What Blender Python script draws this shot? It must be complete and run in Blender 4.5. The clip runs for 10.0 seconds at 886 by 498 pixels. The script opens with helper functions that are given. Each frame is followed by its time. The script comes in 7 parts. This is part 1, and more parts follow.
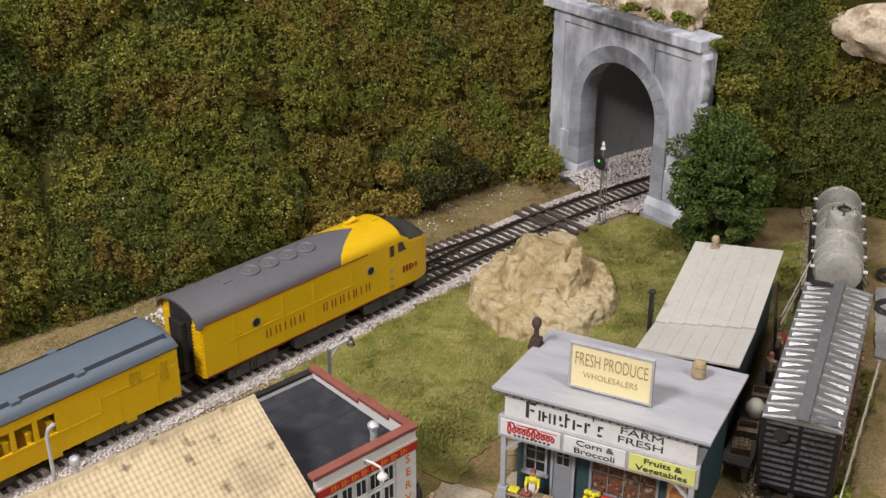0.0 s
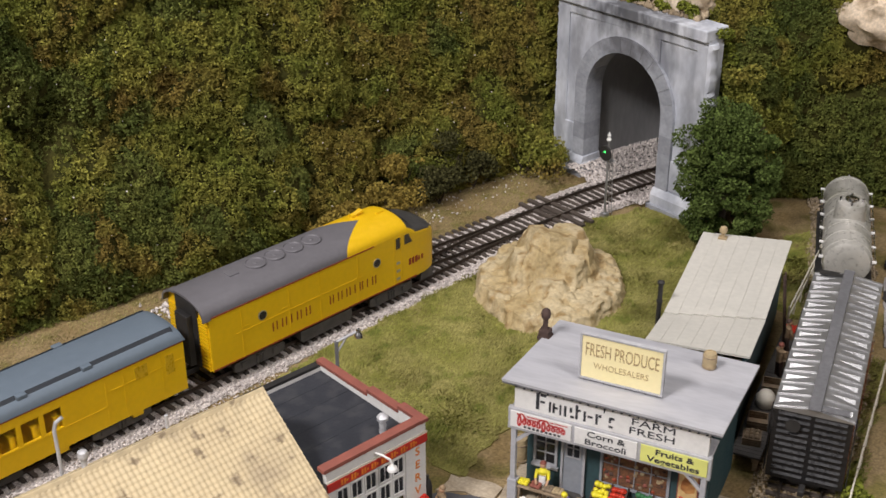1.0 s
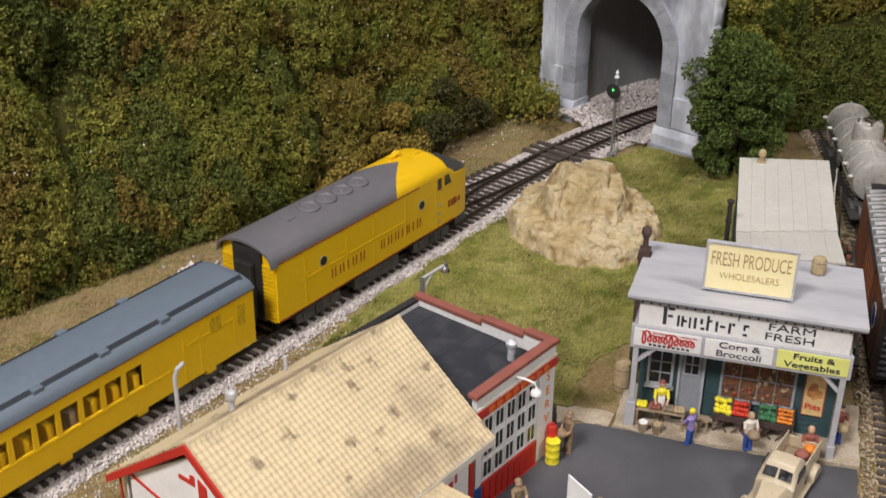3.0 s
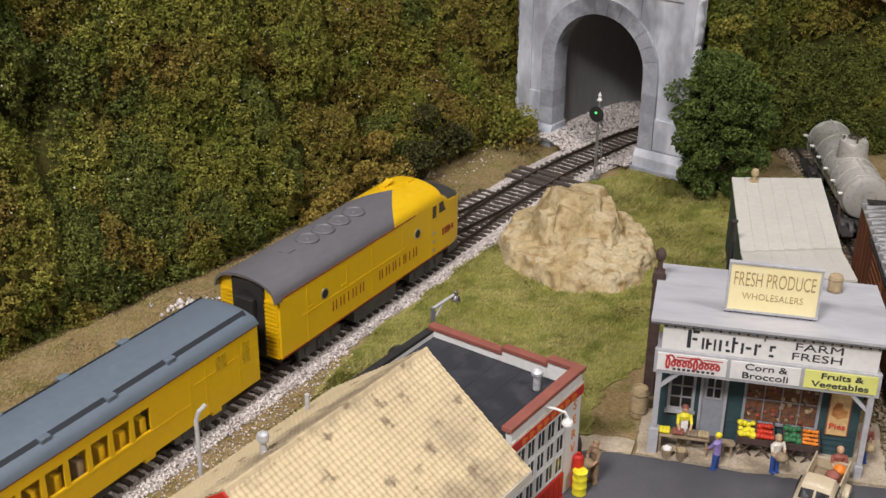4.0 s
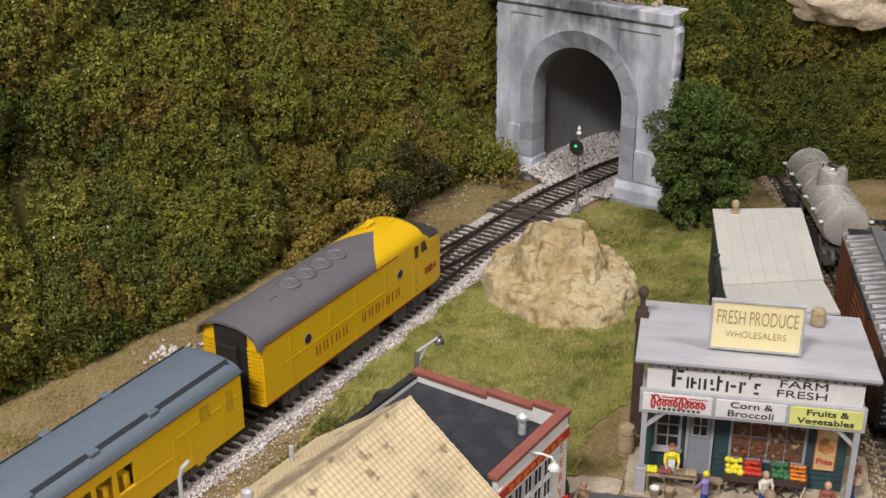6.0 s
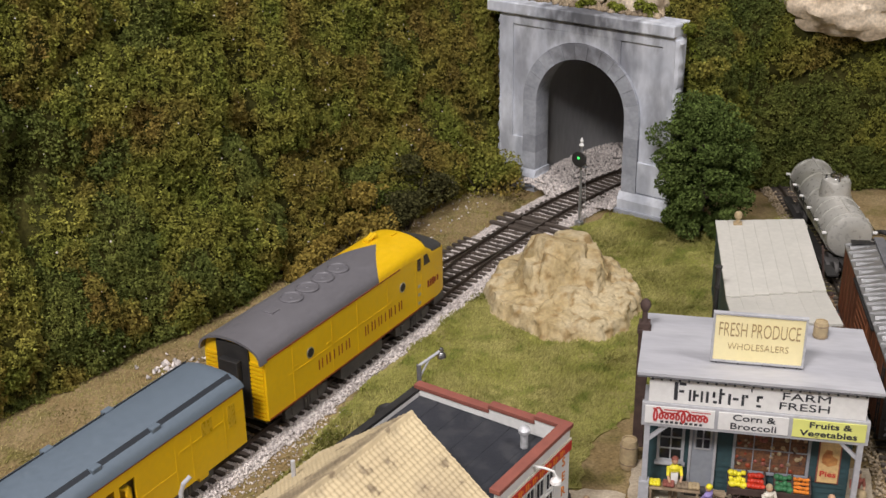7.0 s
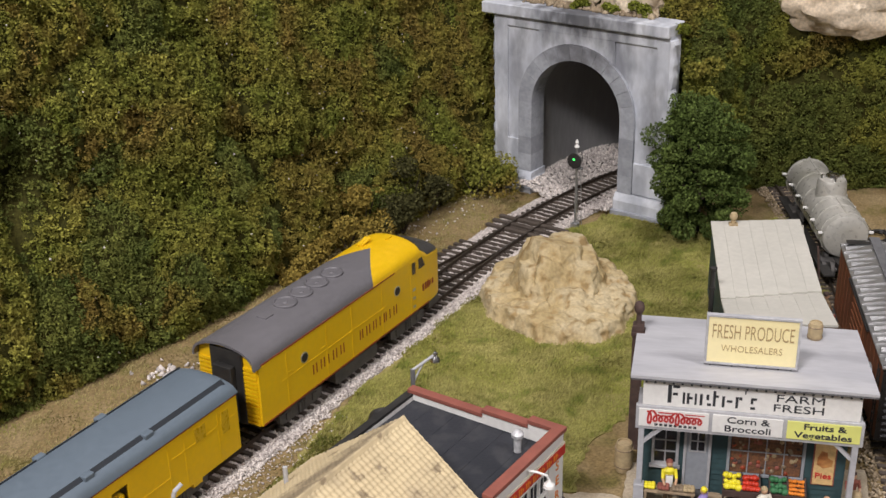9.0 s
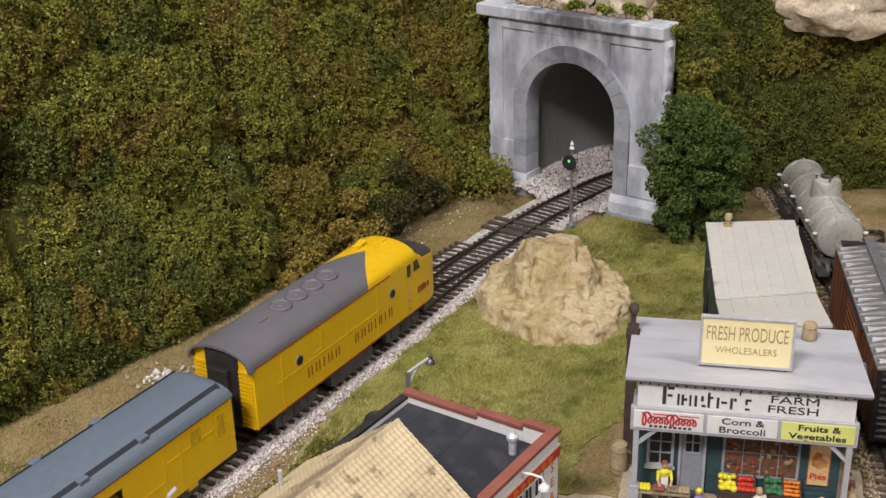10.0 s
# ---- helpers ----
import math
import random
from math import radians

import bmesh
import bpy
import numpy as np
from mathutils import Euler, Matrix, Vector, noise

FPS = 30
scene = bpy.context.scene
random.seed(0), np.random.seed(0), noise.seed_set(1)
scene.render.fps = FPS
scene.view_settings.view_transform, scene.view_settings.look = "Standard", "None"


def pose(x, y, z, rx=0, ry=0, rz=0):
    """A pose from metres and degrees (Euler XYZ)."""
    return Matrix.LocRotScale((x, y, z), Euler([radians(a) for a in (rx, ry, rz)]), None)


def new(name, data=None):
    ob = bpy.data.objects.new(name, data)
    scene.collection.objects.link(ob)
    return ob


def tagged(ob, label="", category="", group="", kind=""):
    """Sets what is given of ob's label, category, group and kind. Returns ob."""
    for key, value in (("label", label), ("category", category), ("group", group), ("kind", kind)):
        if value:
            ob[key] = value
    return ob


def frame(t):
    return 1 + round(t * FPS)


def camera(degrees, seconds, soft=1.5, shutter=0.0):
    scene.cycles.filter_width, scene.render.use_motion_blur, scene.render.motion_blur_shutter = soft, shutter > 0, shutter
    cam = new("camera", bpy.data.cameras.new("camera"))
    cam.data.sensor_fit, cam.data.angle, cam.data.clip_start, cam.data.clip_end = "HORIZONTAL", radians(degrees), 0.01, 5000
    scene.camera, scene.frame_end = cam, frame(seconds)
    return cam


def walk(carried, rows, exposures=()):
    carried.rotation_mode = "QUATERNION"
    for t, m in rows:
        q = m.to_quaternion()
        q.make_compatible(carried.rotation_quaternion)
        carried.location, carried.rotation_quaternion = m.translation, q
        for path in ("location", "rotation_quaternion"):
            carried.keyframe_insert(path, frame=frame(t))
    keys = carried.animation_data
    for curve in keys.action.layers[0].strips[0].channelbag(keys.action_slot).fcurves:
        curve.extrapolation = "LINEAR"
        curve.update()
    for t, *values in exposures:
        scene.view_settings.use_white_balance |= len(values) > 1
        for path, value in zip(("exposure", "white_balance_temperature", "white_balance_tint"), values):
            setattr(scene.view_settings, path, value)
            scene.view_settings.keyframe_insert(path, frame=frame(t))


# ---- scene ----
import itertools

cam = camera(40.4, 10.0, soft=1.5, shutter=0.5)
METRES, EYE, TILT, LEAN, TURN = 0.22, 0.365, -27.0, 0.0, 0.0
ROWS = [
    (0.0, 0.0, 0.0, 0.0, 0.0, 0.0, -0.0),
    (0.5, -0.0021, 0.0037, -0.0021, 0.02, -0.06, -0.02),
    (1.0, -0.0199, 0.0181, -0.0086, -0.05, -0.23, 0.27),
    (1.5, -0.1302, 0.0636, -0.0522, -0.72, -0.37, 0.48),
    (2.0, -0.2705, 0.1123, -0.1452, -3.48, -1.39, 1.32),
    (2.5, -0.4643, 0.1441, -0.1713, -6.03, -1.63, 2.32),
    (3.0, -0.5844, 0.1763, -0.1516, -8.35, -0.38, 3.65),
    (4.5, -0.7623, 0.3024, -0.1382, -12.4, 0.78, 5.84),
    (5.0, -0.7501, 0.3011, -0.1243, -12.46, 0.89, 6.27),
    (5.5, -0.7391, 0.2893, -0.1071, -12.32, 1.22, 6.37),
    (6.0, -0.7239, 0.2749, -0.0977, -12.34, 1.74, 6.73),
    (7.5, -0.7087, 0.2712, -0.0921, -11.83, 2.35, 7.12),
    (8.0, -0.6986, 0.2729, -0.0905, -11.77, 2.4, 7.33),
    (8.5, -0.6921, 0.2717, -0.0883, -11.82, 2.35, 7.43),
    (9.0, -0.6918, 0.2724, -0.0879, -11.87, 2.31, 7.43),
    (9.5, -0.6875, 0.267, -0.0847, -11.92, 2.36, 7.53),
    (10.0, -0.6855, 0.2692, -0.0868, -11.97, 2.37, 7.69),
]
walk(cam, [(t, pose(0, 0, EYE, TILT, LEAN, TURN) @ pose(METRES * x, METRES * y, METRES * z, 90 + pitch, roll, yaw)) for t, x, y, z, yaw, pitch, roll in ROWS])

# ---- light: a closed room with ceiling lamps over a tabletop railway ----
world = bpy.data.worlds.new("world")
world.use_nodes = True
scene.world = world
world.node_tree.nodes["Background"].inputs[0].default_value = (0.9, 0.95, 1.0, 1)
world.node_tree.nodes["Background"].inputs[1].default_value = 0.2
CEILING = 1.55


def ceiling_lamp(x, y, size, power, colour=(1.0, 0.95, 0.96)):
    data = bpy.data.lights.new("ceiling_lamp_light", "AREA")
    data.shape, data.size, data.energy, data.color = "SQUARE", size, power, colour
    new("ceiling_lamp_light", data).matrix_world = pose(x, y, CEILING - 0.05)


ceiling_lamp(-0.88, -0.50, 0.42, 48.5)
ceiling_lamp(0.75, -0.50, 0.42, 17)
ceiling_lamp(0.05, 0.60, 0.3, 7)

# ---- helpers: everything below is given in millimetres ----
MM = 0.001


def shade(data, angle=35):
    for p in data.polygons:
        p.use_smooth = True
    data.set_sharp_from_angle(angle=radians(angle))


def part(name, bm, material, parent=None, label="", smooth=False):
    bmesh.ops.recalc_face_normals(bm, faces=bm.faces)
    bm.transform(Matrix.Scale(MM, 4))
    data = bpy.data.meshes.new(name)
    bm.to_mesh(data)
    bm.free()
    for m in material if isinstance(material, (list, tuple)) else [material]:
        data.materials.append(m)
    if smooth:
        shade(data)
    ob = new(name, data)
    ob.parent = parent
    return tagged(ob, label)


def thing(name, x, y, z, turn, label, category, group="", kind=""):
    ob = new(name)
    ob.empty_display_size = 0.005
    ob.matrix_basis = pose(x * MM, y * MM, z * MM, 0, 0, turn)
    return tagged(ob, label, category, group, kind)


def piece(name, data, parent, m):
    ob = new(name, data)
    ob.parent = parent
    ob.matrix_basis = m
    return ob


def mesh_np(name, verts, faces, material, parent=None):
    """A mesh from computed arrays, in millimetres."""
    verts, faces = np.asarray(verts, np.float32) * MM, np.asarray(faces, np.int32)
    data = bpy.data.meshes.new(name)
    n, k = faces.shape
    data.vertices.add(len(verts))
    data.vertices.foreach_set("co", verts.ravel())
    data.loops.add(n * k)
    data.loops.foreach_set("vertex_index", faces.ravel())
    data.polygons.add(n)
    data.polygons.foreach_set("loop_start", np.arange(0, n * k, k, dtype=np.int32))
    data.update(calc_edges=True)
    data.validate()
    data.materials.append(material)
    ob = new(name, data)
    ob.parent = parent
    return ob


def box(bm, x0, x1, y0, y1, z0, z1, bevel=0.0, mi=0):
    vs = [bm.verts.new(p) for p in ((x0, y0, z0), (x1, y0, z0), (x1, y1, z0), (x0, y1, z0), (x0, y0, z1), (x1, y0, z1), (x1, y1, z1), (x0, y1, z1))]
    fs = [bm.faces.new([vs[i] for i in f]) for f in ((3, 2, 1, 0), (4, 5, 6, 7), (0, 1, 5, 4), (1, 2, 6, 5), (2, 3, 7, 6), (3, 0, 4, 7))]
    for f in fs:
        f.material_index = mi
    if bevel:
        es = list({e for f in fs for e in f.edges})
        bmesh.ops.bevel(bm, geom=es, offset=bevel, segments=2, affect="EDGES", profile=0.5)
    return bm


def boxm(*a, **k):
    return box(bmesh.new(), *a, **k)


def tube(bm, a, b, r0, r1=None, n=10, mi=0):
    r1 = r0 if r1 is None else r1
    a, b = Vector(a), Vector(b)
    q = (b - a).to_track_quat("Z", "Y")
    rings = []
    for c, r in ((a, r0), (b, r1)):
        rings.append([bm.verts.new(c + q @ Vector((r * math.cos(2 * math.pi * i / n), r * math.sin(2 * math.pi * i / n), 0))) for i in range(n)])
    fs = [bm.faces.new((rings[0][i], rings[0][(i + 1) % n], rings[1][(i + 1) % n], rings[1][i])) for i in range(n)]
    fs += [bm.faces.new(rings[0][::-1]), bm.faces.new(rings[1])]
    for f in fs:
        f.material_index = mi
    return bm


def turned(bm, profile, n=16, c=(0, 0, 0), mi=0):
    """A turned body: (radius, height) rings round an upright axis."""
    rings = [[bm.verts.new((c[0] + r * math.cos(2 * math.pi * i / n), c[1] + r * math.sin(2 * math.pi * i / n), c[2] + z)) for i in range(n)] for r, z in profile]
    fs = [bm.faces.new((p[i], p[(i + 1) % n], q[(i + 1) % n], q[i])) for p, q in zip(rings, rings[1:]) for i in range(n)]
    fs += [bm.faces.new(rings[0][::-1]), bm.faces.new(rings[-1])]
    for f in fs:
        f.material_index = mi
    return bm


def ball(bm, c, r, squash=1.0, n=10, mi=0):
    prof = [(max(0.02, r * math.sin(math.pi * k / 7)), -r * squash * math.cos(math.pi * k / 7)) for k in range(8)]
    return turned(bm, prof, n, c, mi)


def prism(bm, pts, axis, a, b, mi=0):
    """A flat outline pushed along one axis from a to b."""
    def at(p, d):
        return {"x": (d, p[0], p[1]), "y": (p[0], d, p[1]), "z": (p[0], p[1], d)}[axis]
    r0, r1 = [[bm.verts.new(at(p, d)) for p in pts] for d in (a, b)]
    n = len(pts)
    fs = [bm.faces.new((r0[i], r0[(i + 1) % n], r1[(i + 1) % n], r1[i])) for i in range(n)] + [bm.faces.new(r0[::-1]), bm.faces.new(r1)]
    for f in fs:
        f.material_index = mi
    return bm


def loft(bm, rings, caps=True, mi=0):
    rs = [[bm.verts.new(p) for p in r] for r in rings]
    n = len(rs[0])
    fs = [bm.faces.new((p[i], p[(i + 1) % n], q[(i + 1) % n], q[i])) for p, q in zip(rs, rs[1:]) for i in range(n)]
    if caps:
        fs += [bm.faces.new(rs[0][::-1]), bm.faces.new(rs[-1])]
    for f in fs:
        f.material_index = mi
    return bm


def wire(name, pts, r, material, parent=None, n=8, label=""):
    bm = bmesh.new()
    for a, b in zip(pts, pts[1:]):
        tube(bm, a, b, r, n=n)
    for p in pts[1:-1]:
        ball(bm, p, r * 1.02, n=n)
    return part(name, bm, material, parent, label, smooth=True)


def text(name, body, size, parent, x, y, z, material, rx=90, rz=0, wide=1.0, bold=0.0, label=""):
    cu = bpy.data.curves.new(name, "FONT")
    cu.body, cu.size, cu.align_x, cu.align_y, cu.extrude, cu.offset = body, size * MM, "CENTER", "CENTER", 0.1 * MM, bold * MM
    cu.resolution_u = 3
    tmp = new(name + "_curve", cu)
    dg = bpy.context.evaluated_depsgraph_get()
    data = bpy.data.meshes.new_from_object(tmp.evaluated_get(dg))
    bpy.data.objects.remove(tmp)
    bpy.data.curves.remove(cu)
    data.materials.clear()
    data.materials.append(material)
    ob = new(name, data)
    ob.parent = parent
    ob.matrix_basis = pose(x * MM, y * MM, z * MM, rx, 0, rz) @ Matrix.Diagonal((wide, 1, 1, 1))
    return tagged(ob, label)


TABLE = np.random.RandomState(5).rand(32, 32, 32)


def noise3(p, size, octaves=1):
    """Smooth value noise, about -1 to 1."""
    p = np.asarray(p, float) / size + 100.0
    out, amp, tot = 0, 1.0, 0.0
    for _ in range(octaves):
        i = np.floor(p).astype(int)
        f = p - i
        f = f * f * (3 - 2 * f)
        i0, i1 = i % 32, (i + 1) % 32
        v = 0
        for dx in (0, 1):
            for dy in (0, 1):
                for dz in (0, 1):
                    a, b, c = (i1 if dx else i0)[..., 0], (i1 if dy else i0)[..., 1], (i1 if dz else i0)[..., 2]
                    w = (f[..., 0] if dx else 1 - f[..., 0]) * (f[..., 1] if dy else 1 - f[..., 1]) * (f[..., 2] if dz else 1 - f[..., 2])
                    v = v + TABLE[a, b, c] * w
        out, tot = out + amp * (2 * v - 1), tot + amp
        p, amp = p * 2.03 + 7.7, amp * 0.5
    return out / tot


def flakes(name, pts, size, material, parent=None, seed=1, tri=False):
    """Small crumpled leaves, one bent four-cornered or three-cornered flake a point."""
    r = np.random.RandomState(seed)
    n = len(pts)
    a = r.normal(size=(n, 3))
    a /= np.linalg.norm(a, axis=1)[:, None]
    b = np.cross(a, r.normal(size=(n, 3)))
    b /= np.linalg.norm(b, axis=1)[:, None]
    c = np.cross(a, b)
    s = (size * (0.55 + 0.9 * r.rand(n)))[:, None]
    if tri:
        v = np.stack([pts - a * s, pts + b * s * 0.9, pts + a * s * 0.8 - b * s * 0.6], 1).reshape(-1, 3)
        return mesh_np(name, v, np.arange(3 * n).reshape(n, 3), material, parent)
    v = np.stack([pts - a * s, pts + b * s * 0.7 + c * s * 0.3, pts + a * s, pts - b * s * 0.7 + c * s * 0.3], 1).reshape(-1, 3)
    return mesh_np(name, v, np.arange(4 * n).reshape(n, 4), material, parent)


# ---- materials ----
def mat(name, c, c2=None, rough=0.6, metal=0.0, big=30.0, fine=2.0, grain=0.25, bump=0.15, spread=0.0, islands=False, contrast=0.35, stretch=None, c3=None, mid=18.0, stain_shade=None, spots=None):
    m = bpy.data.materials.new(name)
    m.use_nodes = True
    nt = m.node_tree
    nd, ln = nt.nodes, nt.links.new
    bs = nd["Principled BSDF"]
    bs.inputs["Metallic"].default_value = metal
    bs.inputs["Specular IOR Level"].default_value = 0.12 if islands or rough >= 0.95 else 0.5
    co = nd.new("ShaderNodeTexCoord").outputs["Object"]
    if stretch:
        mp = nd.new("ShaderNodeMapping")
        mp.inputs["Scale"].default_value = stretch
        ln(co, mp.inputs[0])
        co = mp.outputs[0]

    def nz(size, detail):
        t = nd.new("ShaderNodeTexNoise")
        t.inputs["Scale"].default_value, t.inputs["Detail"].default_value = 1000.0 / size, detail
        ln(co, t.inputs["Vector"])
        return t.outputs[0]

    def span(v, a, b, lo, hi):
        t = nd.new("ShaderNodeMapRange")
        for k, x in zip((1, 2, 3, 4), (a, b, lo, hi)):
            t.inputs[k].default_value = x
        ln(v, t.inputs[0])
        return t.outputs[0]

    def mix(kind, f, x, y):
        t = nd.new("ShaderNodeMix")
        t.data_type, t.blend_type = "RGBA", kind
        for k, x_ in ((0, f), (6, x), (7, y)):
            if isinstance(x_, (int, float)):
                t.inputs[k].default_value = x_
            elif isinstance(x_, tuple):
                t.inputs[k].default_value = (*x_, 1)
            else:
                ln(x_, t.inputs[k])
        return t.outputs[2]

    c2 = c2 or tuple(x * 0.82 for x in c)
    col = mix("MIX", span(nz(big, 3), 0.5 - contrast / 2, 0.5 + contrast / 2, 0, 1), c, c2)
    if c3:
        col = mix("MIX", span(nz(mid, 2), 0.52, 0.66, 0, 1), col, c3)
    for centre, radii, dark in stain_shade or ():
        # ragged smoke stains, some with shade painted in: centre, radii and colour
        mp = nd.new("ShaderNodeMapping")
        mp.vector_type = "TEXTURE"
        mp.inputs["Location"].default_value = [x * MM for x in centre]
        mp.inputs["Scale"].default_value = [x * MM for x in radii]
        ln(nd["Texture Coordinate"].outputs["Object"], mp.inputs[0])
        ln_ = nd.new("ShaderNodeVectorMath")
        ln_.operation = "LENGTH"
        ln(mp.outputs[0], ln_.inputs[0])
        add = nd.new("ShaderNodeMath")
        ln(ln_.outputs["Value"], add.inputs[0])
        ln(span(nz(9, 4), 0.2, 0.8, -0.55, 0.55), add.inputs[1])
        col = mix("MIX", span(add.outputs[0], 0.25, 1.0, 0.85, 0.0), col, dark)
    if spots:
        # scattered grimy blots
        size, reach, dark = spots
        vo = nd.new("ShaderNodeTexVoronoi")
        vo.inputs["Scale"].default_value = 1000.0 / size
        ln(co, vo.inputs["Vector"])
        add = nd.new("ShaderNodeMath")
        ln(vo.outputs["Distance"], add.inputs[0])
        ln(span(nz(3, 3), 0.2, 0.8, -0.16, 0.16), add.inputs[1])
        col = mix("MIX", span(add.outputs[0], reach * 0.55, reach, 0.8, 0.0), col, dark)
    fn = nz(fine, 4)
    g = span(fn, 0.25, 0.75, 1 - grain, 1 + grain)
    grey = nd.new("ShaderNodeCombineColor")
    for k in range(3):
        ln(g, grey.inputs[k])
    col = mix("MULTIPLY", 1.0, col, grey.outputs[0])
    if spread:
        if islands:
            rnd = nd.new("ShaderNodeNewGeometry").outputs["Random Per Island"]
        else:
            rnd = nd.new("ShaderNodeObjectInfo").outputs["Random"]
        hs = nd.new("ShaderNodeHueSaturation")
        ln(span(rnd, 0, 1, 1 - spread, 1 + spread), hs.inputs["Value"])
        ln(col, hs.inputs["Color"])
        col = hs.outputs[0]
    ln(col, bs.inputs["Base Color"])
    ln(span(fn, 0.3, 0.7, max(0.03, rough - 0.1), min(1, rough + 0.1)), bs.inputs["Roughness"])
    if bump:
        bp = nd.new("ShaderNodeBump")
        bp.inputs["Strength"].default_value, bp.inputs["Distance"].default_value = bump, 0.0006
        ln(fn, bp.inputs["Height"])
        ln(bp.outputs[0], bs.inputs["Normal"])
    return m


def glow(name, c, strength):
    m = mat(name, c, bump=0)
    bs = m.node_tree.nodes["Principled BSDF"]
    bs.inputs["Emission Color"].default_value, bs.inputs["Emission Strength"].default_value = (*c, 1), strength
    return m


M_LEAF = mat("hill foliage", (0.148, 0.166, 0.029), (0.258, 0.240, 0.048), rough=0.9, big=30, fine=5, grain=0.3, spread=0.32, islands=True, contrast=0.3, c3=(0.205, 0.148, 0.036), mid=52)
M_LEAF_DEEP = mat("deep green foliage", (0.088, 0.112, 0.026), (0.150, 0.160, 0.036), rough=0.9, big=30, fine=5, grain=0.3, spread=0.34, islands=True, contrast=0.3)
M_LEAF_OCHRE = mat("ochre foliage", (0.232, 0.196, 0.040), (0.195, 0.145, 0.036), rough=0.9, big=26, fine=5, grain=0.3, spread=0.34, islands=True, contrast=0.3, c3=(0.21, 0.205, 0.036), mid=30)
M_LEAF_DARK = mat("dark shrub foliage", (0.052, 0.050, 0.018), (0.075, 0.072, 0.026), rough=0.9, big=20, spread=0.45, islands=True)
M_LEAF_GOLD = mat("golden shrub foliage", (0.27, 0.205, 0.045), (0.22, 0.155, 0.035), rough=0.9, big=20, spread=0.3, islands=True)
M_LEAF_LIME = mat("lime shrub foliage", (0.19, 0.21, 0.03), (0.13, 0.15, 0.025), rough=0.9, big=20, spread=0.4, islands=True)
M_LEAF_TREE = mat("tree foliage", (0.066, 0.098, 0.022), (0.100, 0.136, 0.034), rough=0.85, big=16, spread=0.45, islands=True)
# dark hill soil; its colour doubles as the shade in the foliage folds
M_SOIL_FOLD_SHADE = mat("hill soil and fold shade", (0.034, 0.036, 0.008), (0.055, 0.05, 0.012), rough=0.95, big=20, fine=1.2, grain=0.5, bump=0.6)
M_BARK = mat("bark", (0.05, 0.035, 0.022), rough=0.9)
M_DIRT = mat("earth", (0.20, 0.14, 0.062), (0.28, 0.21, 0.11), rough=0.95, big=28, fine=1.2, grain=0.4, bump=0.5, c3=(0.15, 0.125, 0.042), mid=22)
M_GRASS = mat("static grass", (0.225, 0.225, 0.052), (0.315, 0.285, 0.098), rough=0.85, big=35, fine=3, grain=0.2, spread=0.28, islands=True, c3=(0.155, 0.17, 0.035), mid=16, bump=0)
M_BALLAST = mat("ballast stone", (0.60, 0.55, 0.51), (0.50, 0.45, 0.42), rough=0.85, big=12, fine=0.8, spread=0.35, islands=True)
M_BALLAST_BED = mat("ballast bed", (0.50, 0.45, 0.41), (0.38, 0.34, 0.31), rough=0.95, big=12, fine=1.0, grain=0.5, bump=0.8)
M_TANSTONE = mat("dirty ballast", (0.36, 0.29, 0.20), (0.26, 0.20, 0.13), rough=0.9, big=14, fine=0.8, spread=0.35, islands=True)
M_SLEEPER = mat("sleeper wood", (0.055, 0.042, 0.033), (0.085, 0.067, 0.052), rough=0.8, big=14, fine=1.0, spread=0.3)
M_RAIL = mat("rail steel", (0.075, 0.055, 0.042), (0.055, 0.04, 0.03), rough=0.5, metal=0.5, big=20)
M_RAILTOP = mat("worn rail head", (0.15, 0.125, 0.10), (0.10, 0.085, 0.07), rough=0.35, metal=0.8, big=20)
M_ROCK = mat("sandstone plaster", (0.40, 0.305, 0.150), (0.48, 0.395, 0.24), rough=0.8, big=20, fine=1.6, grain=0.2, bump=0.5, contrast=0.2, c3=(0.29, 0.20, 0.085), mid=8)
M_ROCKPALE = mat("pale plaster rock", (0.62, 0.50, 0.36), (0.72, 0.62, 0.48), rough=0.85, big=25, fine=2, grain=0.3, bump=0.6, c3=(0.34, 0.26, 0.17), mid=14)
M_CONC = mat("portal concrete", (0.47, 0.495, 0.55), (0.66, 0.68, 0.72), rough=0.85, big=22, fine=3.0, grain=0.12, bump=0.2, contrast=0.36, stretch=(1, 1, 0.45), c3=(0.41, 0.43, 0.475), mid=17, stain_shade=[((6, -4, 131), (56, 90, 26), (0.05, 0.05, 0.055)), ((36, -4, 104), (12, 60, 30), (0.24, 0.25, 0.28)), ((-46, -4, 92), (10, 60, 34), (0.30, 0.31, 0.34)), ((62, -4, 70), (11, 60, 30), (0.31, 0.32, 0.35)), ((-57, -4, 30), (12, 60, 22), (0.33, 0.34, 0.37))])
M_CONC_DARK = mat("arch stones", (0.285, 0.30, 0.33), (0.38, 0.395, 0.43), rough=0.85, big=10, fine=2.5, grain=0.1, bump=0.12, spread=0.12, stain_shade=[((4, -4, 112), (46, 60, 24), (0.12, 0.12, 0.13))])
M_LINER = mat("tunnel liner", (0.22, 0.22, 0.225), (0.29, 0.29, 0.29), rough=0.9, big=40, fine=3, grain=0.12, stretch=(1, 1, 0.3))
M_ASPH = mat("asphalt", (0.052, 0.052, 0.058), (0.082, 0.081, 0.088), rough=0.8, big=45, fine=1.0, grain=0.22, bump=0.25)
M_WALK = mat("pale pavement", (0.46, 0.39, 0.29), (0.36, 0.29, 0.2), rough=0.9, big=16, fine=1.2, grain=0.25, bump=0.4)
M_YELLOW = mat("loco yellow", (0.76, 0.475, 0.006), (0.72, 0.44, 0.006), rough=0.42, big=40, fine=3, grain=0.05, bump=0.02)
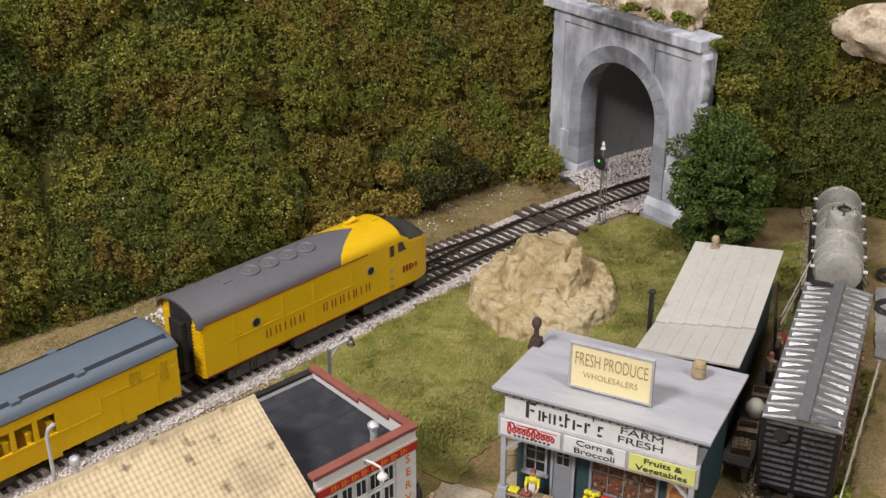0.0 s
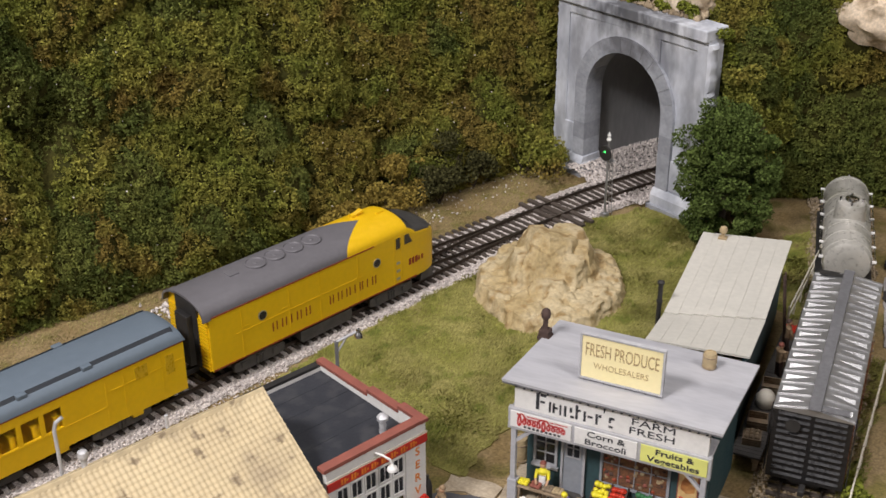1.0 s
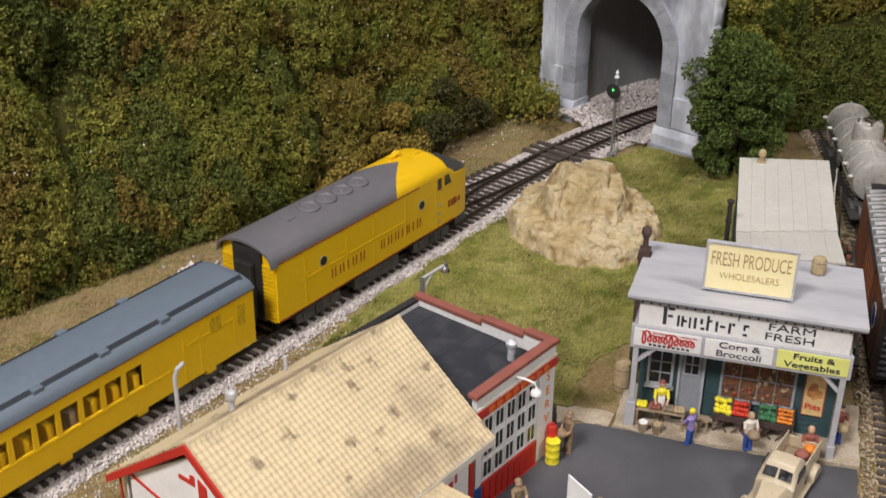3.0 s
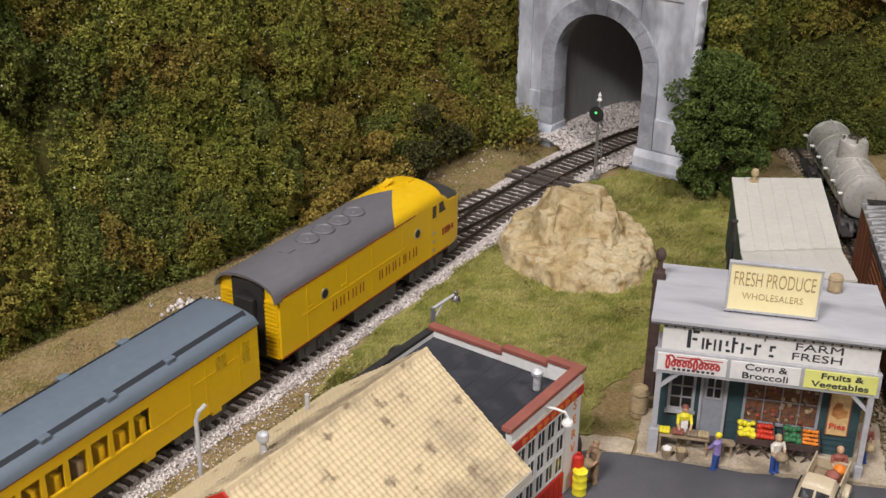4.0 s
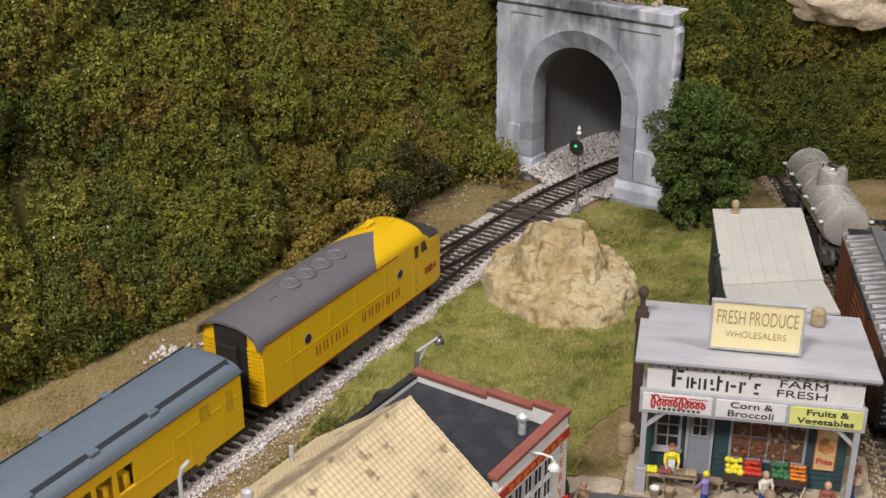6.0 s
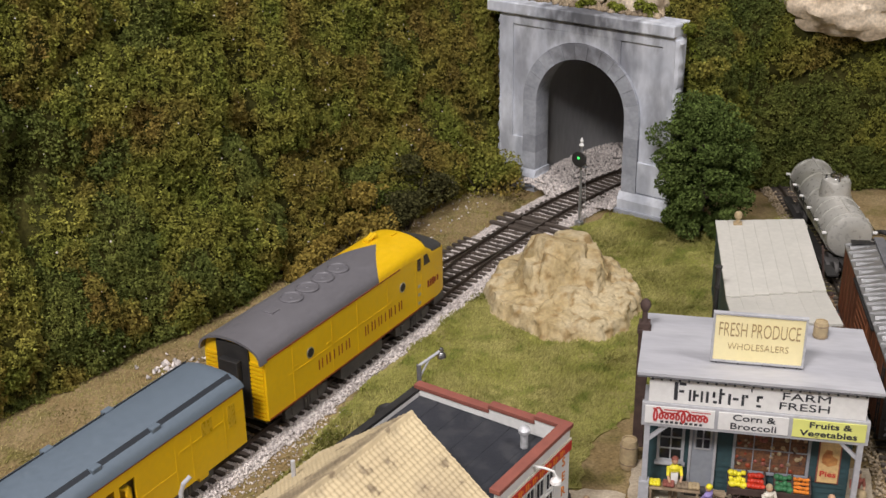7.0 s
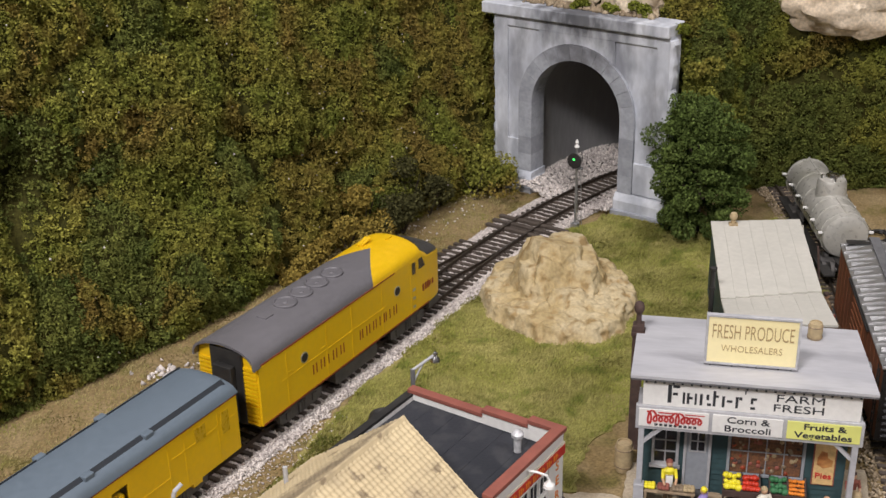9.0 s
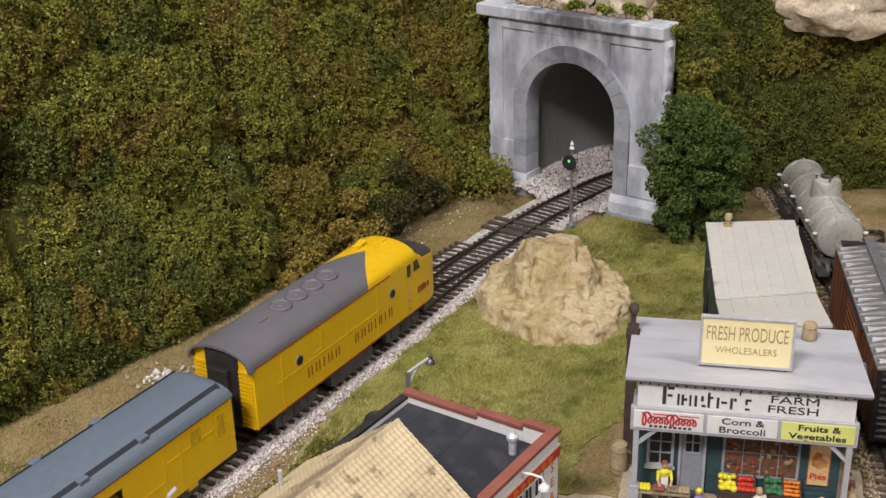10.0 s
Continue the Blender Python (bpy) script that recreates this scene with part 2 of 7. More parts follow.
M_LOCOGREY = mat("loco grey", (0.142, 0.136, 0.146), (0.125, 0.12, 0.128), rough=0.5, big=30, grain=0.08, bump=0.05)
M_ROOFGREY = mat("coach roof grey", (0.125, 0.16, 0.195), (0.11, 0.142, 0.175), rough=0.55, big=50, grain=0.06, bump=0.04)
# near-black colour that paints the shadow gap along the coach roof step
M_STEP_SHADOW = mat("roof step shadow", (0.018, 0.023, 0.030), rough=0.7)
M_BLACK = mat("black plastic", (0.018, 0.017, 0.016), (0.03, 0.028, 0.026), rough=0.6, big=10)
M_TRUCK = mat("bogie grey", (0.06, 0.057, 0.055), (0.09, 0.083, 0.075), rough=0.7, big=8)
M_REDLINE = mat("red lettering", (0.27, 0.045, 0.014), rough=0.5, bump=0)
M_GLASSDK = mat("dark window", (0.018, 0.018, 0.02), (0.03, 0.03, 0.03), rough=0.12, big=10, bump=0)
M_WHITE = mat("white paint", (0.78, 0.77, 0.74), (0.70, 0.69, 0.66), rough=0.6, big=18, grain=0.06, bump=0.08)
M_CREAM = mat("cream paint", (0.70, 0.66, 0.56), (0.62, 0.57, 0.47), rough=0.6, big=14, grain=0.08)
M_RED = mat("red paint", (0.50, 0.022, 0.012), (0.42, 0.02, 0.012), rough=0.55, big=14, grain=0.1)
M_BLUE = mat("blue paint", (0.02, 0.075, 0.25), rough=0.5)
M_COPING = mat("brick red coping", (0.27, 0.085, 0.06), (0.22, 0.07, 0.05), rough=0.75, big=10, grain=0.12)
M_TAR = mat("tarred flat roof", (0.017, 0.019, 0.025), (0.027, 0.029, 0.036), rough=0.75, big=20, fine=1.5, grain=0.2, c3=(0.036, 0.037, 0.042), mid=10)
# the long ridge smudge is soot with some shade put into its colour
M_TANROOF = mat("tan tile roof", (0.56, 0.455, 0.275), (0.50, 0.40, 0.24), rough=0.7, big=40, fine=3, grain=0.08, bump=0.1, spots=(12.5, 0.25, (0.19, 0.14, 0.085)), stain_shade=[((-108, 47, 75), (80, 15, 22), (0.20, 0.155, 0.10)), ((-100, -4, 48), (46, 13, 14), (0.30, 0.235, 0.15)), ((-75, 14, 60), (16, 14, 14), (0.36, 0.285, 0.18))])
M_CHROME = mat("bare metal", (0.6, 0.6, 0.61), rough=0.25, metal=1.0, bump=0.03)
M_ALU = mat("dull aluminium", (0.62, 0.62, 0.63), rough=0.5, metal=0.35, big=6)
M_ENDBLACK = mat("glossy black paint", (0.011, 0.011, 0.012), (0.018, 0.017, 0.017), rough=0.34, big=10, bump=0.05)
M_SILVER = mat("galvanised silver", (0.52, 0.52, 0.52), (0.42, 0.42, 0.42), rough=0.38, metal=0.8, big=16, grain=0.1)
M_TANK = mat("tank silver grey", (0.50, 0.485, 0.44), (0.38, 0.37, 0.33), rough=0.33, metal=0.25, big=25, fine=3, grain=0.1, c3=(0.32, 0.31, 0.265), mid=20)
M_OXIDE = mat("oxide brown", (0.205, 0.072, 0.028), (0.165, 0.058, 0.025), rough=0.6, big=20, grain=0.12)
M_ANTIGLARE = mat("dark nose paint", (0.05, 0.048, 0.045), rough=0.55)
M_WALKGREY = mat("running board grey", (0.14, 0.14, 0.145), rough=0.7)
M_TEAL = mat("teal clapboard", (0.022, 0.055, 0.062), (0.03, 0.065, 0.07), rough=0.65, big=14)
M_WOODRED = mat("russet", (0.36, 0.13, 0.04), (0.46, 0.22, 0.07), rough=0.6, big=4)
M_POSTER = mat("poster tan", (0.66, 0.45, 0.20), rough=0.6, big=8)
M_DOORGREY = mat("slate grey paint", (0.25, 0.27, 0.30), (0.30, 0.32, 0.35), rough=0.7, big=10, grain=0.1)
M_GREYWOOD = mat("grey wood trim", (0.38, 0.38, 0.40), (0.45, 0.45, 0.46), rough=0.7, big=10, grain=0.12)
M_ROOFPALE = mat("weathered pale roof", (0.40, 0.40, 0.425), (0.46, 0.46, 0.475), rough=0.75, big=28, fine=2.5, grain=0.08, stretch=(0.35, 1.3, 1), c3=(0.36, 0.36, 0.38), mid=18)
M_WHROOF = mat("warehouse roof board", (0.50, 0.485, 0.43), (0.55, 0.53, 0.47), rough=0.75, big=30, fine=3, grain=0.07)
M_SIGNYEL = mat("sign yellow", (0.84, 0.74, 0.40), (0.86, 0.76, 0.44), rough=0.6, big=30, grain=0.03, bump=0)
M_SIGNLIME = mat("sign lime", (0.75, 0.76, 0.22), rough=0.6, grain=0.03, bump=0)
M_INK = mat("dark lettering", (0.035, 0.037, 0.042), rough=0.6, bump=0)
M_INKBROWN = mat("brown lettering", (0.42, 0.30, 0.14), rough=0.6, bump=0)
M_REDINK = mat("red script", (0.50, 0.03, 0.025), rough=0.6, bump=0)
M_ORANGE = mat("orange", (0.75, 0.24, 0.02), (0.65, 0.19, 0.02), rough=0.6, big=4)
M_LEMON = mat("lemon yellow", (0.80, 0.70, 0.03), rough=0.5, big=5)
M_TOMATO = mat("tomato red", (0.6, 0.04, 0.015), rough=0.5, big=5)
M_GREENVEG = mat("green produce", (0.04, 0.17, 0.065), rough=0.6, big=5)
M_WOOD = mat("weathered wood", (0.22, 0.16, 0.10), (0.3, 0.23, 0.15), rough=0.8, big=8, spread=0.2)
M_TANWOOD = mat("pale cask wood", (0.42, 0.33, 0.19), (0.36, 0.27, 0.15), rough=0.8, big=6)
M_BRICKDK = mat("dark brown masonry", (0.055, 0.032, 0.026), (0.08, 0.05, 0.04), rough=0.85, big=6)
M_BEIGE = mat("beige car paint", (0.50, 0.42, 0.29), (0.46, 0.385, 0.26), rough=0.35, big=20, grain=0.05, bump=0.02)
M_FLESH = mat("figure bare plastic", (0.55, 0.33, 0.2), rough=0.6)
M_FIGBROWN = mat("figure brown", (0.22, 0.15, 0.085), (0.3, 0.21, 0.12), rough=0.8, big=4)
M_LILAC = mat("figure lilac", (0.28, 0.22, 0.48), rough=0.7)
M_NAVY = mat("figure blue", (0.03, 0.08, 0.3), rough=0.7)
M_INTERIOR = mat("shop goods", (0.10, 0.05, 0.03), (0.2, 0.09, 0.04), rough=0.8, big=3, fine=1, grain=0.6)
M_DOCK = mat("dock boards", (0.055, 0.052, 0.05), (0.085, 0.078, 0.07), rough=0.85, big=14)
M_PAD = mat("grey yard concrete", (0.27, 0.26, 0.25), (0.33, 0.32, 0.30), rough=0.9, big=30)
M_ROOM = mat("room wall paint", (0.16, 0.153, 0.145), rough=0.9, big=400, fine=20, grain=0.04)
M_CARPET = mat("room carpet", (0.16, 0.15, 0.15), rough=0.95, big=300, fine=8)
M_GREENLAMP = glow("green signal lens", (0.05, 0.75, 0.12), 2.2)


# ---- setting: room round the layout ----
def room():
    x0, x1, y0, y1 = -1450, 1250, -950, 1250
    for nm, b, m in (("wall_north", (x0 - 100, x1 + 100, y1, y1 + 100, -950, 1550), M_ROOM), ("wall_south", (x0 - 100, x1 + 100, y0 - 100, y0, -950, 1550), M_ROOM),
                     ("wall_west", (x0 - 100, x0, y0, y1, -950, 1550), M_ROOM), ("wall_east", (x1, x1 + 100, y0, y1, -950, 1550), M_ROOM),
                     ("floor", (x0 - 100, x1 + 100, y0 - 100, y1 + 100, -1000, -950), M_CARPET), ("ceiling", (x0 - 100, x1 + 100, y0 - 100, y1 + 100, 1550, 1600), M_ROOM)):
        tagged(part(nm, boxm(*b), m), "plain painted room surface round the layout table", "wall" if "wall" in nm else nm, kind="structure")


room()

# ---- ground ----
def ground():
    n = 220
    xs, ys = np.linspace(-620, 700, n), np.linspace(60, 1150, n)
    X, Y = np.meshgrid(xs, ys)
    P = np.stack([X, Y, X * 0], -1)
    Z = -0.6 + 0.5 * noise3(P, 25, 3)
    v = np.stack([X, Y, Z], -1).reshape(-1, 3)
    i = np.arange(n * n).reshape(n, n)
    f = np.stack([i[:-1, :-1], i[:-1, 1:], i[1:, 1:], i[1:, :-1]], -1).reshape(-1, 4)
    ob = mesh_np("ground", v, f, M_DIRT)
    shade(ob.data, 80)
    tagged(ob, "brown painted earth of the model landscape", "ground", kind="structure")
    bm = boxm(-620, 700, 60, 1150, -70, -3)
    for x in (-590, 640):
        for y in (90, 1090):
            box(bm, x, x + 40, y, y + 40, -950, -70.2)
    tagged(part("layout_table", bm, M_WOOD), "wooden baseboard table under the model landscape", "table", kind="structure")


ground()

# ---- track lines (plan) ----
def spline(pts, step=1.0):
    """A smooth line through plan points, at even steps."""
    p = np.asarray(pts, float)
    d = np.r_[0, np.cumsum(np.linalg.norm(np.diff(p, axis=0), axis=1))]
    t = np.arange(0, d[-1], step)
    tan = np.gradient(p, d, axis=0)
    k = np.clip(np.searchsorted(d, t, side="right") - 1, 0, len(d) - 2)
    h = (d[k + 1] - d[k])[:, None]
    u = ((t - d[k]) / (d[k + 1] - d[k]))[:, None]
    return (2 * u**3 - 3 * u**2 + 1) * p[k] + (u**3 - 2 * u**2 + u) * h * tan[k] + (-2 * u**3 + 3 * u**2) * p[k + 1] + (u**3 - u**2) * h * tan[k + 1]


def offset(line, d):
    t = np.gradient(line, axis=0)
    t /= np.linalg.norm(t, axis=1)[:, None]
    return line + d * np.stack([-t[:, 1], t[:, 0]], 1)


MAIN = spline([(-470, 215), (-300, 386), (-150, 537), (-60, 627), (0, 687), (34, 722), (62, 748), (92, 774), (126, 799), (160, 821), (200, 838), (245, 845)])


def main_at(x):
    return np.interp(x, MAIN[:, 0], MAIN[:, 1])


LOOP = spline([(-470 - 33, 215 + 33), (-300 - 33, 386 + 33), (-232, 520), (-175, 565), (-130, 600), (-88, 632), (-40, 667), (0, 698), (34, 724), (62, 748.5)])
S_ORG, S_ANG = (27.0, 447.0), -25.5


def shop_xy(x, y):
    a = radians(S_ANG)
    return S_ORG[0] + x * math.cos(a) - y * math.sin(a), S_ORG[1] + x * math.sin(a) + y * math.cos(a)


SIDING = spline([shop_xy(x, y) for x, y in ((123, -330), (122.5, -150), (122, 0), (119.5, 100), (115.5, 180), (110.5, 240), (103, 300), (92, 370), (80, 430))])
GAUGE = 18.5


def track(name, line, label, skip=None):
    top = thing(name, 0, 0, 0, 0, label, "railway track", "railway tracks")
    for side in (-1, 1):
        rail = offset(line, side * GAUGE / 2)[::4]
        bm = bmesh.new()
        prof = ((-0.55, 1.9), (-0.55, 2.2), (-0.25, 2.5), (-0.25, 3.4), (-0.5, 3.6), (-0.5, 4.2), (0.5, 4.2), (0.5, 3.6), (0.25, 3.4), (0.25, 2.5), (0.55, 2.2), (0.55, 1.9))
        t = np.gradient(rail, axis=0)
        t /= np.linalg.norm(t, axis=1)[:, None]
        loft(bm, [[(p[0] - d[1] * o, p[1] + d[0] * o, z) for o, z in prof] for p, d in zip(rail, t)])
        for f in bm.faces:
            f.material_index = 1 if f.calc_center_median().z > 4.15 else 0
        part("rail", bm, [M_RAIL, M_RAILTOP], top)
    bm = boxm(-1.25, 1.25, -15, 15, 0.2, 2.0, 0.15)
    first = part("sleeper", bm, M_SLEEPER, top)
    data = first.data
    bpy.data.objects.remove(first)
    t = np.gradient(line, axis=0)
    for i in range(3, len(line) - 2, 6):
        if skip and skip(line[i]):
            continue
        a = math.degrees(math.atan2(t[i, 1], t[i, 0])) + random.uniform(-1.5, 1.5)
        piece("sleeper", data, top, pose(line[i, 0] * MM, line[i, 1] * MM, random.uniform(-0.1, 0.1) * MM, 0, 0, a))
    return top


main_track = track("main_track", MAIN, "weathered brown rails on dark sleepers in pale ballast")
loop_track = track("loop_track", LOOP, "diverging turnout rails on dark sleepers in pale ballast", lambda p: p[0] > -92)
siding_track = track("siding_track", SIDING, "rusty siding rails on brown sleepers beside the warehouse")


def turnout():
    # long timbers under the turnout, the frog and the timbers of the throw bar
    t = np.gradient(MAIN, axis=0)
    bm = boxm(-1.25, 1.25, -15, 33, 0.2, 1.95, 0.15)
    ob = part("turnout_timber", bm, M_SLEEPER, main_track)
    data = ob.data
    bpy.data.objects.remove(ob)
    for i in range(3, len(MAIN) - 2, 6):
        x = MAIN[i, 0]
        if -92 < x < 45:
            a = math.degrees(math.atan2(t[i, 1], t[i, 0]))
            s = 1.0 if x < -40 else 0.78 + 0.22 * (45 - x) / 85
            piece("turnout_timber", data, main_track, pose(MAIN[i, 0] * MM, MAIN[i, 1] * MM, 0.0001, 0, 0, a) @ Matrix.Diagonal((1, s, 1, 1)))
    x, y = -66.0, main_at(-66.0)
    frog = thing("turnout_frog", x - 6.7, y + 6.7, 2, 43, "black frog casting in the turnout", "rail frog")
    part("casting", prism(bmesh.new(), [(-16, -1.6), (-4, -2.2), (14, -0.8), (14, 0.8), (-4, 2.2), (-16, 1.6)], "z", 0, 2.35), M_BLACK, frog)
    for k in range(3):
        x = 66.0 + 6.5 * k
        bar = thing("throw_bar_timber", x, main_at(x), 1.3, 40, "long dark timber carrying the turnout throw bar", "timber", "throw bar timbers")
        part("timber", boxm(-1.6, 1.6, -30, 24, 0, 2.1, 0.2), M_SLEEPER, bar)


turnout()

# ---- ballast, grass, dirt ----
def stones(name, pts, size, material, label, seed=3):
    r = np.random.RandomState(seed)
    n = len(pts)
    base = np.array([(1, 0, 0), (0, 1, 0), (-1, 0, 0), (0, -1, 0), (0, 0, 1), (0, 0, -1)], float)
    fc = np.array([(0, 1, 4), (1, 2, 4), (2, 3, 4), (3, 0, 4), (1, 0, 5), (2, 1, 5), (3, 2, 5), (0, 3, 5)])
    s = size * (0.5 + 0.8 * r.rand(n, 1, 1))
    v = base[None] * s * (0.6 + 0.8 * r.rand(n, 6, 1)) + r.normal(size=(n, 6, 3)) * 0.2 * s
    a = r.rand(n) * 6.28
    ca, sa = np.cos(a)[:, None], np.sin(a)[:, None]
    v = np.stack([v[..., 0] * ca - v[..., 1] * sa, v[..., 0] * sa + v[..., 1] * ca, v[..., 2]], -1)
    v += pts[:, None, :]
    f = (fc[None] + 6 * np.arange(n)[:, None, None]).reshape(-1, 3)
    ob = mesh_np(name, v.reshape(-1, 3), f, material)
    return tagged(ob, label, "gravel", kind="stuff")


def strip_points(line, lo, hi, per_mm, seed, slope=3.0, top=1.7):
    """Points over a track bed whose shoulders fall away."""
    r = np.random.RandomState(seed)
    n = int(len(line) * per_mm)
    i = r.randint(2, len(line) - 2, n)
    t = np.gradient(line, axis=0)
    t /= np.linalg.norm(t, axis=1)[:, None]
    d = lo + (hi - lo) * r.rand(n)
    d = d + 1.8 * noise3(np.stack([line[i, 0], line[i, 1], d * 0], 1), 9, 2)
    p = line[i] + d[:, None] * np.stack([-t[i, 1], t[i, 0]], 1)
    edge = np.minimum(d - lo, hi - d)
    z = np.clip(edge / slope, -0.3, np.where(np.abs(d) < 15.5, 0.45, top)) - 0.1 + 0.35 * r.rand(n)
    return np.c_[p, z], d


def bed(name, line, lo, hi, material, label):
    pts = []
    for d, z in ((lo, -0.6), (lo + 5, 0.45), (hi - 5, 0.45), (hi, -0.6)):
        q = offset(line, d)[::6]
        pts.append(np.c_[q, np.full(len(q), z)])
    v = np.concatenate(pts)
    n = len(pts[0])
    i = np.arange(n - 1)
    f = np.concatenate([np.stack([k * n + i, k * n + i + 1, (k + 1) * n + i + 1, (k + 1) * n + i], 1) for k in range(3)])
    return tagged(mesh_np(name, v, f, material), label, "track bed", kind="structure")


bed("main_track_bed", MAIN, -23, 23, M_BALLAST_BED, "pale crushed stone bed under the main track")
bed("loop_track_bed", LOOP[:-60], -19.0, 20, M_BALLAST_BED, "pale crushed stone bed under the loop track")
bed("siding_track_bed", SIDING, -20, 22, M_DIRT, "brown earth bed under the siding")
vis = MAIN[200:]
p1, d1 = strip_points(vis, -24, 23, 80, 11, top=1.0)
keep = np.abs(np.abs(d1) - GAUGE / 2) > 1.2
stones("main_ballast", p1[keep], 0.64, M_BALLAST, "loose pale pinkish ballast stones round the sleepers")
p2, d2 = strip_points(LOOP[150:], -12, 21, 40, 12, top=1.0)
keep = np.abs(np.abs(d2) - GAUGE / 2) > 1.2
p2 = p2[keep]
stones("loop_ballast", p2[p2[:, 1] - main_at(p2[:, 0]) > 18], 0.66, M_BALLAST, "loose pale pinkish ballast stones on the far shoulder", 4)
p3, d3 = strip_points(SIDING, -20, 22, 26, 13, top=1.0)
keep = np.abs(np.abs(d3) - GAUGE / 2) > 1.2
stones("siding_ballast", p3[keep], 0.85, M_TANSTONE, "dirty tan stones between siding sleepers", 5)


def tunnel_floor_ballast():
    r = np.random.RandomState(21)
    n = 9500
    u = -38 + 76 * r.rand(n)
    w = -14 + 120 * r.rand(n)
    p = np.array(PORTAL_O)[None] + u[:, None] * np.array(PORTAL_U)[None] + w[:, None] * np.array(PORTAL_N)[None]
    side = np.clip((np.abs(u - 4) - 14) / 18, 0, 1)
    z = 1.0 + 7.0 * side * (u < 4) + 2.5 * side * (u > 4) + 0.5 * r.rand(n)
    k = np.abs(u - 4) > 10
    stones("tunnel_ballast", np.c_[p, z][k], 0.95, M_BALLAST, "banked pale ballast inside the tunnel mouth", 8)


PORTAL_O, PORTAL_U, PORTAL_N = (122.0, 803.0), (0.626, -0.780), (0.780, 0.626)
tunnel_floor_ballast()


def inside(p, poly):
    x, y = p[:, 0], p[:, 1]
    c = np.zeros(len(p), bool)
    for (x0, y0), (x1, y1) in zip(poly, poly[1:] + poly[:1]):
        hit = ((y0 > y) != (y1 > y)) & (x < (x1 - x0) * (y - y0) / (y1 - y0 + 1e-9) + x0)
        c ^= hit
    return c


def grass(name, poly, n, label, height=3.4, seed=7, material=None, fray=7.0, lean=0.9):
    r = np.random.RandomState(seed)
    lo, hi = np.min(poly, 0), np.max(poly, 0)
    p = lo + (hi - lo) * r.rand(n, 2)
    w = np.c_[p, np.zeros(n)]
    j = p + fray * np.stack([noise3(w, 14, 3), noise3(w + 50, 14, 3)], 1)
    p = p[inside(j, poly)]
    w = np.c_[p, np.zeros(len(p))]
    p = p[noise3(w, 10, 2) + 0.9 > r.rand(len(p)) * 0.9]
    n = len(p)
    base = np.c_[p, np.full(n, -0.4)]
    flow = 2.5 * noise3(base, 22, 2) + r.normal(size=n) * 0.8
    tip = np.stack([np.cos(flow), np.sin(flow), np.zeros(n)], 1) * lean * (0.5 + r.rand(n))[:, None] * height * 0.7
    tip[:, 2] = height * (0.45 + 0.6 * r.rand(n)) * (0.8 + 0.35 * noise3(base, 16))
    side = np.stack([-np.sin(flow), np.cos(flow), np.zeros(n)], 1) * 0.26
    v = np.stack([base - side, base + side, base + tip * 0.55 + [0, 0, 0.4] + side * 0.8, base + tip], 1).reshape(-1, 3)
    f = np.arange(4 * n).reshape(n, 4)
    return tagged(mesh_np(name, v, f, material or M_GRASS), label, "grass", kind="stuff")


M_TURF = mat("green painted turf", (0.205, 0.195, 0.055), (0.27, 0.235, 0.085), rough=0.95, big=20, fine=1.2, grain=0.35, bump=0.4)
MEADOW = [(-150, 474), (-88, 560), (-55, 598), (-10, 645), (28, 690), (75, 730), (105, 752), (140, 765), (172, 745), (200, 735), (205, 690), (150, 625), (118, 545), (60, 525), (22, 500), (5, 468), (-8, 475), (-20, 500), (-60, 512)]
grass("meadow_grass", MEADOW, 330000, "olive green static grass on the meadow", 2.9, lean=0.7)
grass("fence_side_grass", [shop_xy(*q) for q in ((84, 225), (98, 225), (96, 330), (84, 360), (60, 330), (60, 240))], 30000, "dry green grass beside the siding", 3.2, 8)
grass("yard_grass", [shop_xy(*q) for q in ((134, 40), (146, 40), (143, 200), (134, 200))], 16000, "rough grass along the siding", 3.0, 9)


M_MOSS = mat("dry moss and straw", (0.235, 0.190, 0.075), (0.30, 0.245, 0.115), rough=0.9, big=22, fine=3, grain=0.25, spread=0.3, islands=True, c3=(0.19, 0.175, 0.05), mid=14, bump=0)
grass("foot_straw", [(-330, 470), (-246, 536), (-189, 581), (-144, 616), (-102, 648), (-54, 683), (-14, 714), (20, 740), (60, 776), (96, 806), (90, 840), (40, 828), (4, 806), (-62, 760), (-118, 708), (-178, 660), (-248, 604), (-330, 560)], 90000, "short dry moss and straw on the earth below the hill", 1.5, 17, M_MOSS, 9.0)
grass("track_side_straw", [(-330, 322), (-240, 412), (-150, 503), (-100, 553), (-60, 590), (-62, 560), (-110, 505), (-160, 450), (-250, 360)], 36000, "short dry moss beside the track ballast", 1.6, 18, M_MOSS, 8.0)
r_ = np.random.RandomState(47)
q_ = MAIN[r_.randint(0, 520, 2600)] + np.array([0.7, -0.7]) * (22 + 20 * r_.rand(2600) ** 1.8)[:, None]
stones("spilled_ballast", np.c_[q_, np.full(2600, -0.1)], 0.55, M_BALLAST, "ballast stones spilled beside the track", 19)


# ---- hillside ----
FOOT_L = spline([(-560, 425), (-400, 512), (-320, 560), (-248, 601), (-213, 630), (-178, 658), (-150, 680), (-118, 706), (-88, 734), (-62, 758), (-30, 784), (4, 804), (40, 826), (70, 848), (96, 872), (120, 905), (140, 950)], 2.0)
FOOT_R = spline([(230, 860), (205, 800), (186, 764), (200, 754), (225, 764), (262, 764), (300, 752), (360, 735), (450, 705), (560, 660)], 2.0)


JITTER = np.random.RandomState(17).rand(32, 32, 32, 4)


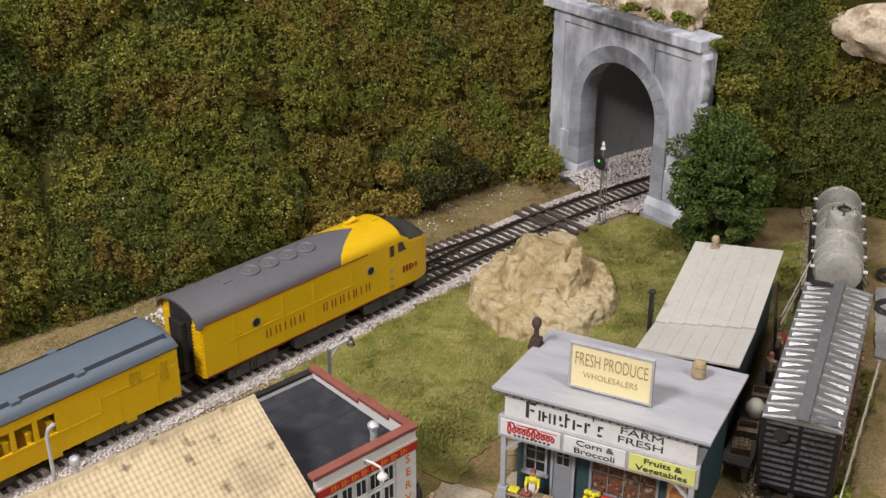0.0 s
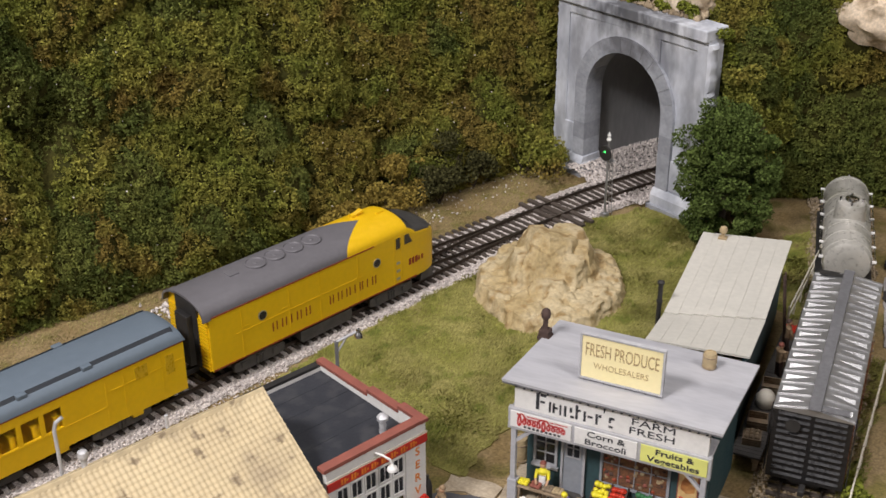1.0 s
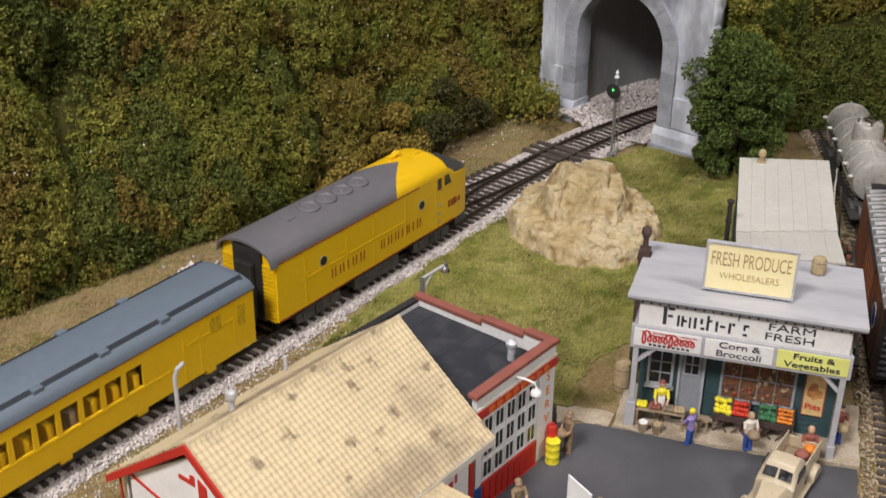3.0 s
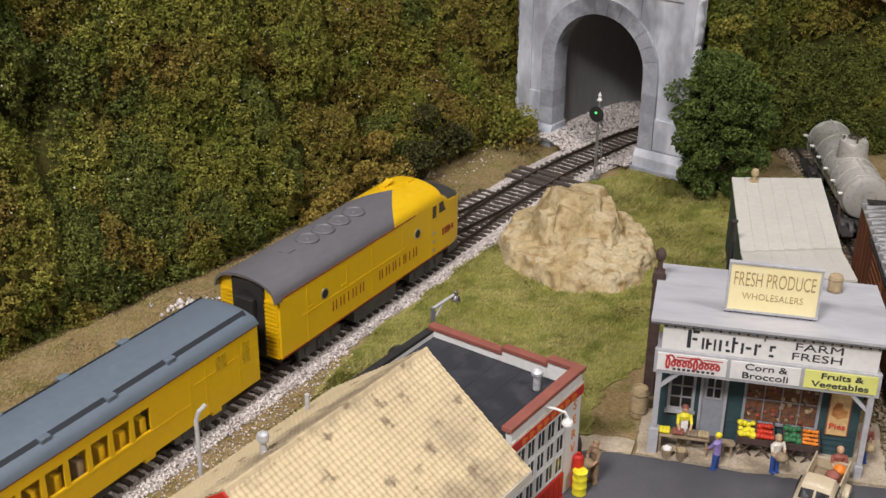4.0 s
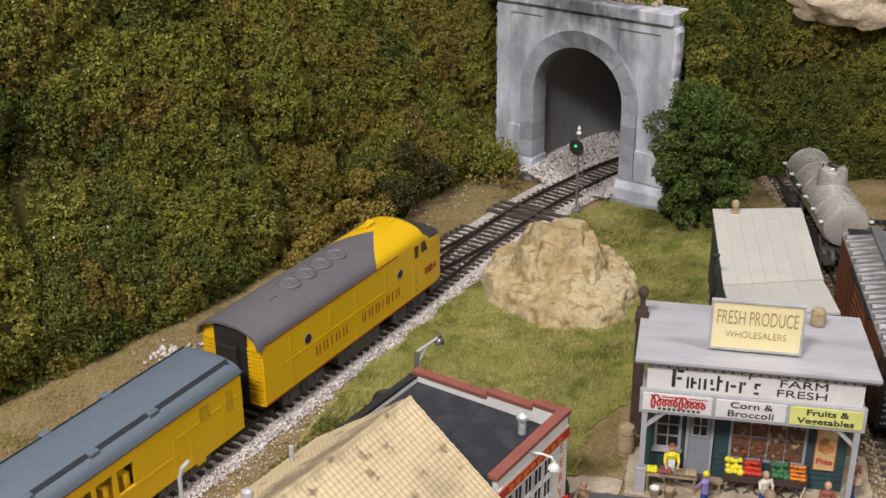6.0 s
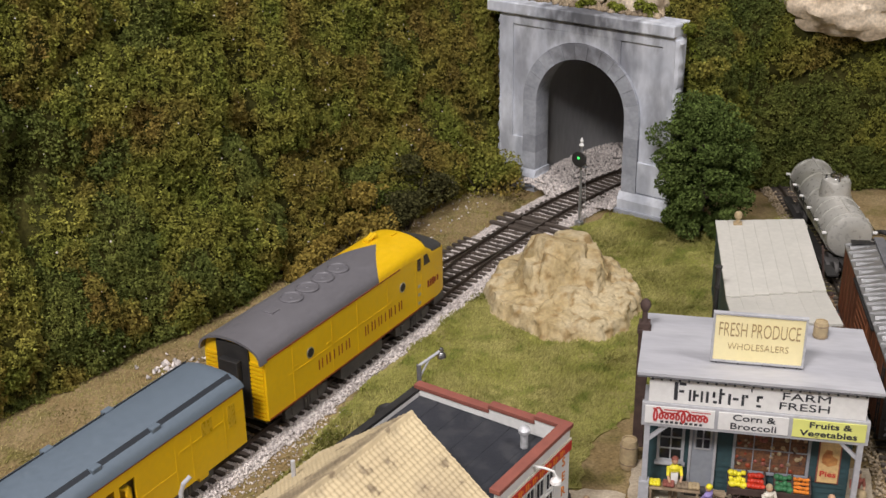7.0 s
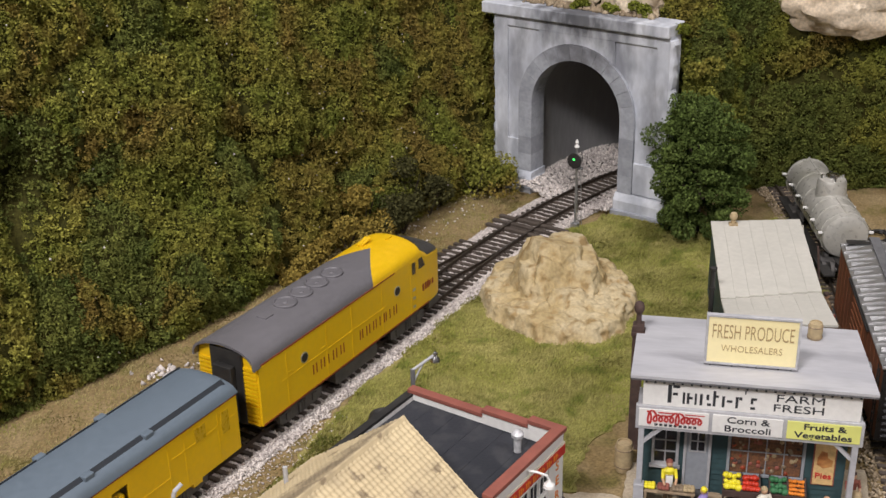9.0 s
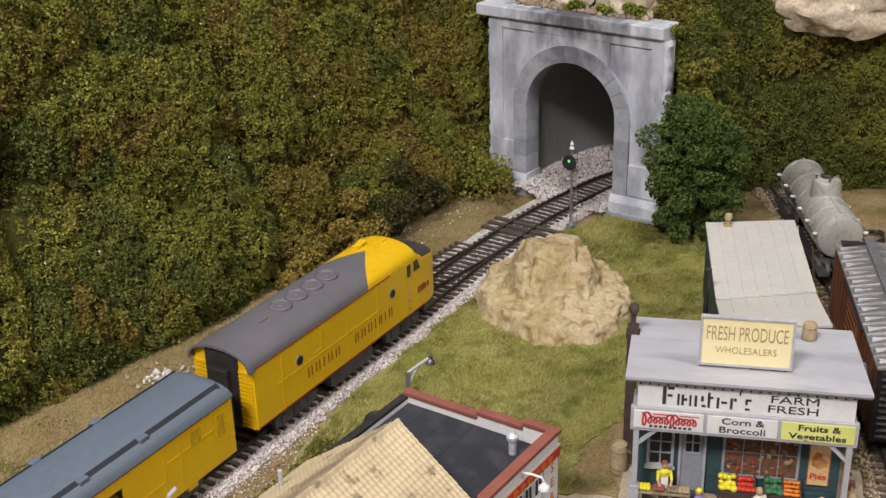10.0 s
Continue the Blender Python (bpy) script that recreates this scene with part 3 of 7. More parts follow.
def cells(p, size, shift=0.0):
    """Distance to the nearest scattered centre, in cells, and that centre's own random number."""
    p = np.asarray(p, float) / size + 100.0 + shift
    g = np.floor(p).astype(int)
    best, who = np.full(p.shape[:-1], 9.0), np.zeros(p.shape[:-1])
    for dx, dy, dz in itertools.product((-1, 0, 1), repeat=3):
        c = g + np.array([dx, dy, dz])
        j = JITTER[c[..., 0] % 32, c[..., 1] % 32, c[..., 2] % 32]
        d = np.linalg.norm(c + j[..., :3] - p, axis=-1)
        near = d < best
        best, who = np.where(near, d, best), np.where(near, j[..., 3], who)
    return best, who


def hill_sheet(name, foot, v0, v1, lean, seed, amp=1.0, fade=None):
    t = np.gradient(foot, axis=0)
    t /= np.linalg.norm(t, axis=1)[:, None]
    back = np.stack([-t[:, 1], t[:, 0]], 1)
    h = np.arange(v0, v1, 2.5)
    H = np.broadcast_to(h[None, :], (len(foot), len(h)))
    q = np.stack([np.broadcast_to(foot[:, None, 0], H.shape) + seed * 31.0, np.broadcast_to(foot[:, None, 1], H.shape), H * 0.8], -1)
    q = q + 7.0 * np.stack([noise3(q, 20, 2), noise3(q + 40, 20, 2), noise3(q + 80, 20, 2)], -1)
    # rounded crowns heaped up the slope, each broken into smaller heads, with deep folds between them
    dome = lambda d, r: np.sqrt(np.clip(1 - (d / r) ** 2, 0, 1))
    d1, who = cells(q, 62)
    d2, sub = cells(q, 25, 3.0)
    d3, _ = cells(q, 11, 7.0)
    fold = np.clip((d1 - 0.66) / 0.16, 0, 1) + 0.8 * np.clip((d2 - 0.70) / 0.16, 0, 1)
    out = 29 * dome(d1, 0.88) + 11 * dome(d2, 0.85) + 3.8 * dome(d3, 0.85) + 7 * noise3(q + 9, 90, 1)
    out = amp * (out - 28.0) * np.clip(0.25 + H / 30.0, 0.25, 1)
    if fade is not None:
        out = out * fade(foot[:, 0])[:, None]
    off = lean(H) - out
    P = np.stack([foot[:, None, 0] + back[:, None, 0] * off, foot[:, None, 1] + back[:, None, 1] * off, H + 0.15 * out], -1)
    a, b = H.shape
    i = np.arange(a * b).reshape(a, b)
    f = np.stack([i[:-1, :-1], i[1:, :-1], i[1:, 1:], i[:-1, 1:]], -1).reshape(-1, 4)
    ob = mesh_np(name, P.reshape(-1, 3), f, M_SOIL_FOLD_SHADE)
    shade(ob.data, 60)
    tagged(ob, "steep scenic hillside under its shrubs", "hillside", kind="structure")
    return P, 0.65 * who + 0.35 * sub, np.clip(fold, 0, 1)


def cover(name, P, kinds, fold, per_mm2, size, species, seed, where=None):
    """Leaves strewn over a sheet, standing a little off it in tufts."""
    r = np.random.RandomState(seed)
    a, b = P.shape[:2]
    n = int((a - 1) * (b - 1) * 2.0 * 2.5 * per_mm2)
    area = np.linalg.norm(np.cross(P[1:, :-1] - P[:-1, :-1], P[:-1, 1:] - P[:-1, :-1]), axis=2).ravel()
    cell = np.searchsorted(np.cumsum(area) / area.sum(), r.rand(n)).clip(0, len(area) - 1)
    i, j = cell // (b - 1), cell % (b - 1)
    u, w = r.rand(n)[:, None], r.rand(n)[:, None]
    p = P[i, j] * (1 - u) * (1 - w) + P[i + 1, j] * u * (1 - w) + P[i, j + 1] * (1 - u) * w + P[i + 1, j + 1] * u * w
    nr = np.cross(P[i + 1, j] - P[i, j], P[i, j + 1] - P[i, j])
    nr /= np.linalg.norm(nr, axis=1)[:, None] + 1e-9
    # leaves thin out in the folds; the dark slope colour stands in for shade there
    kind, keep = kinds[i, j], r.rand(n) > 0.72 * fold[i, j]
    if where is not None:
        keep &= where(p)
    p, nr, kind = p[keep], nr[keep], kind[keep]
    # rounded tufts of leaves, larger and smaller, turned out from the slope
    rad = 1.8 + 3.0 * r.rand(len(p)) ** 1.8
    p = p + nr * (rad * 0.35 + 1.6 * np.clip(noise3(p, 9, 1), -0.6, 1))[:, None]
    k = np.repeat(np.arange(len(p)), 34)
    d = r.normal(size=(len(k), 3)) + 0.9 * nr[k] + np.array([0, 0, 0.35])
    d /= np.linalg.norm(d, axis=1)[:, None]
    p = p[k] + d * (rad[k] * (0.65 + 0.45 * r.rand(len(k))))[:, None]
    kind = kind[k]
    for lo, hi, material, label in species:
        q = p[(p[:, 2] > 0.3) & (kind >= lo) & (kind < hi)]
        tagged(flakes(name, q, size, material, None, seed, tri=True), label, "shrubs", kind="stuff")


LEAN = lambda h: 0.17 * h + 0.0004 * h * h
PL, KL, GL = hill_sheet("hillside_west", FOOT_L, -2, 235, LEAN, 0, 1.0, fade=lambda x: np.clip((98 - x) / 60, 0.35, 1))
PR, KR, GR = hill_sheet("hillside_east", FOOT_R, -2, 235, lambda h: 0.05 * h + 20 * np.exp(-((h / 55) ** 2)), 4, 0.6)
FOOT_M = spline([(50, 905), (84, 872), (104, 850), (138, 808), (172, 768), (205, 750), (240, 762)], 2.0)
PM, KM, GM = hill_sheet("hillside_over_tunnel", FOOT_M, 118, 240, lambda h: 10 + 0.35 * (h - 118), 7, 0.45)
bare = lambda p: ~((p[:, 0] > 258) & (p[:, 2] > 118 + 6 * np.sin(p[:, 0] / 9)) & (p[:, 2] < 168))


def specks(P, n, seed):
    r = np.random.RandomState(seed)
    p = P[r.randint(60, len(P) - 10, n), r.randint(2, P.shape[1] - 2, n)] + np.array([2.0, -4.0, 1.0])
    stones("hill_specks", p, 0.6, M_BALLAST, "tiny pale specks caught in the hillside foliage", seed)


specks(PL, 260, 29)


def hill_top(name, P, by):
    edge = P[::4, -1]
    rear = edge + np.array(by)
    n = len(edge)
    i = np.arange(n - 1)
    v = np.concatenate([edge, rear, rear * [1, 1, 0]])
    f = np.concatenate([np.stack([i, i + 1, n + i + 1, n + i], 1), np.stack([n + i, n + i + 1, 2 * n + i + 1, 2 * n + i], 1)])
    tagged(mesh_np(name, v, f, M_SOIL_FOLD_SHADE), "rough olive top and back of the hill", "hillside", kind="structure")


hill_top("hilltop_west", PL, (-60, 120, -6))
hill_top("hilltop_east", PR, (20, 150, -6))
LEAFSIZE = 0.86
OLIVE, DEEP, OCHRE = "dense olive foam foliage covering the hillside", "deep green foam foliage clumps on the hillside", "ochre brown foam foliage clumps on the hillside"
# more green towards the west, more ochre towards the tunnel
KL = KL - 0.14 * np.clip((-150 - PL[..., 0]) / 120, -1, 1)
SPECIES = ((-1, 0.36, M_LEAF_DEEP, DEEP), (0.36, 0.66, M_LEAF, OLIVE), (0.66, 2, M_LEAF_OCHRE, OCHRE))
cover("hillside_shrubs_west", PL[60:], KL[60:], GL[60:], 0.165, LEAFSIZE, SPECIES, 31)
cover("hillside_shrubs_east", PR[:220], KR[:220] - 0.12, GR[:220], 0.15, LEAFSIZE, SPECIES, 32, bare)
cover("hillside_shrubs_over_tunnel", PM, KM, GM, 0.12, LEAFSIZE, SPECIES, 33, lambda p: (p[:, 2] > 150 + 8 * np.sin(p[:, 0] / 7)) | (p[:, 0] < 95) | (p[:, 0] > 172))


def shrub(name, x, y, z, r, h, material, label, seed, n=2600, lumps=9, group="shrubs", size=1.0):
    """A bush: foliage tufts heaped on several lumps."""
    g = np.random.RandomState(seed)
    top = thing(name, x, y, z, 0, label, "shrub", group)
    for k in range(4):
        a = 6.28 * k / 4 + g.rand()
        part("stem", tube(bmesh.new(), (0, 0, -0.5), (0.6 * r * math.cos(a), 0.6 * r * math.sin(a), h * 0.6), 0.7, 0.25, 6), M_BARK, top)
    c = np.c_[g.normal(size=(lumps, 2)) * r * 0.45, h * (0.2 + 0.6 * g.rand(lumps))]
    k = g.randint(0, lumps, n)
    d = g.normal(size=(n, 3))
    d /= np.linalg.norm(d, axis=1)[:, None]
    rad = r * (0.42 + 0.16 * g.rand(lumps))
    p = c[k] + d * (rad[k] * (0.75 + 0.35 * g.rand(n)))[:, None] * np.array([1, 1, 0.8])
    p = p[(p[:, 2] > 0)]
    flakes("leaves", p, size, material, top, seed + 1)
    return top


for a in ((-6, 776, 17, 30, M_LEAF_DARK, "dark grey green bush at the hill foot", 51), (19, 804, 18, 38, M_LEAF_DARK, "dark green bush at the hill foot", 52), (2, 796, 16, 54, M_LEAF_DARK, "tall dark bush leaning on the hillside", 66),
          (-46, 757, 15, 26, M_LEAF_GOLD, "golden brown bush at the hill foot", 53), (-72, 734, 13, 18, M_LEAF_GOLD, "dry yellowish bush at the hill foot", 54), (-88, 722, 9, 10, M_LEAF_GOLD, "low dry bush at the hill foot", 60),
          (-34, 775, 15, 46, M_LEAF_GOLD, "golden bush leaning on the hillside", 57), (58, 829, 22, 34, M_LEAF, "olive bush beside the tunnel portal", 55), (74, 830, 15, 24, M_LEAF, "low olive bush beside the tunnel portal", 56)):
    shrub("hill_shrub", a[0], a[1], 0, a[2], a[3], a[4], a[5], a[6])
for a in ((196, 754, 15, 62, 58), (198, 751, 14, 140, 59)):
    shrub("hill_shrub", a[0], a[1], 0, a[2], a[3], M_LEAF, "tall olive bush filling the side of the portal", a[4], 6500, 20)
for a in ((177, 756, 122, 9, 14, 61), (185, 762, 108, 9, 12, 62), (160, 778, 134, 8, 10, 63), (148, 792, 134, 6, 8, 64), (130, 812, 134, 6, 7, 65)):
    shrub("portal_shrub", a[0], a[1], a[2], a[3], a[4], M_LEAF_LIME, "bright lime green bush at the edge of the tunnel portal", a[5], 900, 6)


# ---- tunnel portal ----
def arch(r, cx, spring, n=22, base=0.0):
    pts = [(cx - r, base)] + [(cx - r * math.cos(math.pi * k / n), spring + r * math.sin(math.pi * k / n)) for k in range(n + 1)] + [(cx + r, base)]
    return pts


def portal():
    a = math.degrees(math.atan2(PORTAL_U[1], PORTAL_U[0]))
    top = thing("tunnel_portal", PORTAL_O[0], PORTAL_O[1], 0, a, "grey weathered concrete tunnel portal with arched opening", "tunnel portal")
    CX, SP = 3.5, 66.0
    RI, RO = 35.5, 46.5
    # face with the arched hole, as strips between arch and outline, then given thickness
    def face(bm, y0, y1, x0, x1, z1, r, mi=0):
        inner = arch(r, CX, SP)
        outer = [(x0, 0)]
        n = len(inner) - 2
        for (x, z) in inner[1:-1]:
            dx, dz = x - CX, z - SP
            k = min((x1 - CX) / dx if dx > 1e-6 else 1e9, (x0 - CX) / dx if dx < -1e-6 else 1e9, (z1 - SP) / dz if dz > 1e-6 else 1e9)
            outer.append((CX + dx * k, SP + dz * k))
        outer.append((x1, 0))
        f0 = [bm.verts.new((x, y0, z)) for x, z in inner]
        f1 = [bm.verts.new((x, y0, z)) for x, z in outer]
        b0 = [bm.verts.new((x, y1, z)) for x, z in inner]
        b1 = [bm.verts.new((x, y1, z)) for x, z in outer]
        for i in range(len(inner) - 1):
            for q in ((f0[i], f0[i + 1], f1[i + 1], f1[i]), (b0[i + 1], b0[i], b1[i], b1[i + 1]), (f0[i + 1], f0[i], b0[i], b0[i + 1]), (f1[i], f1[i + 1], b1[i + 1], b1[i])):
                bm.faces.new(q)
        for i in (0, -1):
            bm.faces.new((f0[i], f1[i], b1[i], b0[i]))
        # corner fillers
        for xc in (x0, x1):
            best = min((v for v in outer if abs(v[0] - xc) < 0.01 and v[1] > 1), key=lambda v: -v[1])
            bst = min((v for v in outer if abs(v[1] - z1) < 0.01), key=lambda v: abs(v[0] - xc))
            if abs(bst[0] - xc) > 0.1:
                prism(bm, [best, (xc, z1), bst], "y", y0, y1)
        return bm
    part("wall", face(bmesh.new(), 0, 14, -63, 73, 127, RI + 0.2), M_CONC, top)
    # raised margins that leave sunk panels
    for b in ((-63, -53, 15, 127), (64, 73, 15, 127), (-52.98, 63.98, 119, 127), (-52.98, -43.1, 15, 37), (50.1, 63.98, 15, 37)):
        part("margin", boxm(b[0], b[1], -1.6, -0.003, b[2], b[3], 0.3), M_CONC, top)
    bm = bmesh.new()
    arc = [(CX + (RO + 0.2) * math.sin(q), SP + (RO + 0.2) * math.cos(q)) for q in np.linspace(-0.71, 0.69, 15)]
    prism(bm, [(-27, 119)] + arc + [(33, 119)], "y", -1.4, -0.003)
    part("spandrel", bm, M_CONC, top)
    # arch stones
    n = 13
    for k in range(n):
        a0, a1 = math.pi * k / n + 0.003, math.pi * (k + 1) / n - 0.003
        pts = [(CX - r * math.cos(q), SP + r * math.sin(q)) for r, q in ((RI, a0), (RO, a0), (RO, (a0 + a1) / 2), (RO, a1), (RI, a1), (RI, (a0 + a1) / 2))]
        part("arch_stone", prism(bmesh.new(), pts, "y", -2.6, 13.6), M_CONC_DARK, top)
    for sx in (-1, 1):
        for k in range(4):
            x0, x1 = sorted((CX + sx * RI, CX + sx * RO))
            z0 = 14.3 + k * 13
            part("jamb_stone", boxm(x0, x1, -2.6, 13.6, z0, z0 + 12.92, 0.08), M_CONC_DARK, top)
    # stepped plinths
    for x0, x1 in ((-66, CX - RI + 1.5), (CX + RI - 1.5, 76)):
        bm = boxm(x0, x1, -5.5, 15, -1, 10, 0.8)
        prism(bm, [(-5.2, 10), (-2.9, 14.2), (14.5, 14.2), (14.5, 10)], "x", x0 + 0.3, x1 - 0.3)
        part("plinth", bm, M_CONC, top)
        part("footing", boxm(x0 - 1.5, x1 + 1.5, -7.5, 16, -1.5, 2.8, 0.5), M_CONC_DARK, top)
    bm = boxm(-73, 73.5, -5, 17, 126.5, 134.5, 0.9)
    part("cap", bm, M_CONC, top)
    # ragged plaster where the casting meets the hill
    g = np.random.RandomState(12)
    for x in (-63.5, 73.5):
        rings = []
        for k in range(46):
            z = 12 + 2.5 * k
            w = 1.2 + 2.6 * g.rand()
            rings.append([(x + w * math.cos(q), 3 + 5 * math.sin(q), z) for q in np.linspace(0, 2 * math.pi, 9)[:-1]])
        part("plaster_edge", loft(bmesh.new(), rings), M_CONC, top, "ragged white plaster edge", smooth=True)
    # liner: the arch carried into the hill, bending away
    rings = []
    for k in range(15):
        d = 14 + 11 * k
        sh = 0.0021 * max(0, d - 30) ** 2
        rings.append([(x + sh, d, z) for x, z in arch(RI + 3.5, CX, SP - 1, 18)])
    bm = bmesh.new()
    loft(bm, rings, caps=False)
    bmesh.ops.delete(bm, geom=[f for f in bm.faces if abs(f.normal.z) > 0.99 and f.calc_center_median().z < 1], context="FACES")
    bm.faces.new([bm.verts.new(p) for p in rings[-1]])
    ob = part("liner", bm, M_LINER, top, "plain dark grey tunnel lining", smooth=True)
    return top


portal()


def boulder(name, x, y, z, sx, sy, sz, turn, material, label, seed, rough=0.28, group="boulders"):
    bm = bmesh.new()
    bmesh.ops.create_icosphere(bm, subdivisions=4, radius=1.0)
    p = np.array([v.co[:] for v in bm.verts])
    q = 1 + rough * noise3(p + seed * 3.7, 0.75, 4) - 0.18 * np.abs(noise3(p + seed, 0.4, 2))
    for v, k in zip(bm.verts, q):
        c = v.co * k
        v.co = (c.x * sx, c.y * sy, c.z * sz)
    ob = part(name, bm, material, None, smooth=True)
    ob.matrix_basis = pose(x * MM, y * MM, z * MM, 0, 0, turn)
    return tagged(ob, label, "rock", group)


boulder("boulder", 160, 792, 143, 22, 12, 17, -50, M_ROCKPALE, "pale tan plaster boulder above the tunnel portal", 2)
boulder("boulder", 132, 822, 138, 14, 9, 8, -40, M_ROCKPALE, "small brown plaster rock above the portal", 3)
boulder("boulder", 108, 848, 138, 10, 8, 6, -40, M_ROCKPALE, "small brown plaster rock above the portal", 9)
boulder("rock_outcrop", 304, 752, 140, 46, 16, 22, -16, M_ROCKPALE, "bare cream plaster rock face in the hillside", 4, 0.6)
stones("portal_rubble", np.c_[np.array(PORTAL_O)[None] + np.linspace(-45, 55, 260)[:, None] * np.array(PORTAL_U)[None] + (6 + 16 * np.random.RandomState(2).rand(260))[:, None] * np.array(PORTAL_N)[None], np.full(260, 135.2)], 2.2, M_TANSTONE, "brown rubble behind the portal cap", 6)


# ---- rock mound in the meadow ----
def mound():
    n = 240
    xs = np.linspace(-1.2, 1.2, n)
    X, Y = np.meshgrid(xs, xs)
    A, B = 46.0, 57.0
    P = np.stack([X * A, Y * B, X * 0], -1)
    ang = np.arctan2(Y, X)
    ring = np.stack([np.cos(ang) * 20, np.sin(ang) * 20, ang * 0], -1)
    R = np.hypot(X, Y) + 0.10 * noise3(ring, 13, 2) + 0.05 * noise3(P + 70, 6, 2)
    ease = lambda t: np.clip(t, 0, 1) ** 2 * (3 - 2 * np.clip(t, 0, 1))
    # a cracked lower ledge with a sloping shelf
    crack = np.clip(np.abs(noise3(P + 11, 9.0, 2)) * 3.0, 0, 1)
    z = 9.0 * ease((1.0 - R) / 0.11) * (0.80 + 0.20 * crack) + 5.0 * np.clip(1 - R, 0, 1)
    # broken blocks heaped on it: flat tops cut by steep faces
    g = np.random.RandomState(23)
    reach = np.hypot((X - 0.02) / 0.66, (Y - 0.18) / 0.70) + 0.10 * noise3(ring + 33, 9, 2)
    ledge, z = z, z * 0
    for cx, cy, r, h in ((-2, 10, 25, 34), (-19, -2, 15, 25), (16, -4, 17, 24), (3, -17, 20, 16), (6, 28, 22, 30), (-14, 20, 17, 29), (22, 14, 15, 27), (-4, -4, 13, 29), (10, -26, 16, 13), (-22, -22, 12, 13)):
        face = np.full(X.shape, -9.0)
        r = r * 0.86
        turn = g.rand() * 6.28
        for k in range(7):
            q = turn + 6.283 * (k + 0.5 * g.rand()) / 7
            face = np.maximum(face, (1.0 + 1.7 * g.rand()) * ((P[..., 0] - cx) * math.cos(q) + (P[..., 1] - cy) * math.sin(q) - r * (0.35 + 0.35 * g.rand())))
        tilt = (g.rand(2) - 0.5) * 0.5
        z = np.maximum(z, h + tilt[0] * (P[..., 0] - cx) + tilt[1] * (P[..., 1] - cy) - np.maximum(face, 0))
    z = np.maximum(ledge, np.minimum(z, 9 + 75 * (0.97 - reach)))
    inside_r = ease((1 - R) * 5)
    z = z + (1.2 * noise3(P + 55, 16, 1) + 0.9 * noise3(P + 15, 5.5, 2)) * inside_r + 0.3 * noise3(P, 2.0, 1)
    z = np.where(R < 1.0, z, -2.5)
    push = 1.5 * noise3(np.stack([P[..., 0], P[..., 1], z * 2.0], -1), 5, 2)
    v = np.stack([X * A + push * np.cos(ang), Y * B + push * np.sin(ang), z], -1).reshape(-1, 3)
    i = np.arange(n * n).reshape(n, n)
    f = np.stack([i[:-1, :-1], i[:-1, 1:], i[1:, 1:], i[1:, :-1]], -1).reshape(-1, 4)
    good = (v[f][:, :, 2] > -2.4).any(1)
    ob = mesh_np("rock_mound", v, f[good], M_ROCK)
    shade(ob.data, 26)
    ob.matrix_basis = pose(0.061, 0.651, 0, 0, 0, -14)
    tagged(ob, "craggy tan plaster rock mound standing in the grass", "rock")


mound()


# ---- broad tree beside the portal ----
def tree(x, y, h, r, seed=70):
    g = np.random.RandomState(seed)
    top = thing("tree", x, y, 0, 0, "bushy dark green model tree beside the tunnel portal", "tree")
    bm = bmesh.new()
    tube(bm, (0, 0, -1), (1, 0, h * 0.35), 3.0, 2.2, 9)
    tube(bm, (1, 0, h * 0.35), (0, 1, h * 0.75), 2.2, 0.9, 8)
    for k in range(9):
        a = 2.4 * k
        z = h * (0.22 + 0.05 * k)
        tube(bm, (0.7, 0, z), (r * 0.75 * math.cos(a), r * 0.75 * math.sin(a), z + h * 0.16), 1.1, 0.35, 6)
    part("trunk", bm, M_BARK, top)
    lumps = 78
    u = (np.arange(lumps) + g.rand(lumps)) / lumps
    zc = h * (0.06 + 0.86 * u)
    wide = np.sin(np.pi * np.clip(0.20 + 0.74 * u, 0, 1)) ** 0.6
    a = np.arange(lumps) * 2.399 + 0.7 * g.rand(lumps)
    rr = r * wide * (0.42 + 0.5 * g.rand(lumps))
    c = np.stack([rr * np.cos(a), rr * np.sin(a), zc], 1)
    n = 52000
    k = g.randint(0, lumps, n)
    d = g.normal(size=(n, 3))
    d /= np.linalg.norm(d, axis=1)[:, None]
    rad = 5.0 + 5.6 * g.rand(lumps)
    p = c[k] + d * (rad[k] * (0.72 + 0.36 * g.rand(n)))[:, None] * np.array([1.1, 1.1, 0.75])
    p += 0.9 * np.stack([noise3(p, 4), noise3(p + 5, 4), noise3(p + 9, 4)], 1)
    flakes("crown", p, 0.85, M_LEAF_TREE, top, seed + 1)


tree(181, 723, 95, 35)


# ---- asphalt and pavements ----
def slab(name, poly, z0, z1, material, label, category, fray=0.0):
    bm = bmesh.new()
    pts = []
    for (x0, y0), (x1, y1) in zip(poly, poly[1:] + poly[:1]):
        m = max(1, int(math.hypot(x1 - x0, y1 - y0) / 4)) if fray else 1
        for k in range(m):
            t = k / m
            pts.append((x0 + (x1 - x0) * t + random.uniform(-fray, fray), y0 + (y1 - y0) * t + random.uniform(-fray, fray)))
    prism(bm, pts, "z", z0, z1)
    return tagged(part(name, bm, material), label, category, kind="structure")


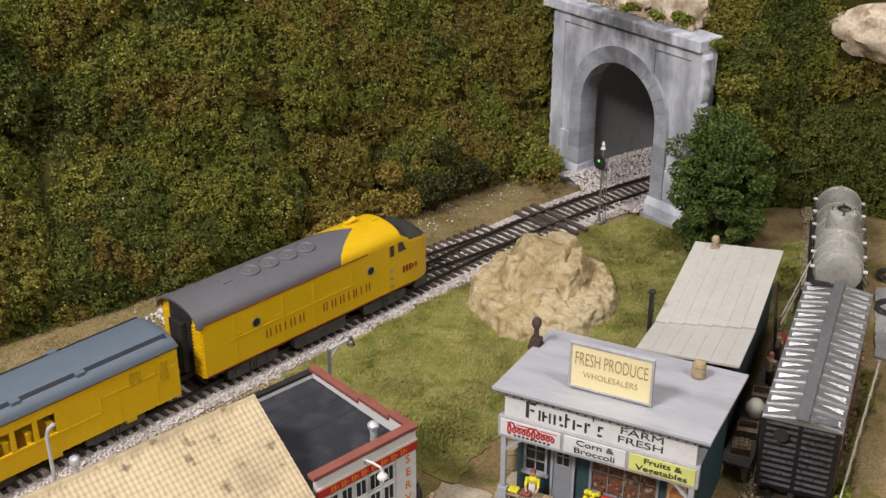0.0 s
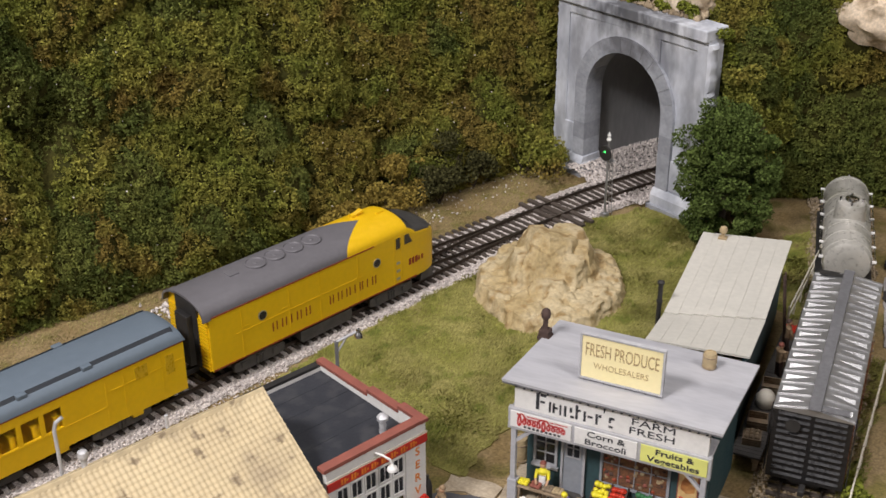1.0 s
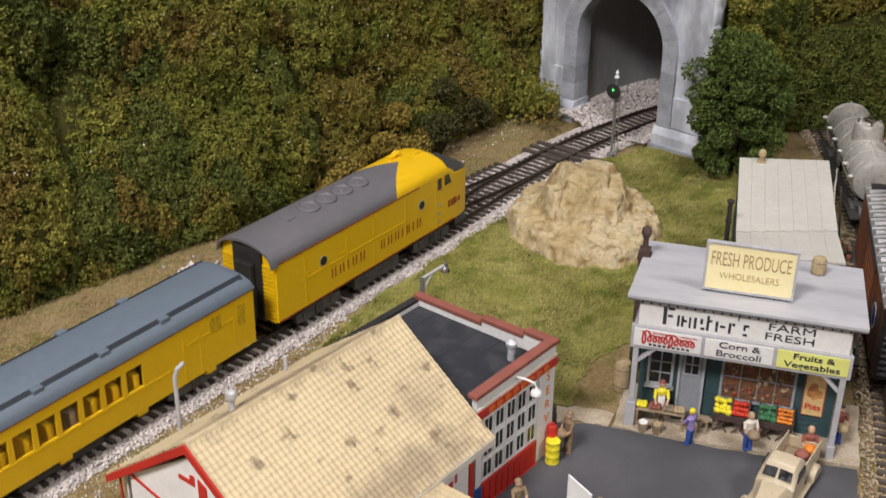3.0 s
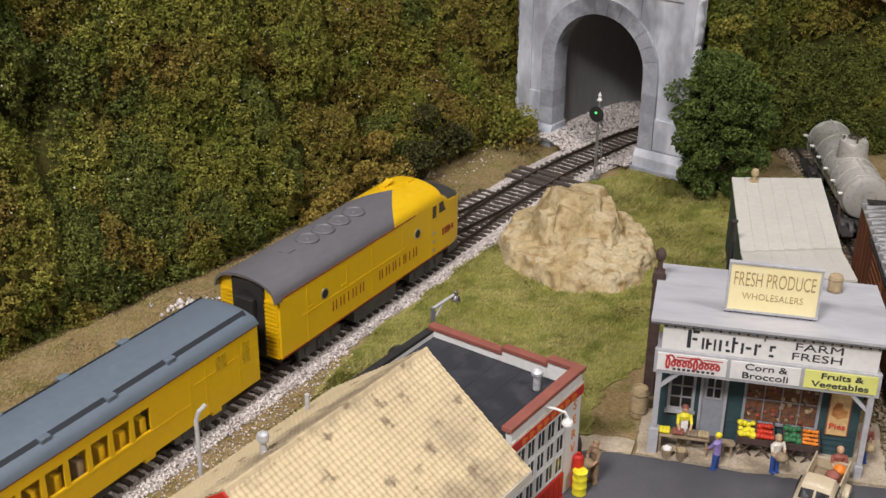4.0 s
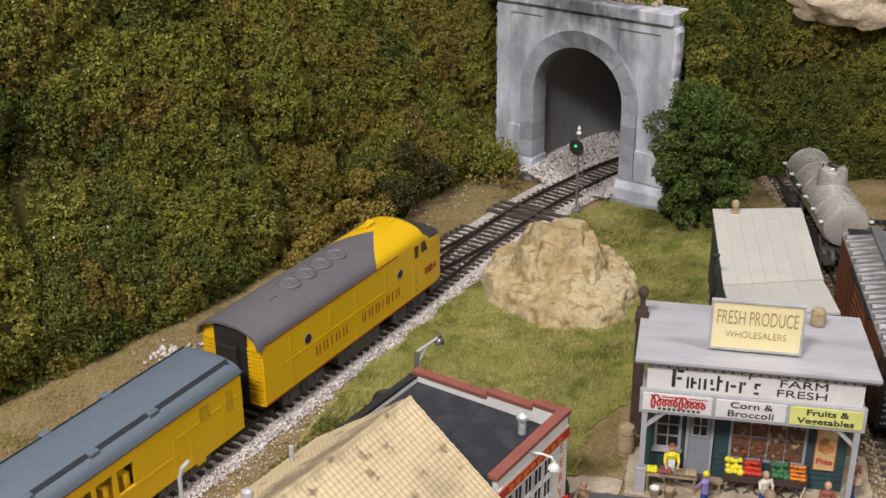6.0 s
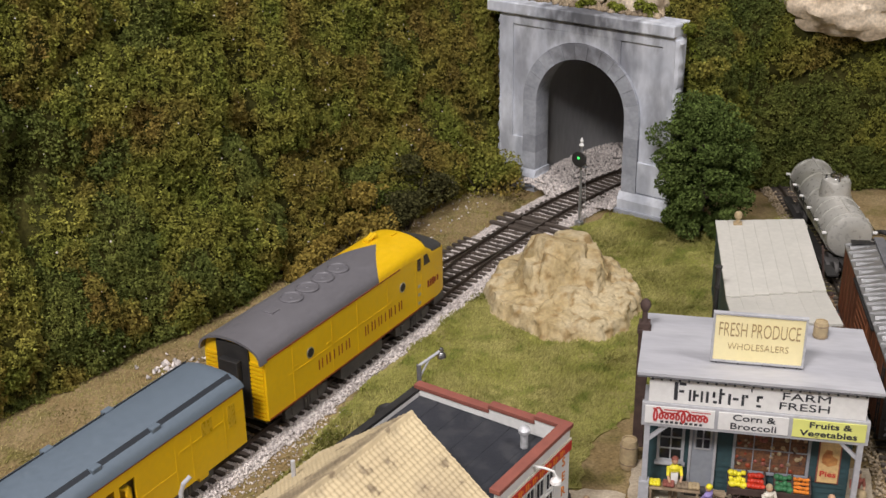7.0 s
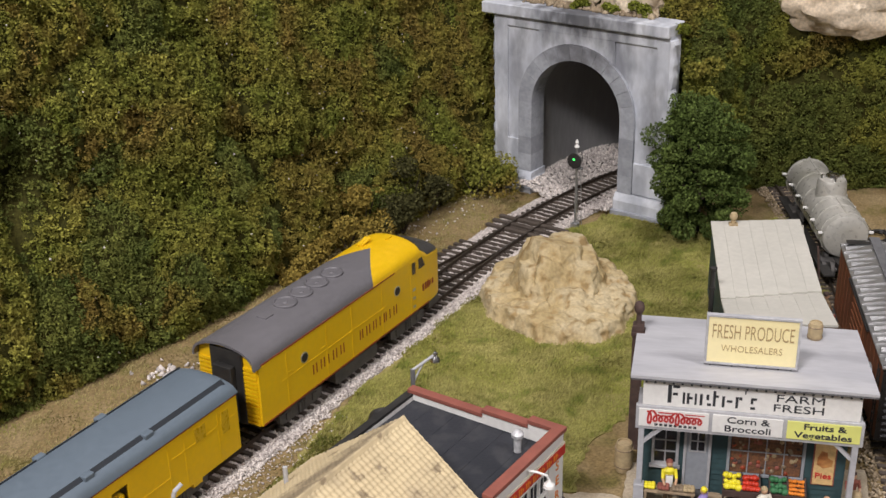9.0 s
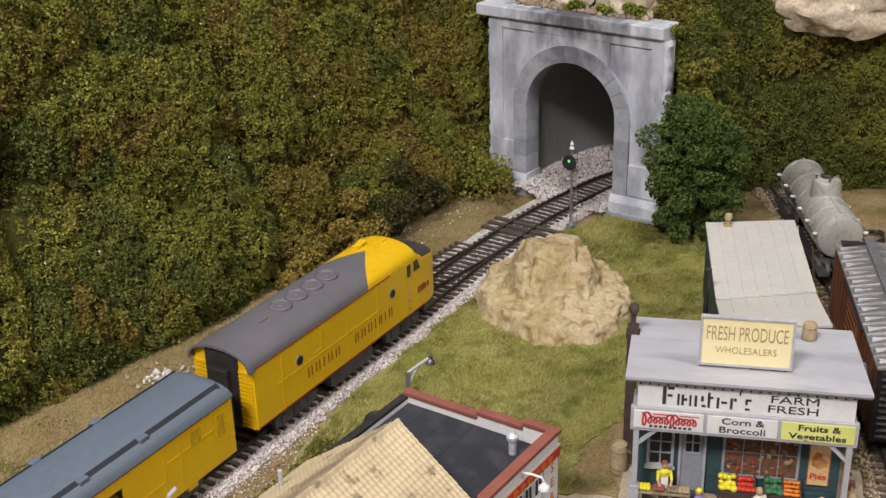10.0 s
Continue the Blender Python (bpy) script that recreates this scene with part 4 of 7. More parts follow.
slab("meadow_turf", MEADOW, -1.2, 0.1, M_TURF, "green painted turf under the static grass", "ground", 2.0)
slab("road", [shop_xy(*q) for q in ((-6, -3.6), (40, -5.5), (88, -4.2), (99, -3), (99, -260), (-110, -260), (-110, -95), (-42, -20), (-33, -8), (-18, -4))], -1.5, 0.9, M_ASPH, "dark grey asphalt forecourt", "road", 0.5)
slab("pavement", [shop_xy(*q) for q in ((-6, 34), (100, 46), (100, -2.2), (90, -2.6), (40, -4.2), (-6, -3))], -1.5, 1.6, M_WALK, "pale dirty pavement round the shop", "pavement", 0.5)
slab("yard", [shop_xy(*q) for q in ((139, 215), (240, 215), (240, 330), (128, 300))], -1.5, 0.6, M_PAD, "grey concrete yard beside the tank car", "pavement", 0.4)
slab("verge_gravel", [shop_xy(*q) for q in ((-36, -7), (-22, -3), (-9, -3), (-8, 8), (-20, 10), (-33, 6))], -1.0, 0.5, M_WALK, "pale gravel beside the forecourt", "pavement", 1.2)


# ---- shared small parts ----
def window(parent, x0, x1, z0, z1, y, nx, nz, frame_m, pane_m, rim=1.0, bar=0.6, depth=0.9, label=""):
    """A framed window in a wall that faces -y: a frame with bars, and its panes."""
    bm = bmesh.new()
    for b in ((x0 - rim, x1 + rim, z0 - rim, z0), (x0 - rim, x1 + rim, z1, z1 + rim), (x0 - rim, x0, z0, z1), (x1, x1 + rim, z0, z1)):
        box(bm, b[0], b[1], y - depth, y - 0.01, b[2], b[3], 0.12)
    w, h = (x1 - x0) / nx, (z1 - z0) / nz
    for k in range(1, nx):
        box(bm, x0 + k * w - bar / 2, x0 + k * w + bar / 2, y - depth * 0.75, y - 0.02, z0, z1)
    for k in range(1, nz):
        box(bm, x0, x1, y - depth * 0.7, y - 0.03, z0 + k * h - bar / 2, z0 + k * h + bar / 2)
    fr = part("window", bm, frame_m, parent, label)
    data = None
    for i in range(nx):
        for j in range(nz):
            if data is None:
                ob = part("pane", boxm(0.0, w - bar, 0, 0.12, 0, h - bar), pane_m, fr)
                data = ob.data
            else:
                ob = piece("pane", data, fr, Matrix())
            ob.matrix_basis = pose((x0 + i * w + bar / 2) * MM, (y - 0.2) * MM, (z0 + j * h + bar / 2) * MM)
    return fr


def strokes(name, parent, x, y, z, height, rhythm, material, rx=0, label=""):
    """A row of plain upright bars in place of lettering: (gap, width, height share, foot share)."""
    bm = bmesh.new()
    for gap, w, hs, fs in rhythm:
        x += gap
        box(bm, x, x + w, y - 0.12, y - 0.02, z + fs * height, z + (fs + hs) * height)
        x += w
    return part(name, bm, material, parent, label)


# ---- produce shop ----
def shop():
    top = thing("produce_shop", S_ORG[0], S_ORG[1], 0, S_ANG, "teal clapboard produce shop with pale roof and painted signs", "shop")
    W = 16.0
    bm = bmesh.new()
    n = 22
    prof = [(W, 1.0)]
    for k in range(n):
        z = 1.0 + 61.0 * k / n
        prof += [(W - 0.55, z + 0.05), (W - 0.1, z + 61.0 / n)]
    prof += [(W + 2, 62.0), (W + 2, 1.0)]
    prism(bm, prof, "x", 1.5, 86.5)
    part("front_wall", bm, M_TEAL, top)
    for x0, x1, e in ((3.5, 1.5, -0.5), (84.5, 86.5, 0.5)):
        prof = [(x0, 57), (x0, 1.0)]
        for k in range(20):
            prof += [(x1 + e, 1.0 + 2.8 * k), (x1, 3.75 + 2.8 * k)]
        part("side_wall", prism(bmesh.new(), prof, "y", W + 2.003, 68), M_TEAL, top)
    part("back_wall", boxm(3.503, 84.497, 66, 68, 1.0, 57), M_TEAL, top)
    # roof
    bm = bmesh.new()
    prism(bm, [(-2.0, 67.3), (-2.0, 68.6), (72, 58.9), (72, 57.5)], "x", -5, 93.2)
    part("roof", bm, M_ROOFPALE, top, "smooth pale grey weathered roof")
    bm = boxm(-4.8, 93, -1.8, -0.9, 66.3, 67.2, 0.1)
    part("roof_edge", bm, M_WALKGREY, top)
    # rafters' ends under the eave
    for k in range(24):
        part("rafter_end", boxm(1 + 3.7 * k, 1.9 + 3.7 * k, -0.9, 0.5, 65.0, 66.6), M_INK, top)
    # sign boards
    ub = part("name_board", boxm(0.3, 87.6, 0.6, 2.4, 53.6, 64.8, 0.15), M_WHITE, top, "white board with dark painted lettering")
    word = [(0, 1.3, 1.0, 0), (0.3, 2.3, 0.16, 0.84), (-2.2, 1.7, 0.14, 0.44), (1.6, 0.8, 0.64, 0), (0.6, 1.9, 0.14, 0.28), (-1.9, 0.9, 0.6, 0.02), (1.7, 0.7, 0.62, 0), (1.0, 0.9, 0.62, 0), (1.2, 0.9, 0.3, 0.32), (-0.6, 1.4, 0.14, 0), (0.5, 0.9, 0.85, 0), (-0.2, 1.2, 0.12, 0.5), (1.1, 0.9, 0.6, 0.0), (0.6, 1.9, 0.13, 0.28), (1.0, 0.9, 0.62, 0), (0.2, 1.0, 0.16, 0.46), (0.7, 0.5, 0.2, 0.8), (1.6, 0.8, 0.32, 0.3), (-0.8, 1.6, 0.13, 0), (-1.2, 1.6, 0.13, 0.5)]
    strokes("painted_mark", ub, 10.5, 0.6, 55.4, 8.6, [(p * 1.25, w * 1.22, h_, f_) for p, w, h_, f_ in word], M_INK)
    text("lettering", "FARM", 4.9, ub, 63.6, 0.5, 61.6, M_INK, wide=1.62)
    text("lettering", "FRESH", 4.9, ub, 63.2, 0.5, 57.0, M_INK, wide=1.55)
    lb = part("sign_rail", boxm(-2.2, 89.6, -0.4, 2.0, 42.3, 53.5, 0.2), M_GREYWOOD, top)
    s1 = part("drink_sign", boxm(-0.9, 27.8, -1.0, -0.403, 44.0, 52.4, 0.1), M_WHITE, top, "white sign with red script shape")
    # a flowing red squiggle with two tall loops
    bm = bmesh.new()
    pts = []
    for k in range(150):
        u = k / 149
        tall = 1.0 + 1.5 * math.exp(-((u - 0.06) / 0.07) ** 2) + 1.3 * math.exp(-((u - 0.56) / 0.07) ** 2)
        pts.append((2.4 + 22.6 * u + 1.2 * math.sin(u * 62), 48.3 + 1.5 * tall * math.sin(u * 62 + 1.5) + 0.5 * (tall - 1)))
    for (xa, za), (xb, zb) in zip(pts, pts[1:]):
        l = math.hypot(xb - xa, zb - za) + 1e-6
        nx, nz = -(zb - za) / l * 0.42, (xb - xa) / l * 0.42
        prism(bm, [(xa + nx, za + nz), (xb + nx, zb + nz), (xb - nx, zb - nz), (xa - nx, za - nz)], "y", -1.14, -1.02)
    box(bm, 7.0, 14.0, -1.14, -1.02, 50.9, 51.4)
    box(bm, 18.0, 26.0, -1.14, -1.02, 50.9, 51.3)
    part("painted_swash", bm, M_REDINK, s1)
    strokes("painted_mark", s1, 5, -1.0, 44.7, 1.1, [(0.7, 1.3, 1, 0)] * 9, M_INK)
    s2 = part("corn_sign", boxm(29.3, 57.6, -1.0, -0.403, 44.0, 52.4, 0.1), M_WHITE, top, "white sign with black lettering")
    text("lettering", "Corn &", 4.2, s2, 43.6, -1.05, 50.3, M_INK, wide=1.35, bold=0.05)
    text("lettering", "Broccoli", 4.2, s2, 43.6, -1.05, 46.2, M_INK, wide=1.35, bold=0.05)
    s3 = part("fruit_sign", boxm(59.2, 88.2, -1.0, -0.403, 44.0, 52.4, 0.1), M_SIGNLIME, top, "lime yellow sign with black lettering")
    text("lettering", "Fruits &", 3.9, s3, 74, -1.05, 50.2, M_INK, wide=1.35, bold=0.08)
    text("lettering", "Vegetables", 3.9, s3, 73.7, -1.05, 46.2, M_INK, wide=1.35, bold=0.08)
    # porch
    part("porch_roof", boxm(-1.5, 89, 2.003, W - 0.6, 51.5, 53, 0.1), M_GREYWOOD, top)
    for x in (0.4, 87.0):
        bm = boxm(x - 1.2, x + 1.2, 0, 2.4, 1, 42.3, 0.2)
        box(bm, x - 2.2, x + 2.2, -1, 3.4, 0.9, 14, 0.3) if x < 40 else box(bm, x - 1.7, x + 1.7, -0.5, 2.9, 0.9, 8, 0.3)
        part("porch_post", bm, M_GREYWOOD, top)
        s = 1 if x < 40 else -1
        bm = bmesh.new()
        prism(bm, [(x + s * 1.2, 34.5), (x + s * 1.2, 36.5), (x + s * 7, 42.2), (x + s * 9, 42.2)], "y", 0.4, 2.0)
        part("brace", bm, M_GREYWOOD, top)
    # openings
    window(top, 6.2, 15.4, 16.5, 33.5, W - 0.55, 2, 3, M_GREYWOOD, M_GLASSDK, rim=1.3)
    part("sill", boxm(4.2, 17.4, W - 2.4, W - 0.5, 13.9, 15.2, 0.15), M_GREYWOOD, top)
    door = part("door", boxm(19.8, 29.2, W - 1.5, W - 0.56, 4.0, 36.0, 0.15), M_DOORGREY, top, "slate grey glazed door, shut")
    window(door, 21.4, 27.6, 24, 34.0, W - 1.5, 2, 2, M_GREYWOOD, M_GLASSDK, rim=0.6, depth=0.4)
    bm = bmesh.new()
    for b in ((18.6, 19.8, 3, 37.3), (29.2, 30.4, 3, 37.3), (19.8, 29.2, 36.1, 37.3)):
        box(bm, b[0], b[1], W - 2.2, W - 0.56, b[2], b[3], 0.12)
    part("door_frame", bm, M_GREYWOOD, top)
    part("doorstep", boxm(18, 31, W - 6, W - 0.6, 1.6, 3.6, 0.2), M_DOCK, top)
    window(top, 38.5, 68.5, 14.5, 37.0, W - 0.55, 4, 2, M_DOORGREY, M_INTERIOR, rim=1.3, bar=0.45, label="large shop window full of reddish goods")
    g = np.random.RandomState(6)
    for k, m in enumerate((M_TANWOOD, M_COPING, M_WOOD, M_REDLINE, M_BRICKDK)):
        for q in range(13):
            x, z = 39.2 + 28.4 * g.rand(), 15.6 + 20.0 * g.rand()
            part("wrapped_ham", ball(bmesh.new(), (x, W - 0.35, z), 0.7 + 0.7 * g.rand(), 1.0, 8), m, top, smooth=True)
    po = part("poster", boxm(73.6, 82.0, W - 1.3, W - 0.57, 12.5, 33.0, 0.1), M_POSTER, top, "tan pie poster with orange picture")
    part("poster_rim", boxm(73.0, 82.6, W - 0.95, W - 0.572, 11.9, 33.6, 0.1), M_COPING, top)
    bm = bmesh.new()
    prism(bm, [(74.8, 22.5), (77.5, 20.8), (81.0, 22.0), (81.2, 25), (79.0, 26.2), (78.6, 28.8), (76.2, 29.4), (74.8, 26)], "y", W - 1.42, W - 1.31)
    part("painted_picture", bm, M_WOODRED, po)
    text("lettering", "Pies", 4.0, po, 77.8, W - 1.35, 16.8, M_REDINK, wide=1.1, bold=0.08)
    # billboard
    bm = boxm(25.2, 61.8, 15.6, 16.8, 68.0, 89.6, 0.2)
    bb = part("billboard", bm, M_SIGNYEL, top, "yellow roof billboard with brown lettering")
    bm = bmesh.new()
    for b in ((24.4, 62.6, 67.2, 68.2), (24.4, 62.6, 89.4, 90.4), (24.4, 25.4, 68.2, 89.4), (61.6, 62.6, 68.2, 89.4)):
        box(bm, b[0], b[1], 15.1, 17.3, b[2], b[3], 0.12)
    part("billboard_frame", bm, M_GREYWOOD, bb)
    text("lettering", "FRESH PRODUCE", 9.4, bb, 43.5, 15.5, 82.4, M_INKBROWN, wide=0.465, bold=-0.07)
    text("lettering", "WHOLESALERS", 4.4, bb, 43.5, 15.5, 74.8, M_INKBROWN, wide=0.84, bold=-0.05)
    for x in (27, 36, 46, 55, 60):
        part("billboard_leg", boxm(x - 0.4, x + 0.4, 16.0, 19.5, 63.5, 68.0), M_WALKGREY, bb)


shop()


def chimney():
    x, y = shop_xy(-4.6, 50.5)
    top = thing("chimney", x, y, 0, S_ANG, "dark brown chimney with ball-topped pot", "chimney")
    part("shaft", boxm(-2.4, 2.6, -2.6, 2.6, -0.5, 60, 0.3), M_BRICKDK, top)
    part("collar", boxm(-3.0, 3.2, -3.2, 3.2, 60.003, 62.5, 0.4), M_BRICKDK, top)
    part("collar", boxm(-2.5, 2.7, -2.7, 2.7, 62.503, 65.5, 0.4), M_BRICKDK, top)
    part("pot", turned(bmesh.new(), [(1.9, 65.5), (1.3, 66.5), (1.2, 70.5), (1.7, 71.2), (2.3, 72.6), (2.4, 74), (2.0, 75.6), (0.9, 76.6)], 14, (0.1, 0, 0)), M_BRICKDK, top, smooth=True)


chimney()


def cask(name, x, y, z, r, h, material, label, hoop=None):
    top = thing(name, x, y, z, 0, label, "barrel", "barrels")
    part("barrel_wall", turned(bmesh.new(), [(r * 0.84, 0), (r * 0.97, h * 0.25), (r, h * 0.5), (r * 0.97, h * 0.75), (r * 0.84, h), (r * 0.74, h), (r * 0.74, h * 0.94)], 16), material, top, smooth=True)
    for u in (0.2, 0.8):
        part("hoop", turned(bmesh.new(), [(r * 0.96, h * u - 0.25), (r * 1.03, h * u - 0.2), (r * 1.03, h * u + 0.2), (r * 0.96, h * u + 0.25)], 16), hoop or M_WOOD, top)
    return top


X = shop_xy(73, 57)
cask("roof_barrel", X[0], X[1], 60.2, 3.3, 8.8, M_TANWOOD, "pale wooden water barrel on the shop roof")
X = shop_xy(-7.6, 30)
cask("side_barrel", X[0], X[1], 0, 4.2, 15, M_TANWOOD, "tan wooden barrel beside the shop wall")


# ---- warehouse ----
def warehouse():
    top = thing("warehouse", *shop_xy(35, 88), 0, S_ANG + 3.0, "long low warehouse with cream boarded roof", "warehouse")
    L1, L2 = 44.0, 138.0
    for nm, b in (("wall", (1.5, 4, 0, L2 - 2, 0, 41)), ("wall", (46, 48.5, 0, L2 - 2, 0, 43)), ("wall", (4.003, 45.997, L2 - 5, L2 - 2, 0, 41.5)), ("wall", (4.003, 45.997, 0, 3, 0, 42))):
        part(nm, boxm(*b), M_TEAL, top)
    n = 7
    for k in range(n):
        x0, x1 = 0.6 + 50.6 * k / n, 0.6 + 50.6 * (k + 1) / n
        zz = lambda x: 43.5 + 2.2 * (x / 51.0)
        bm = bmesh.new()
        loft(bm, [[(x0 + 0.04, y, zz(x0)), (x1 - 0.04, y, zz(x1)), (x1 - 0.04, y, zz(x1) + 1.3), (x0 + 0.04, y, zz(x0) + 1.3)] for y in (L1 - 7 + 0.2 * x0, L2 + 0.06 * x0)])
        part("roof_board", bm, M_WHROOF, top)
        bm = bmesh.new()
        loft(bm, [[(x0 + 0.04, y, z), (x1 - 0.04, y, z + 0.4), (x1 - 0.04, y, z + 1.6), (x0 + 0.04, y, z + 1.2)] for y, z in ((-6, 51.5 + 0.03 * x0), (L1 - 7.6 + 0.2 * x0, 43.2 + 0.03 * x0))])
        part("roof_board", bm, M_WHROOF, top)
    bm = bmesh.new()
    box(bm, 10.5, 15.5, L2 - 7.5, L2 - 3, 44.5, 46.5, 0.2)
    turned(bm, [(1.3, 46), (1.2, 48.5), (2.1, 49.3), (2.4, 51), (1.8, 52.6), (0.6, 53.2)], 12, (13, L2 - 5.2, 0))
    part("roof_vent", bm, M_TANWOOD, top, "pale ball-topped roof vent", smooth=True)
    part("drain_rod", tube(bmesh.new(), (-3.6, 44, 0), (-3.6, 44, 57), 1.3), M_BLACK, top, "black stove pipe")
    part("pipe_cap", turned(bmesh.new(), [(1.5, 57), (2.0, 57.4), (2.0, 58.4), (0.8, 59)], 12, (-3.6, 44, 0)), M_BLACK, top)
    part("pipe_band", tube(bmesh.new(), (-3.6, 44, 46), (-3.6, 44, 47.5), 1.7), M_BLACK, top)


warehouse()


def dock():
    top = thing("loading_dock", *shop_xy(85.5, 70), 0, S_ANG, "dark plank loading dock between warehouse and boxcar", "loading dock")
    for k in range(42):
        part("plank", boxm(0, 14, 3.0 * k, 3.0 * k + 2.8, 7.6, 8.8, 0.1), M_DOCK, top)
    for k in range(8):
        part("dock_post", boxm(10.5, 12.9, 2 + 17 * k, 4.4 + 17 * k, -0.5, 7.6), M_WOOD, top)
    part("beam", boxm(10, 13.5, 0, 126, 5.4, 7.597), M_WOOD, top)


dock()


def crate(x, y, z, s, turn, label, fill=None, material=None):
    top = thing("crate", x, y, z, turn, label, "crate", "crates")
    bm = bmesh.new()
    for k in range(3):
        h = s * 0.9 * k / 3
        for b in ((-s, s, -s, -s + 0.6), (-s, s, s - 0.6, s), (-s, -s + 0.6, -s + 0.61, s - 0.61), (s - 0.6, s, -s + 0.61, s - 0.61)):
            box(bm, b[0], b[1], b[2], b[3], h, h + s * 0.26)
    box(bm, -s + 0.6, s - 0.6, -s + 0.6, s - 0.6, 0, 0.5)
    part("slats", bm, material or M_WOOD, top)
    if fill:
        bm = bmesh.new()
        g = np.random.RandomState(int(x * 7) % 99)
        for k in range(9):
            ball(bm, ((k % 3 - 1) * s * 0.55, (k // 3 - 1) * s * 0.55, s * 0.8 + g.rand() * 0.5), s * 0.34, n=8)
        part("contents", bm, fill, top, smooth=True)
    return top


for q, s, f, l in (((91, 190), 5.0, M_TOMATO, "wooden crate of red goods on the dock"), ((93, 160), 4.5, None, "dark wooden crate on the dock"), ((92, 132), 5, None, "dark wooden crate on the dock"), ((92, 98), 5, None, "dark wooden crate on the dock"), ((92.5, 83), 4.5, M_WOOD, "wooden crate of brown roots on the dock")):
    X = shop_xy(*q)
    crate(X[0], X[1], 8.8, s, S_ANG + 8, l, f)


def sack(x, y, z, r, label):
    ob = part("sack", turned(bmesh.new(), [(r * 0.8, 0), (r, r * 0.5), (r * 0.95, r * 1.1), (r * 0.6, r * 1.6), (r * 0.25, r * 1.75)], 12), M_CREAM, None, smooth=True)
    ob.matrix_basis = pose(x * MM, y * MM, z * MM)
    tagged(ob, label, "sack", "sacks")


X = shop_xy(92, 116)
sack(X[0], X[1], 8.8, 5.2, "plump cream flour sack on the dock")


def ladder():
    X = shop_xy(87.5, 178)
    top = thing("ladder", X[0], X[1], 8.8, S_ANG, "dark wooden ladder leaning on the warehouse", "ladder")
    for dy in (-2.2, 2.2):
        part("stile", tube(bmesh.new(), (2, dy, 0), (-3, dy, 44), 0.5, n=6), M_BRICKDK, top)
    for k in range(9):
        part("rung", tube(bmesh.new(), (1.6 - 0.52 * k, -2.2, 4 + 4.5 * k), (1.6 - 0.52 * k, 2.2, 4 + 4.5 * k), 0.35, n=6), M_BRICKDK, top)


ladder()


# ---- fences ----
def fence(name, a, b, n, h, label):
    ax, ay = shop_xy(*a)
    bx, by = shop_xy(*b)
    L = math.hypot(bx - ax, by - ay)
    top = thing(name, ax, ay, 0, math.degrees(math.atan2(by - ay, bx - ax)), label, "fence", "fences")
    for k in range(n):
        part("post", boxm(L * k / (n - 1) - 0.5, L * k / (n - 1) + 0.5, -0.5, 0.5, -0.5, h, 0.1), M_CREAM, top)
    for z in (h * 0.9, h * 0.5):
        part("rail", boxm(0, L, -0.35, 0.35, z - 0.4, z + 0.4), M_CREAM, top)


fence("siding_fence", (88, 300), (85, 212), 6, 15, "thin pale wooden fence beside the siding")
fence("yard_fence", (143, 190), (143, 40), 9, 13, "thin pale wooden fence along the yard")


# ---- rolling stock ----
def wheelset(parent, x, r=5.2, z=4.2, half=8.4):
    bm = bmesh.new()
    tube(bm, (x, -half, z + r), (x, half, z + r), 1.1)
    for s in (-1, 1):
        tube(bm, (x, s * half - 1.0, z + r), (x, s * half + 1.0, z + r), r, n=20)
        tube(bm, (x, s * (half - 1.2), z + r), (x, s * (half - 1.0), z + r), r + 0.7, n=20)
    return part("wheelset", bm, M_TRUCK, parent, smooth=True)


def bogie(parent, x, base=14.0, r=5.2, wide=13.5):
    bm = bmesh.new()
    for s in (-1, 1):
        y = s * wide
        prism(bm, [(x - base, 6.5), (x - base * 0.7, 5.2), (x - 3, 5.4), (x + 3, 5.4), (x + base * 0.7, 5.2), (x + base, 6.5), (x + base, 11), (x + base * 0.4, 13), (x - base * 0.4, 13), (x - base, 11)], "y", y - 1.1, y + 1.1)
        for k in (-0.62, 0.62):
            box(bm, x + base * k - 1.9, x + base * k + 1.9, y - 1.8, y + 1.8, 7, 11, 0.3)
        for k in (-2, 0, 2):
            tube(bm, (x + k, y - 1.6, 6.2), (x + k, y - 1.6, 11.5), 0.8, n=8)
    box(bm, x - 3.5, x + 3.5, -wide, wide, 9.5, 12.5)
    part("bogie", bm, M_TRUCK, parent)
    for k in (-0.62, 0.62):
        wheelset(parent, x + base * k, r)


def body_ring(w, zb, zs, zt, n=9, x=0.0, tw=0.82):
    """Cross-section of a car body: skirt, upright side, arched roof."""
    pts = [(x, -w, zb), (x, -w, zs)]
    for k in range(n + 1):
        a = math.pi * k / n
        pts.append((x, -w * math.cos(a), zs + (zt - zs) * math.sin(a) ** tw))
    pts += [(x, w, zs), (x, w, zb)]
    return pts


